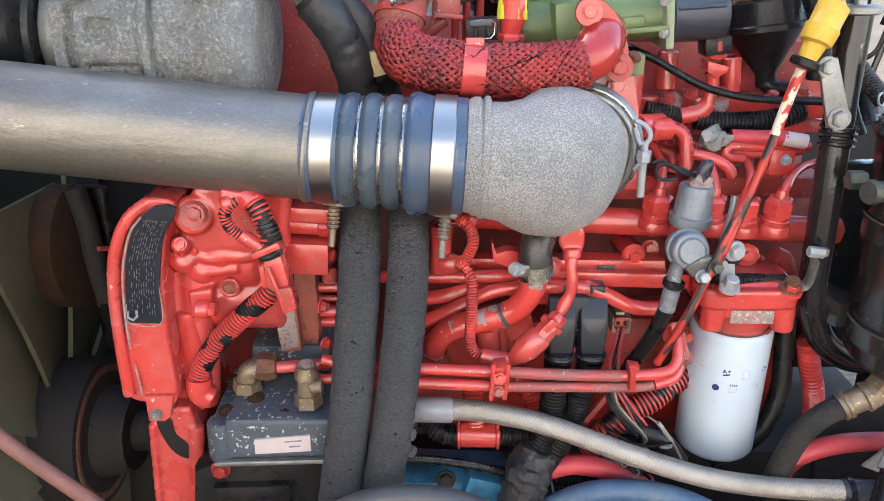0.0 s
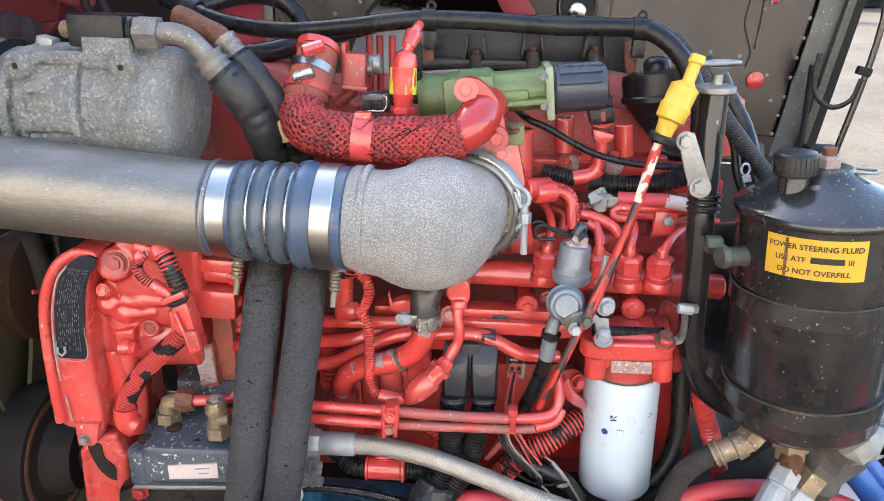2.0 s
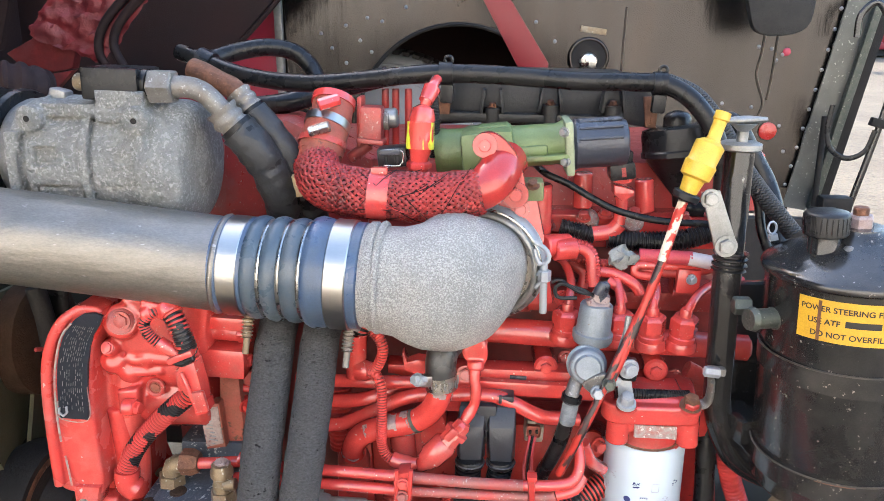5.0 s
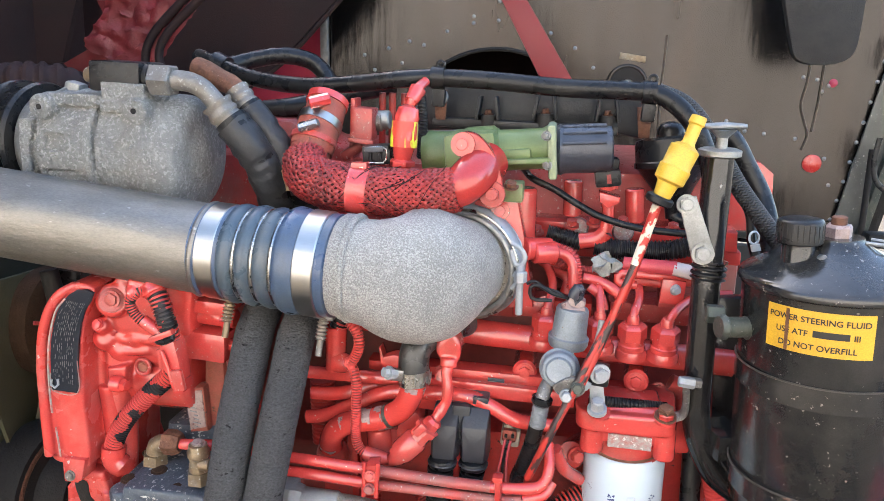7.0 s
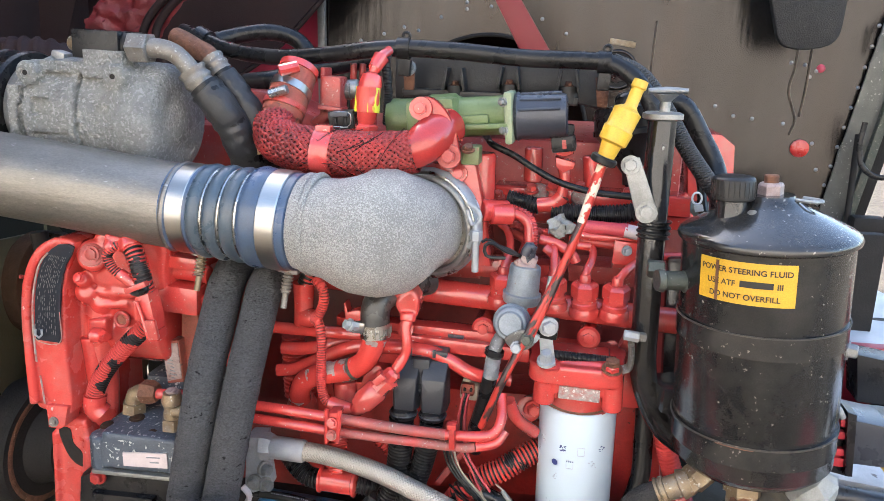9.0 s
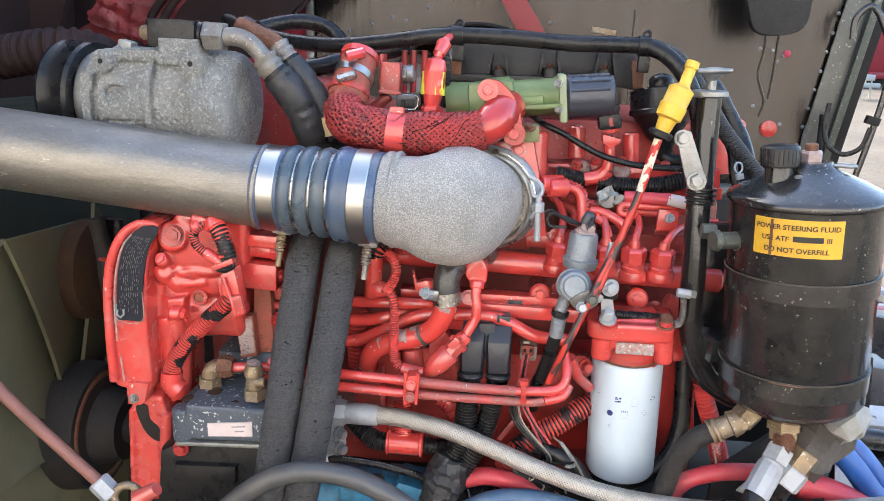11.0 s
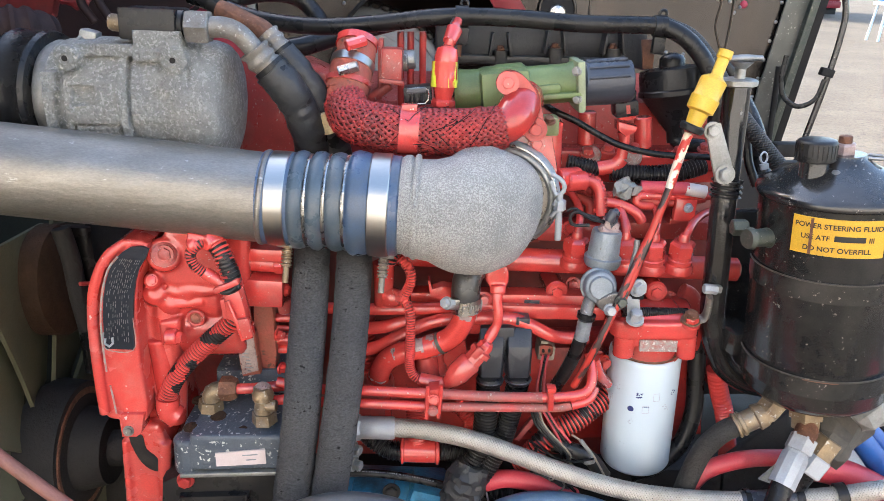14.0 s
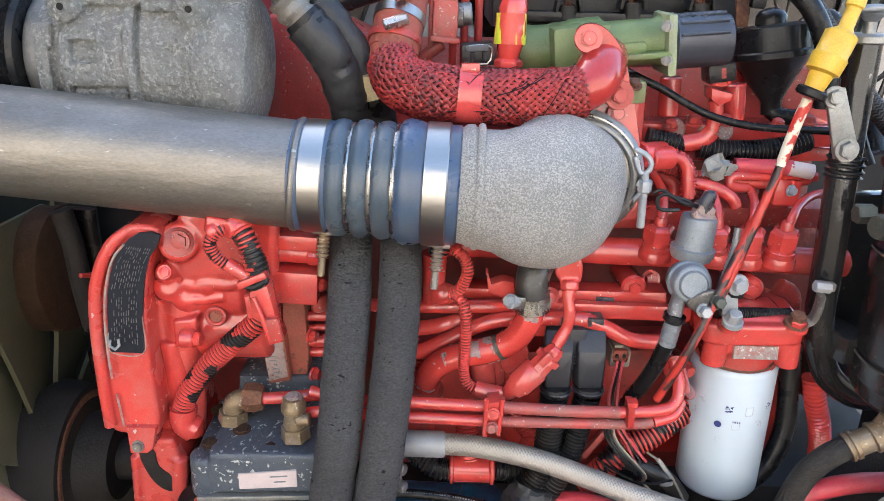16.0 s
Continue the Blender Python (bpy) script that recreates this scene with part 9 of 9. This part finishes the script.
part("lead", tube([(0.246, 0.850, 1.035), (0.259, 0.845, 1.032), (0.266, 0.840, 1.025), (0.263, 0.835, 1.010)], 0.0068), RED_DULL, mid_loom)
part("lead", tube([(0.291, 0.820, 1.025), (0.303, 0.815, 1.017), (0.309, 0.810, 1.001)], 0.0058), RED, mid_loom)
part("loop_line", tube([(0.345, 0.835, 1.027), (0.327, 0.832, 1.029), (0.322, 0.832, 1.035), (0.328, 0.833, 1.041), (0.351, 0.835, 1.040), (0.421, 0.840, 1.039)], 0.0055), RED, mid_loom)
part("boss", rod((0.223, 0.800, 1.067), (0.249, 0.812, 1.066), 0.0128, 24), RED, mid_loom)
part("elbow_line", tube([(0.248, 0.812, 1.067), (0.261, 0.815, 1.063), (0.269, 0.815, 1.053), (0.271, 0.812, 1.036), (0.273, 0.810, 1.021)], 0.0062), RED, mid_loom)
part("foot", plate([(0.375, 0.845, 1.025), (0.397, 0.845, 1.026), (0.400, 0.845, 1.000), (0.374, 0.845, 0.998)], 0.03, 0.003), RED_ROUGH, mid_loom)
part("clip", box(Vector((0.387, 0.835, 1.023)), (0.028, 0.016, 0.03), (0, 3, 0), 0.003), RED, mid_loom)
part("clip_bolt", hexhead((0.389, 0.826, 1.027), (0.4, -1, 0), 0.005, 0.006), ZINC, mid_loom)
solo("thin_cable", tube([(0.191, 0.920, 1.157), (0.204, 0.890, 1.150), (0.216, 0.860, 1.144), (0.243, 0.860, 1.132), (0.274, 0.855, 1.115), (0.304, 0.850, 1.102), (0.349, 0.845, 1.093), (0.408, 0.840, 1.091), (0.431, 0.840, 1.090)], 0.0042), RUBBER, "thin black cable slung across the head", "cable")
# bolts along the head ledge
for p in ((0.223, 0.885, 1.072), (0.293, 0.885, 1.088), (0.328, 0.885, 1.089), (0.388, 0.885, 1.085), (0.422, 0.885, 1.090), (0.266, 0.885, 1.083)):
    part("ledge_bolt", hexhead(p, (0, -0.3, 1), 0.007, 0.009), RED_ROUGH, engine)
for p in ((0.241, 0.845, 0.992), (0.203, 0.795, 1.020), (0.184, 0.795, 1.115)):
    part("wall_bolt", hexhead(p, (0, -1, 0.2), 0.008, 0.008), RED, engine)
# Wall behind the filter, its shadows put into the patchy red.
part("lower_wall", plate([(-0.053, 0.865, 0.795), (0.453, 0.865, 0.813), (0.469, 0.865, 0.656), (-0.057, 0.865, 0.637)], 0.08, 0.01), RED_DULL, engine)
part("wall_rib", plate([(-0.011, 0.855, 0.774), (-0.003, 0.855, 0.774), (0.001, 0.855, 0.654), (-0.010, 0.855, 0.654)], 0.03, 0.003), RED, engine)
part("wall_boss", lathe((0.317, 0.840, 0.732), (0.326, 0.880, 0.714), [(0, 0.016), (0.2, 0.018), (1, 0.024)], 20), RED, engine)
part("wall_boss", lathe((0.283, 0.800, 0.816), (0.300, 0.880, 0.786), [(0, 0.016), (0.2, 0.018), (1, 0.02)], 20), RED, engine)
part("wall_bolt", hexhead((0.287, 0.790, 0.823), (0.5, -1, 0), 0.008, 0.01), RED, engine)
# front corrugated intake hose at the top
solo("intake_hose", conduit([(-0.666, 1.000, 1.213), (-0.576, 1.000, 1.228), (-0.530, 1.020, 1.228), (-0.514, 1.050, 1.216)], 0.035, 0.016, 0.13, 24), BROWN_DARK, "dusty ribbed rubber intake hose", "hose")
# battery side: pale box, fuse block and looms behind the reservoir
STEP_GREY = material("scuffed_pale_sheet", (0.52, 0.52, 0.51), 0.5, 0.0, second=(0.44, 0.44, 0.44), scale=12, dust=(0.24, 0.225, 0.20), speck=(0.13, 0.11, 0.10), speck_scale=45, speck_at=0.72, bump=0.2)
sill = thing("body_sill", (1.150, 1.500, 0.679), "faded red body sill with a pale sheet on top", "sill")
part("sheet", plate([(0.80, 1.500, 0.694), (1.082, 1.500, 0.694), (1.090, 1.640, 0.694), (1.116, 1.900, 0.694), (1.085, 2.060, 0.694), (0.80, 2.060, 0.694)], 0.01, 0.0, (0, 0, -1)), STEP_GREY, sill, "pale scuffed sheet")
for p, w in (((0.985, 1.86, 0.695), 0.045), ((1.03, 1.70, 0.695), 0.03), ((0.93, 1.62, 0.695), 0.02)):
    part("slot", plate(rounded([Vector(p) + Vector((w * math.cos(a), 0.010 * math.sin(a), 0)) for a in np.linspace(0, 2 * math.pi, 10, endpoint=False)], 2), 0.0015, 0.0, (0, 0, -1)), DARK, sill)
part("lip", plate([(0.867, 1.495, 0.694), (1.566, 1.495, 0.711), (1.578, 1.495, 0.667), (0.871, 1.495, 0.661)], 0.03, 0.003), FADED_PINK, sill)
part("fold", tube([(0.868, 1.490, 0.671), (1.195, 1.490, 0.677), (1.570, 1.490, 0.683)], 0.008), FADED_PINK, sill)
part("face", plate([(0.883, 1.520, 0.648), (1.601, 1.520, 0.657), (1.660, 1.520, 0.451), (0.906, 1.520, 0.488)], 0.02, 0.0), RED_BODY, sill)
solo("control_box", plate([(0.805, 1.200, 0.785), (0.895, 1.200, 0.772), (0.905, 1.200, 0.696), (0.818, 1.200, 0.700)], 0.06, 0.003), PLASTIC, "black plastic control box by the sill", "box")
solo("side_loom", conduit([(0.933, 1.350, 0.666), (1.001, 1.350, 0.679), (1.092, 1.350, 0.688), (1.342, 1.350, 0.704)], 0.014, 0.006, 0.14), PLASTIC, "thick black ribbed wiring loom along the sill", "wiring", "side looms")
solo("side_loom", tube([(0.909, 1.300, 0.678), (0.976, 1.300, 0.683), (1.311, 1.300, 0.692)], 0.006), GREY_RUBBER, "thin grey cable along the sill", "wiring", "side looms")
solo("side_loom", conduit([(0.915, 1.300, 0.640), (0.981, 1.300, 0.654), (1.047, 1.300, 0.667), (1.307, 1.300, 0.707)], 0.010, 0.005, 0.14), GREY_PLASTIC, "grey-blue ribbed wiring loom along the sill", "wiring", "side looms")
shelf = thing("battery_shelf", (0.920, 1.100, 0.672), "pale dusty moulded shelf beside the reservoir", "shelf")
part("top", plate([(0.766, 1.250, 0.678), (0.898, 1.250, 0.677), (0.987, 1.250, 0.669), (1.050, 1.220, 0.657), (1.237, 1.150, 0.577), (1.109, 0.980, 0.614), (0.887, 0.980, 0.658), (0.731, 0.980, 0.671), (0.667, 0.980, 0.673)], 0.02, 0.004, (0, 0, -1)), STEP_GREY, shelf)
part("lower_tray", plate([(0.714, 0.960, 0.617), (1.103, 0.960, 0.584), (1.070, 0.860, 0.445), (0.684, 0.860, 0.547)], 0.01, 0.0, (0, 0, -1)), STEP_GREY, shelf)
side_box = thing("relay_box", (0.744, 0.910, 0.726), "slate grey relay box in a yellow locking frame", "relay box")
part("case", plate([(0.698, 0.910, 0.799), (0.756, 0.910, 0.791), (0.765, 0.910, 0.732), (0.709, 0.910, 0.733)], 0.07, 0.004), GREY_PLASTIC, side_box)
part("frame_top", plate([(0.734, 0.950, 0.791), (0.750, 0.950, 0.789), (0.768, 0.915, 0.794), (0.767, 0.912, 0.788), (0.754, 0.910, 0.791)], 0.01, 0.001), YELLOW, side_box, "yellow frame")
for k in range(4):
    q = Vector((0.761, 0.910, 0.783)).lerp(Vector((0.767, 0.910, 0.738)), k / 3)
    part("frame_tooth", box(q, (0.006, 0.012, 0.0075), (0, 0, 0), 0.001), YELLOW, side_box)
part("frame_foot", plate([(0.752, 0.908, 0.733), (0.769, 0.908, 0.737), (0.772, 0.908, 0.728), (0.755, 0.908, 0.727)], 0.02, 0.001), YELLOW, side_box)
for k in range(5):
    part("wire", tube([(0.762, 0.915, 0.779), Vector((0.779, 0.920, 0.769)) + Vector((0, 0, -0.004 * k)), (0.800, 0.930, 0.750)], 0.0016, 6), (TAPE_CREAM, RUBBER, RUST, RUBBER, LABEL_WHITE)[k], side_box)
part("loom_end", conduit([(0.795, 0.930, 0.755), (0.819, 0.935, 0.733), (0.868, 0.940, 0.694), (0.981, 0.950, 0.611)], 0.013, 0.005, 0.08), TAPE_BLACK, side_box)
solo("air_pipe", tube([(0.680, 0.940, 0.668), (0.733, 0.940, 0.665), (0.805, 0.940, 0.658), (1.077, 0.940, 0.630)], 0.0164), GREY_RUBBER, "thick dark grey air pipe beside the reservoir", "pipe")
solo("ribbed_hose", conduit([(0.690, 0.860, 0.669), (0.725, 0.860, 0.660), (0.760, 0.870, 0.673), (0.821, 0.880, 0.687), (0.933, 0.900, 0.685)], 0.009, 0.0045, 0.14), PLASTIC, "black ribbed hose behind the blue lines", "hose")
solo("ribbed_hose", conduit([(0.763, 0.900, 0.617), (0.783, 0.900, 0.624), (0.812, 0.900, 0.612), (0.849, 0.900, 0.601), (0.957, 0.900, 0.583)], 0.012, 0.005, 0.14), PLASTIC, "black ribbed hose behind the blue lines", "hose")
fuse = thing("fuse_block", (0.663, 0.820, 0.774), "black fuse carrier holding red fuses", "fuse block")
part("back", plate([(0.639, 0.830, 0.857), (0.670, 0.830, 0.839), (0.684, 0.830, 0.756), (0.650, 0.830, 0.762)], 0.03, 0.003), PLASTIC, fuse)
part("rail", plate([(0.663, 0.815, 0.850), (0.674, 0.815, 0.847), (0.681, 0.815, 0.765), (0.672, 0.815, 0.765)], 0.03, 0.002), PLASTIC, fuse)
for pts in ([(0.647, 0.822, 0.822), (0.667, 0.822, 0.820), (0.668, 0.822, 0.810), (0.648, 0.822, 0.810)], [(0.649, 0.822, 0.798), (0.670, 0.822, 0.797), (0.671, 0.822, 0.788), (0.650, 0.822, 0.788)], [(0.650, 0.822, 0.785), (0.671, 0.822, 0.785), (0.672, 0.822, 0.773), (0.651, 0.822, 0.773)], [(0.659, 0.822, 0.837), (0.666, 0.822, 0.836), (0.667, 0.822, 0.826), (0.660, 0.822, 0.827)]):
    part("red_fuse", plate(pts, 0.02, 0.002), RED_HOSE, fuse)
part("lead", tube([(0.643, 0.825, 0.847), (0.651, 0.820, 0.853), (0.660, 0.820, 0.840)], 0.0045), SEALANT, fuse)
pin = thing("safety_pin", (0.461, 0.780, 1.094), "zinc pull-ring pin by the filler tube", "pin")
part("ring", ring((0.457, 0.780, 1.104), (0.6, -1, 0.2), 0.0065, 0.0012, 28, 8), ZINC, pin)
part("clip", plate([(0.455, 0.780, 1.095), (0.464, 0.780, 1.097), (0.466, 0.780, 1.090), (0.457, 0.780, 1.088)], 0.006, 0.001), ZINC, pin)
# dark sheets added as floor and far side of the bay, shade in their colour
solo("bay_floor", box((0.1, 1.1, 0.25), (1.8, 1.9, 0.03), bevel=0.005), DARK, "added dark sheet closing the bay under the engine", "splash shield", kind="structure")
solo("bay_side", box((0.1, 1.62, 0.6), (1.75, 0.03, 0.62), bevel=0.005), DARK, "added dark sheet closing the far side of the engine bay", "bay wall", kind="structure")
FADED_RED = material("faded_red_body", (0.36, 0.055, 0.062), 0.4, second=(0.30, 0.04, 0.045), scale=8, dust=(0.36, 0.10, 0.095), speck=(0.18, 0.05, 0.05), speck_scale=60, speck_at=0.74, bump=0.06)
rail_a, rail_b = Vector((-0.014, 0.665, 0.619)), Vector((0.841, 0.665, 0.704))
fairing = thing("side_fairing", tuple((rail_a + rail_b) / 2), "faded red body fairing under the hoses", "fairing", kind="structure")
down = Vector((0.0, -0.10, -0.035))
part("top_sheet", plate([rail_a, rail_b, rail_b + down, rail_a + down], 0.004, 0.0, (0, 0, -1)), FADED_RED, fairing)
part("side_sheet", plate([rail_a + down, rail_b + down, rail_b + down + Vector((0, -0.02, -0.4)), rail_a + down + Vector((0, -0.02, -0.4))], 0.004, 0.0, (0, 1, 0)), FADED_RED, fairing)
part("edge_fold", tube([rail_a, (rail_a + rail_b) / 2, rail_b], 0.0045), FADED_RED, fairing)
tab = thing("hose_bracket", (0.547, 0.640, 0.687), "black steel bracket tab with two holes", "bracket")
part("plate", plate([(0.521, 0.645, 0.701), (0.550, 0.645, 0.703), (0.576, 0.642, 0.674), (0.573, 0.642, 0.665), (0.554, 0.642, 0.662)], 0.004, 0.001), BLACK_PAINT, tab)
for q in ((0.543, 0.643, 0.687), (0.561, 0.642, 0.680)):
    part("hole", lathe(q, Vector(q) + Vector((0, -0.0006, 0)), [(0, 0.004), (1, 0.004)], 16), DARK, tab)
for k in range(2):
    o = Vector((0.010 * k, 0.008 * k, 0))
    solo("brake_hose", tube([Vector((0.124, 0.760, 0.646)) + o, Vector((0.139, 0.755, 0.630)) + o, Vector((0.162, 0.750, 0.605)) + o, Vector((0.198, 0.745, 0.559)) + o], 0.0045), RUBBER, "thin black rubber hose under the tape bundle", "hose", "thin hoses")
tangle = thing("wire_tangle", (0.225, 0.745, 0.640), "tangle of thin dusty wires below the ribbed conduit", "wiring")
for dx, r_, m_ in ((0.0, 0.0022, RUBBER), (0.004, 0.0016, GREY_RUBBER), (0.008, 0.0014, BEIGE), (-0.004, 0.0014, RUBBER)):
    o = Vector((dx, dx * 0.6, -0.4 * dx))
    part("wire", tube([Vector(p) + o for p in ((0.189, 0.737, 0.800), (0.190, 0.735, 0.785), (0.195, 0.735, 0.765), (0.206, 0.733, 0.749), (0.223, 0.735, 0.729), (0.236, 0.740, 0.710), (0.240, 0.760, 0.685))], r_, 8), m_, tangle)
for dz, r_, m_ in ((0.0, 0.0045, RUBBER_DUSTY), (0.007, 0.0022, RUBBER), (-0.008, 0.003, DUSTY_TAPE)):
    o = Vector((0.3 * dz, 0, dz))
    part("wire", tube([Vector(p) + o for p in ((0.196, 0.750, 0.706), (0.199, 0.750, 0.690), (0.207, 0.750, 0.678), (0.220, 0.748, 0.676), (0.230, 0.748, 0.662), (0.241, 0.750, 0.650), (0.253, 0.750, 0.637), (0.266, 0.755, 0.612))], r_, 10), m_, tangle)
for p in ((0.222, 0.743, 0.673), (0.235, 0.743, 0.657), (0.250, 0.744, 0.640)):
    part("tape_tie", ring(p, (0.7, 0, -0.7), 0.0056, 0.0012, 16, 6), BEIGE, tangle)
part("wire_end", tube([(0.259, 0.756, 0.722), (0.264, 0.754, 0.716), (0.272, 0.756, 0.704), (0.281, 0.758, 0.690), (0.276, 0.758, 0.685), (0.267, 0.760, 0.684)], 0.0028, 8), SEALANT, tangle, "pale stiff cable end")
part("cable", tube([(0.205, 0.790, 0.705), (0.225, 0.785, 0.698), (0.252, 0.785, 0.688), (0.280, 0.780, 0.676), (0.300, 0.775, 0.650)], 0.011, 14), GREY_RUBBER, tangle)
part("stay", plate([(0.171, 0.765, 0.717), (0.200, 0.765, 0.761), (0.211, 0.765, 0.774), (0.216, 0.765, 0.770), (0.206, 0.765, 0.757), (0.178, 0.765, 0.714)], 0.008, 0.001), WORN, tangle)
solo("loose_wire", tube([(0.134, 0.750, 0.643), (0.141, 0.748, 0.612), (0.152, 0.745, 0.561)], 0.0014, 8), LABEL_WHITE, "loose pale wire beside the tape bundle", "wire", "loose wires")
solo("ribbed_hose", conduit([(0.164, 0.790, 0.606), (0.196, 0.785, 0.595), (0.220, 0.780, 0.568), (0.232, 0.780, 0.522)], 0.013, 0.0046, 0.14), PLASTIC, "black ribbed conduit at the sump", "hose")


# faint printed marks on the white filter can
def print_mark(a, s_, w, h, m=INK):
    k = math.degrees(w / fr) / 2
    part("print_mark", patch(f0, f1, fr, a - k, a + k, s_ - h / 2, s_ + h / 2, 0.0004, 4), m, filt)


disc = bmesh.new()
centre = disc.verts.new(on_can(f0, f1, fr, -30.8, 0.1089, 0.0005))
rim_ = [disc.verts.new(on_can(f0, f1, fr, -30.8 + math.degrees(0.0042 * math.cos(2 * math.pi * k / 18) / fr), 0.1089 + 0.0042 * math.sin(2 * math.pi * k / 18), 0.0005)) for k in range(18)]
for k in range(18):
    disc.faces.new((centre, rim_[k], rim_[(k + 1) % 18]))
part("print_mark", disc, INK, filt, "round blue print mark")
FAINT = material("faint_print", (0.32, 0.34, 0.44), 0.5, second=(0.5, 0.52, 0.58), scale=200, bump=0)
rng = random.Random(21)
for k in range(14):
    print_mark(-19 + rng.uniform(-5, 5), 0.131 + rng.uniform(-0.004, 0.004), rng.uniform(0.0008, 0.003), rng.uniform(0.0006, 0.002), INK)
for a, s_ in ((7.8, 0.129), (-7.7, 0.1105)):
    for da in (-5, 5):
        print_mark(a + da, s_, 0.0005, 0.011, FAINT)
    for ds in (-0.0055, 0.0055):
        print_mark(a, s_ + ds, 0.0076, 0.0005, FAINT)
for k in range(4):
    print_mark(-12 + 3 * k, 0.1145, 0.0014, 0.0016, INK)
for k in range(10):
    print_mark(26 + rng.uniform(-6, 6), 0.111 + rng.uniform(-0.005, 0.005), rng.uniform(0.0006, 0.0024), 0.0006, FAINT)
    print_mark(40 + rng.uniform(-5, 5), 0.1315 + rng.uniform(-0.004, 0.004), rng.uniform(0.0006, 0.0024), 0.0008, INK)
    print_mark(-29 + rng.uniform(-3, 3), 0.0895 + rng.uniform(-0.004, 0.004), rng.uniform(0.0006, 0.0015), 0.0006, FAINT)
    print_mark(-72 + rng.uniform(-8, 8), 0.107 + rng.uniform(-0.014, 0.014), rng.uniform(0.0006, 0.002), 0.0016, FAINT)
    print_mark(-57 + rng.uniform(-5, 5), 0.133 + rng.uniform(-0.005, 0.005), 0.0016, 0.0005, FAINT)
part("gasket", lathe(f1 - fn * 0.001, f1 + fn * 0.004, [(0, fr * 0.9), (1, fr * 0.9)], 40), RUST, filt)
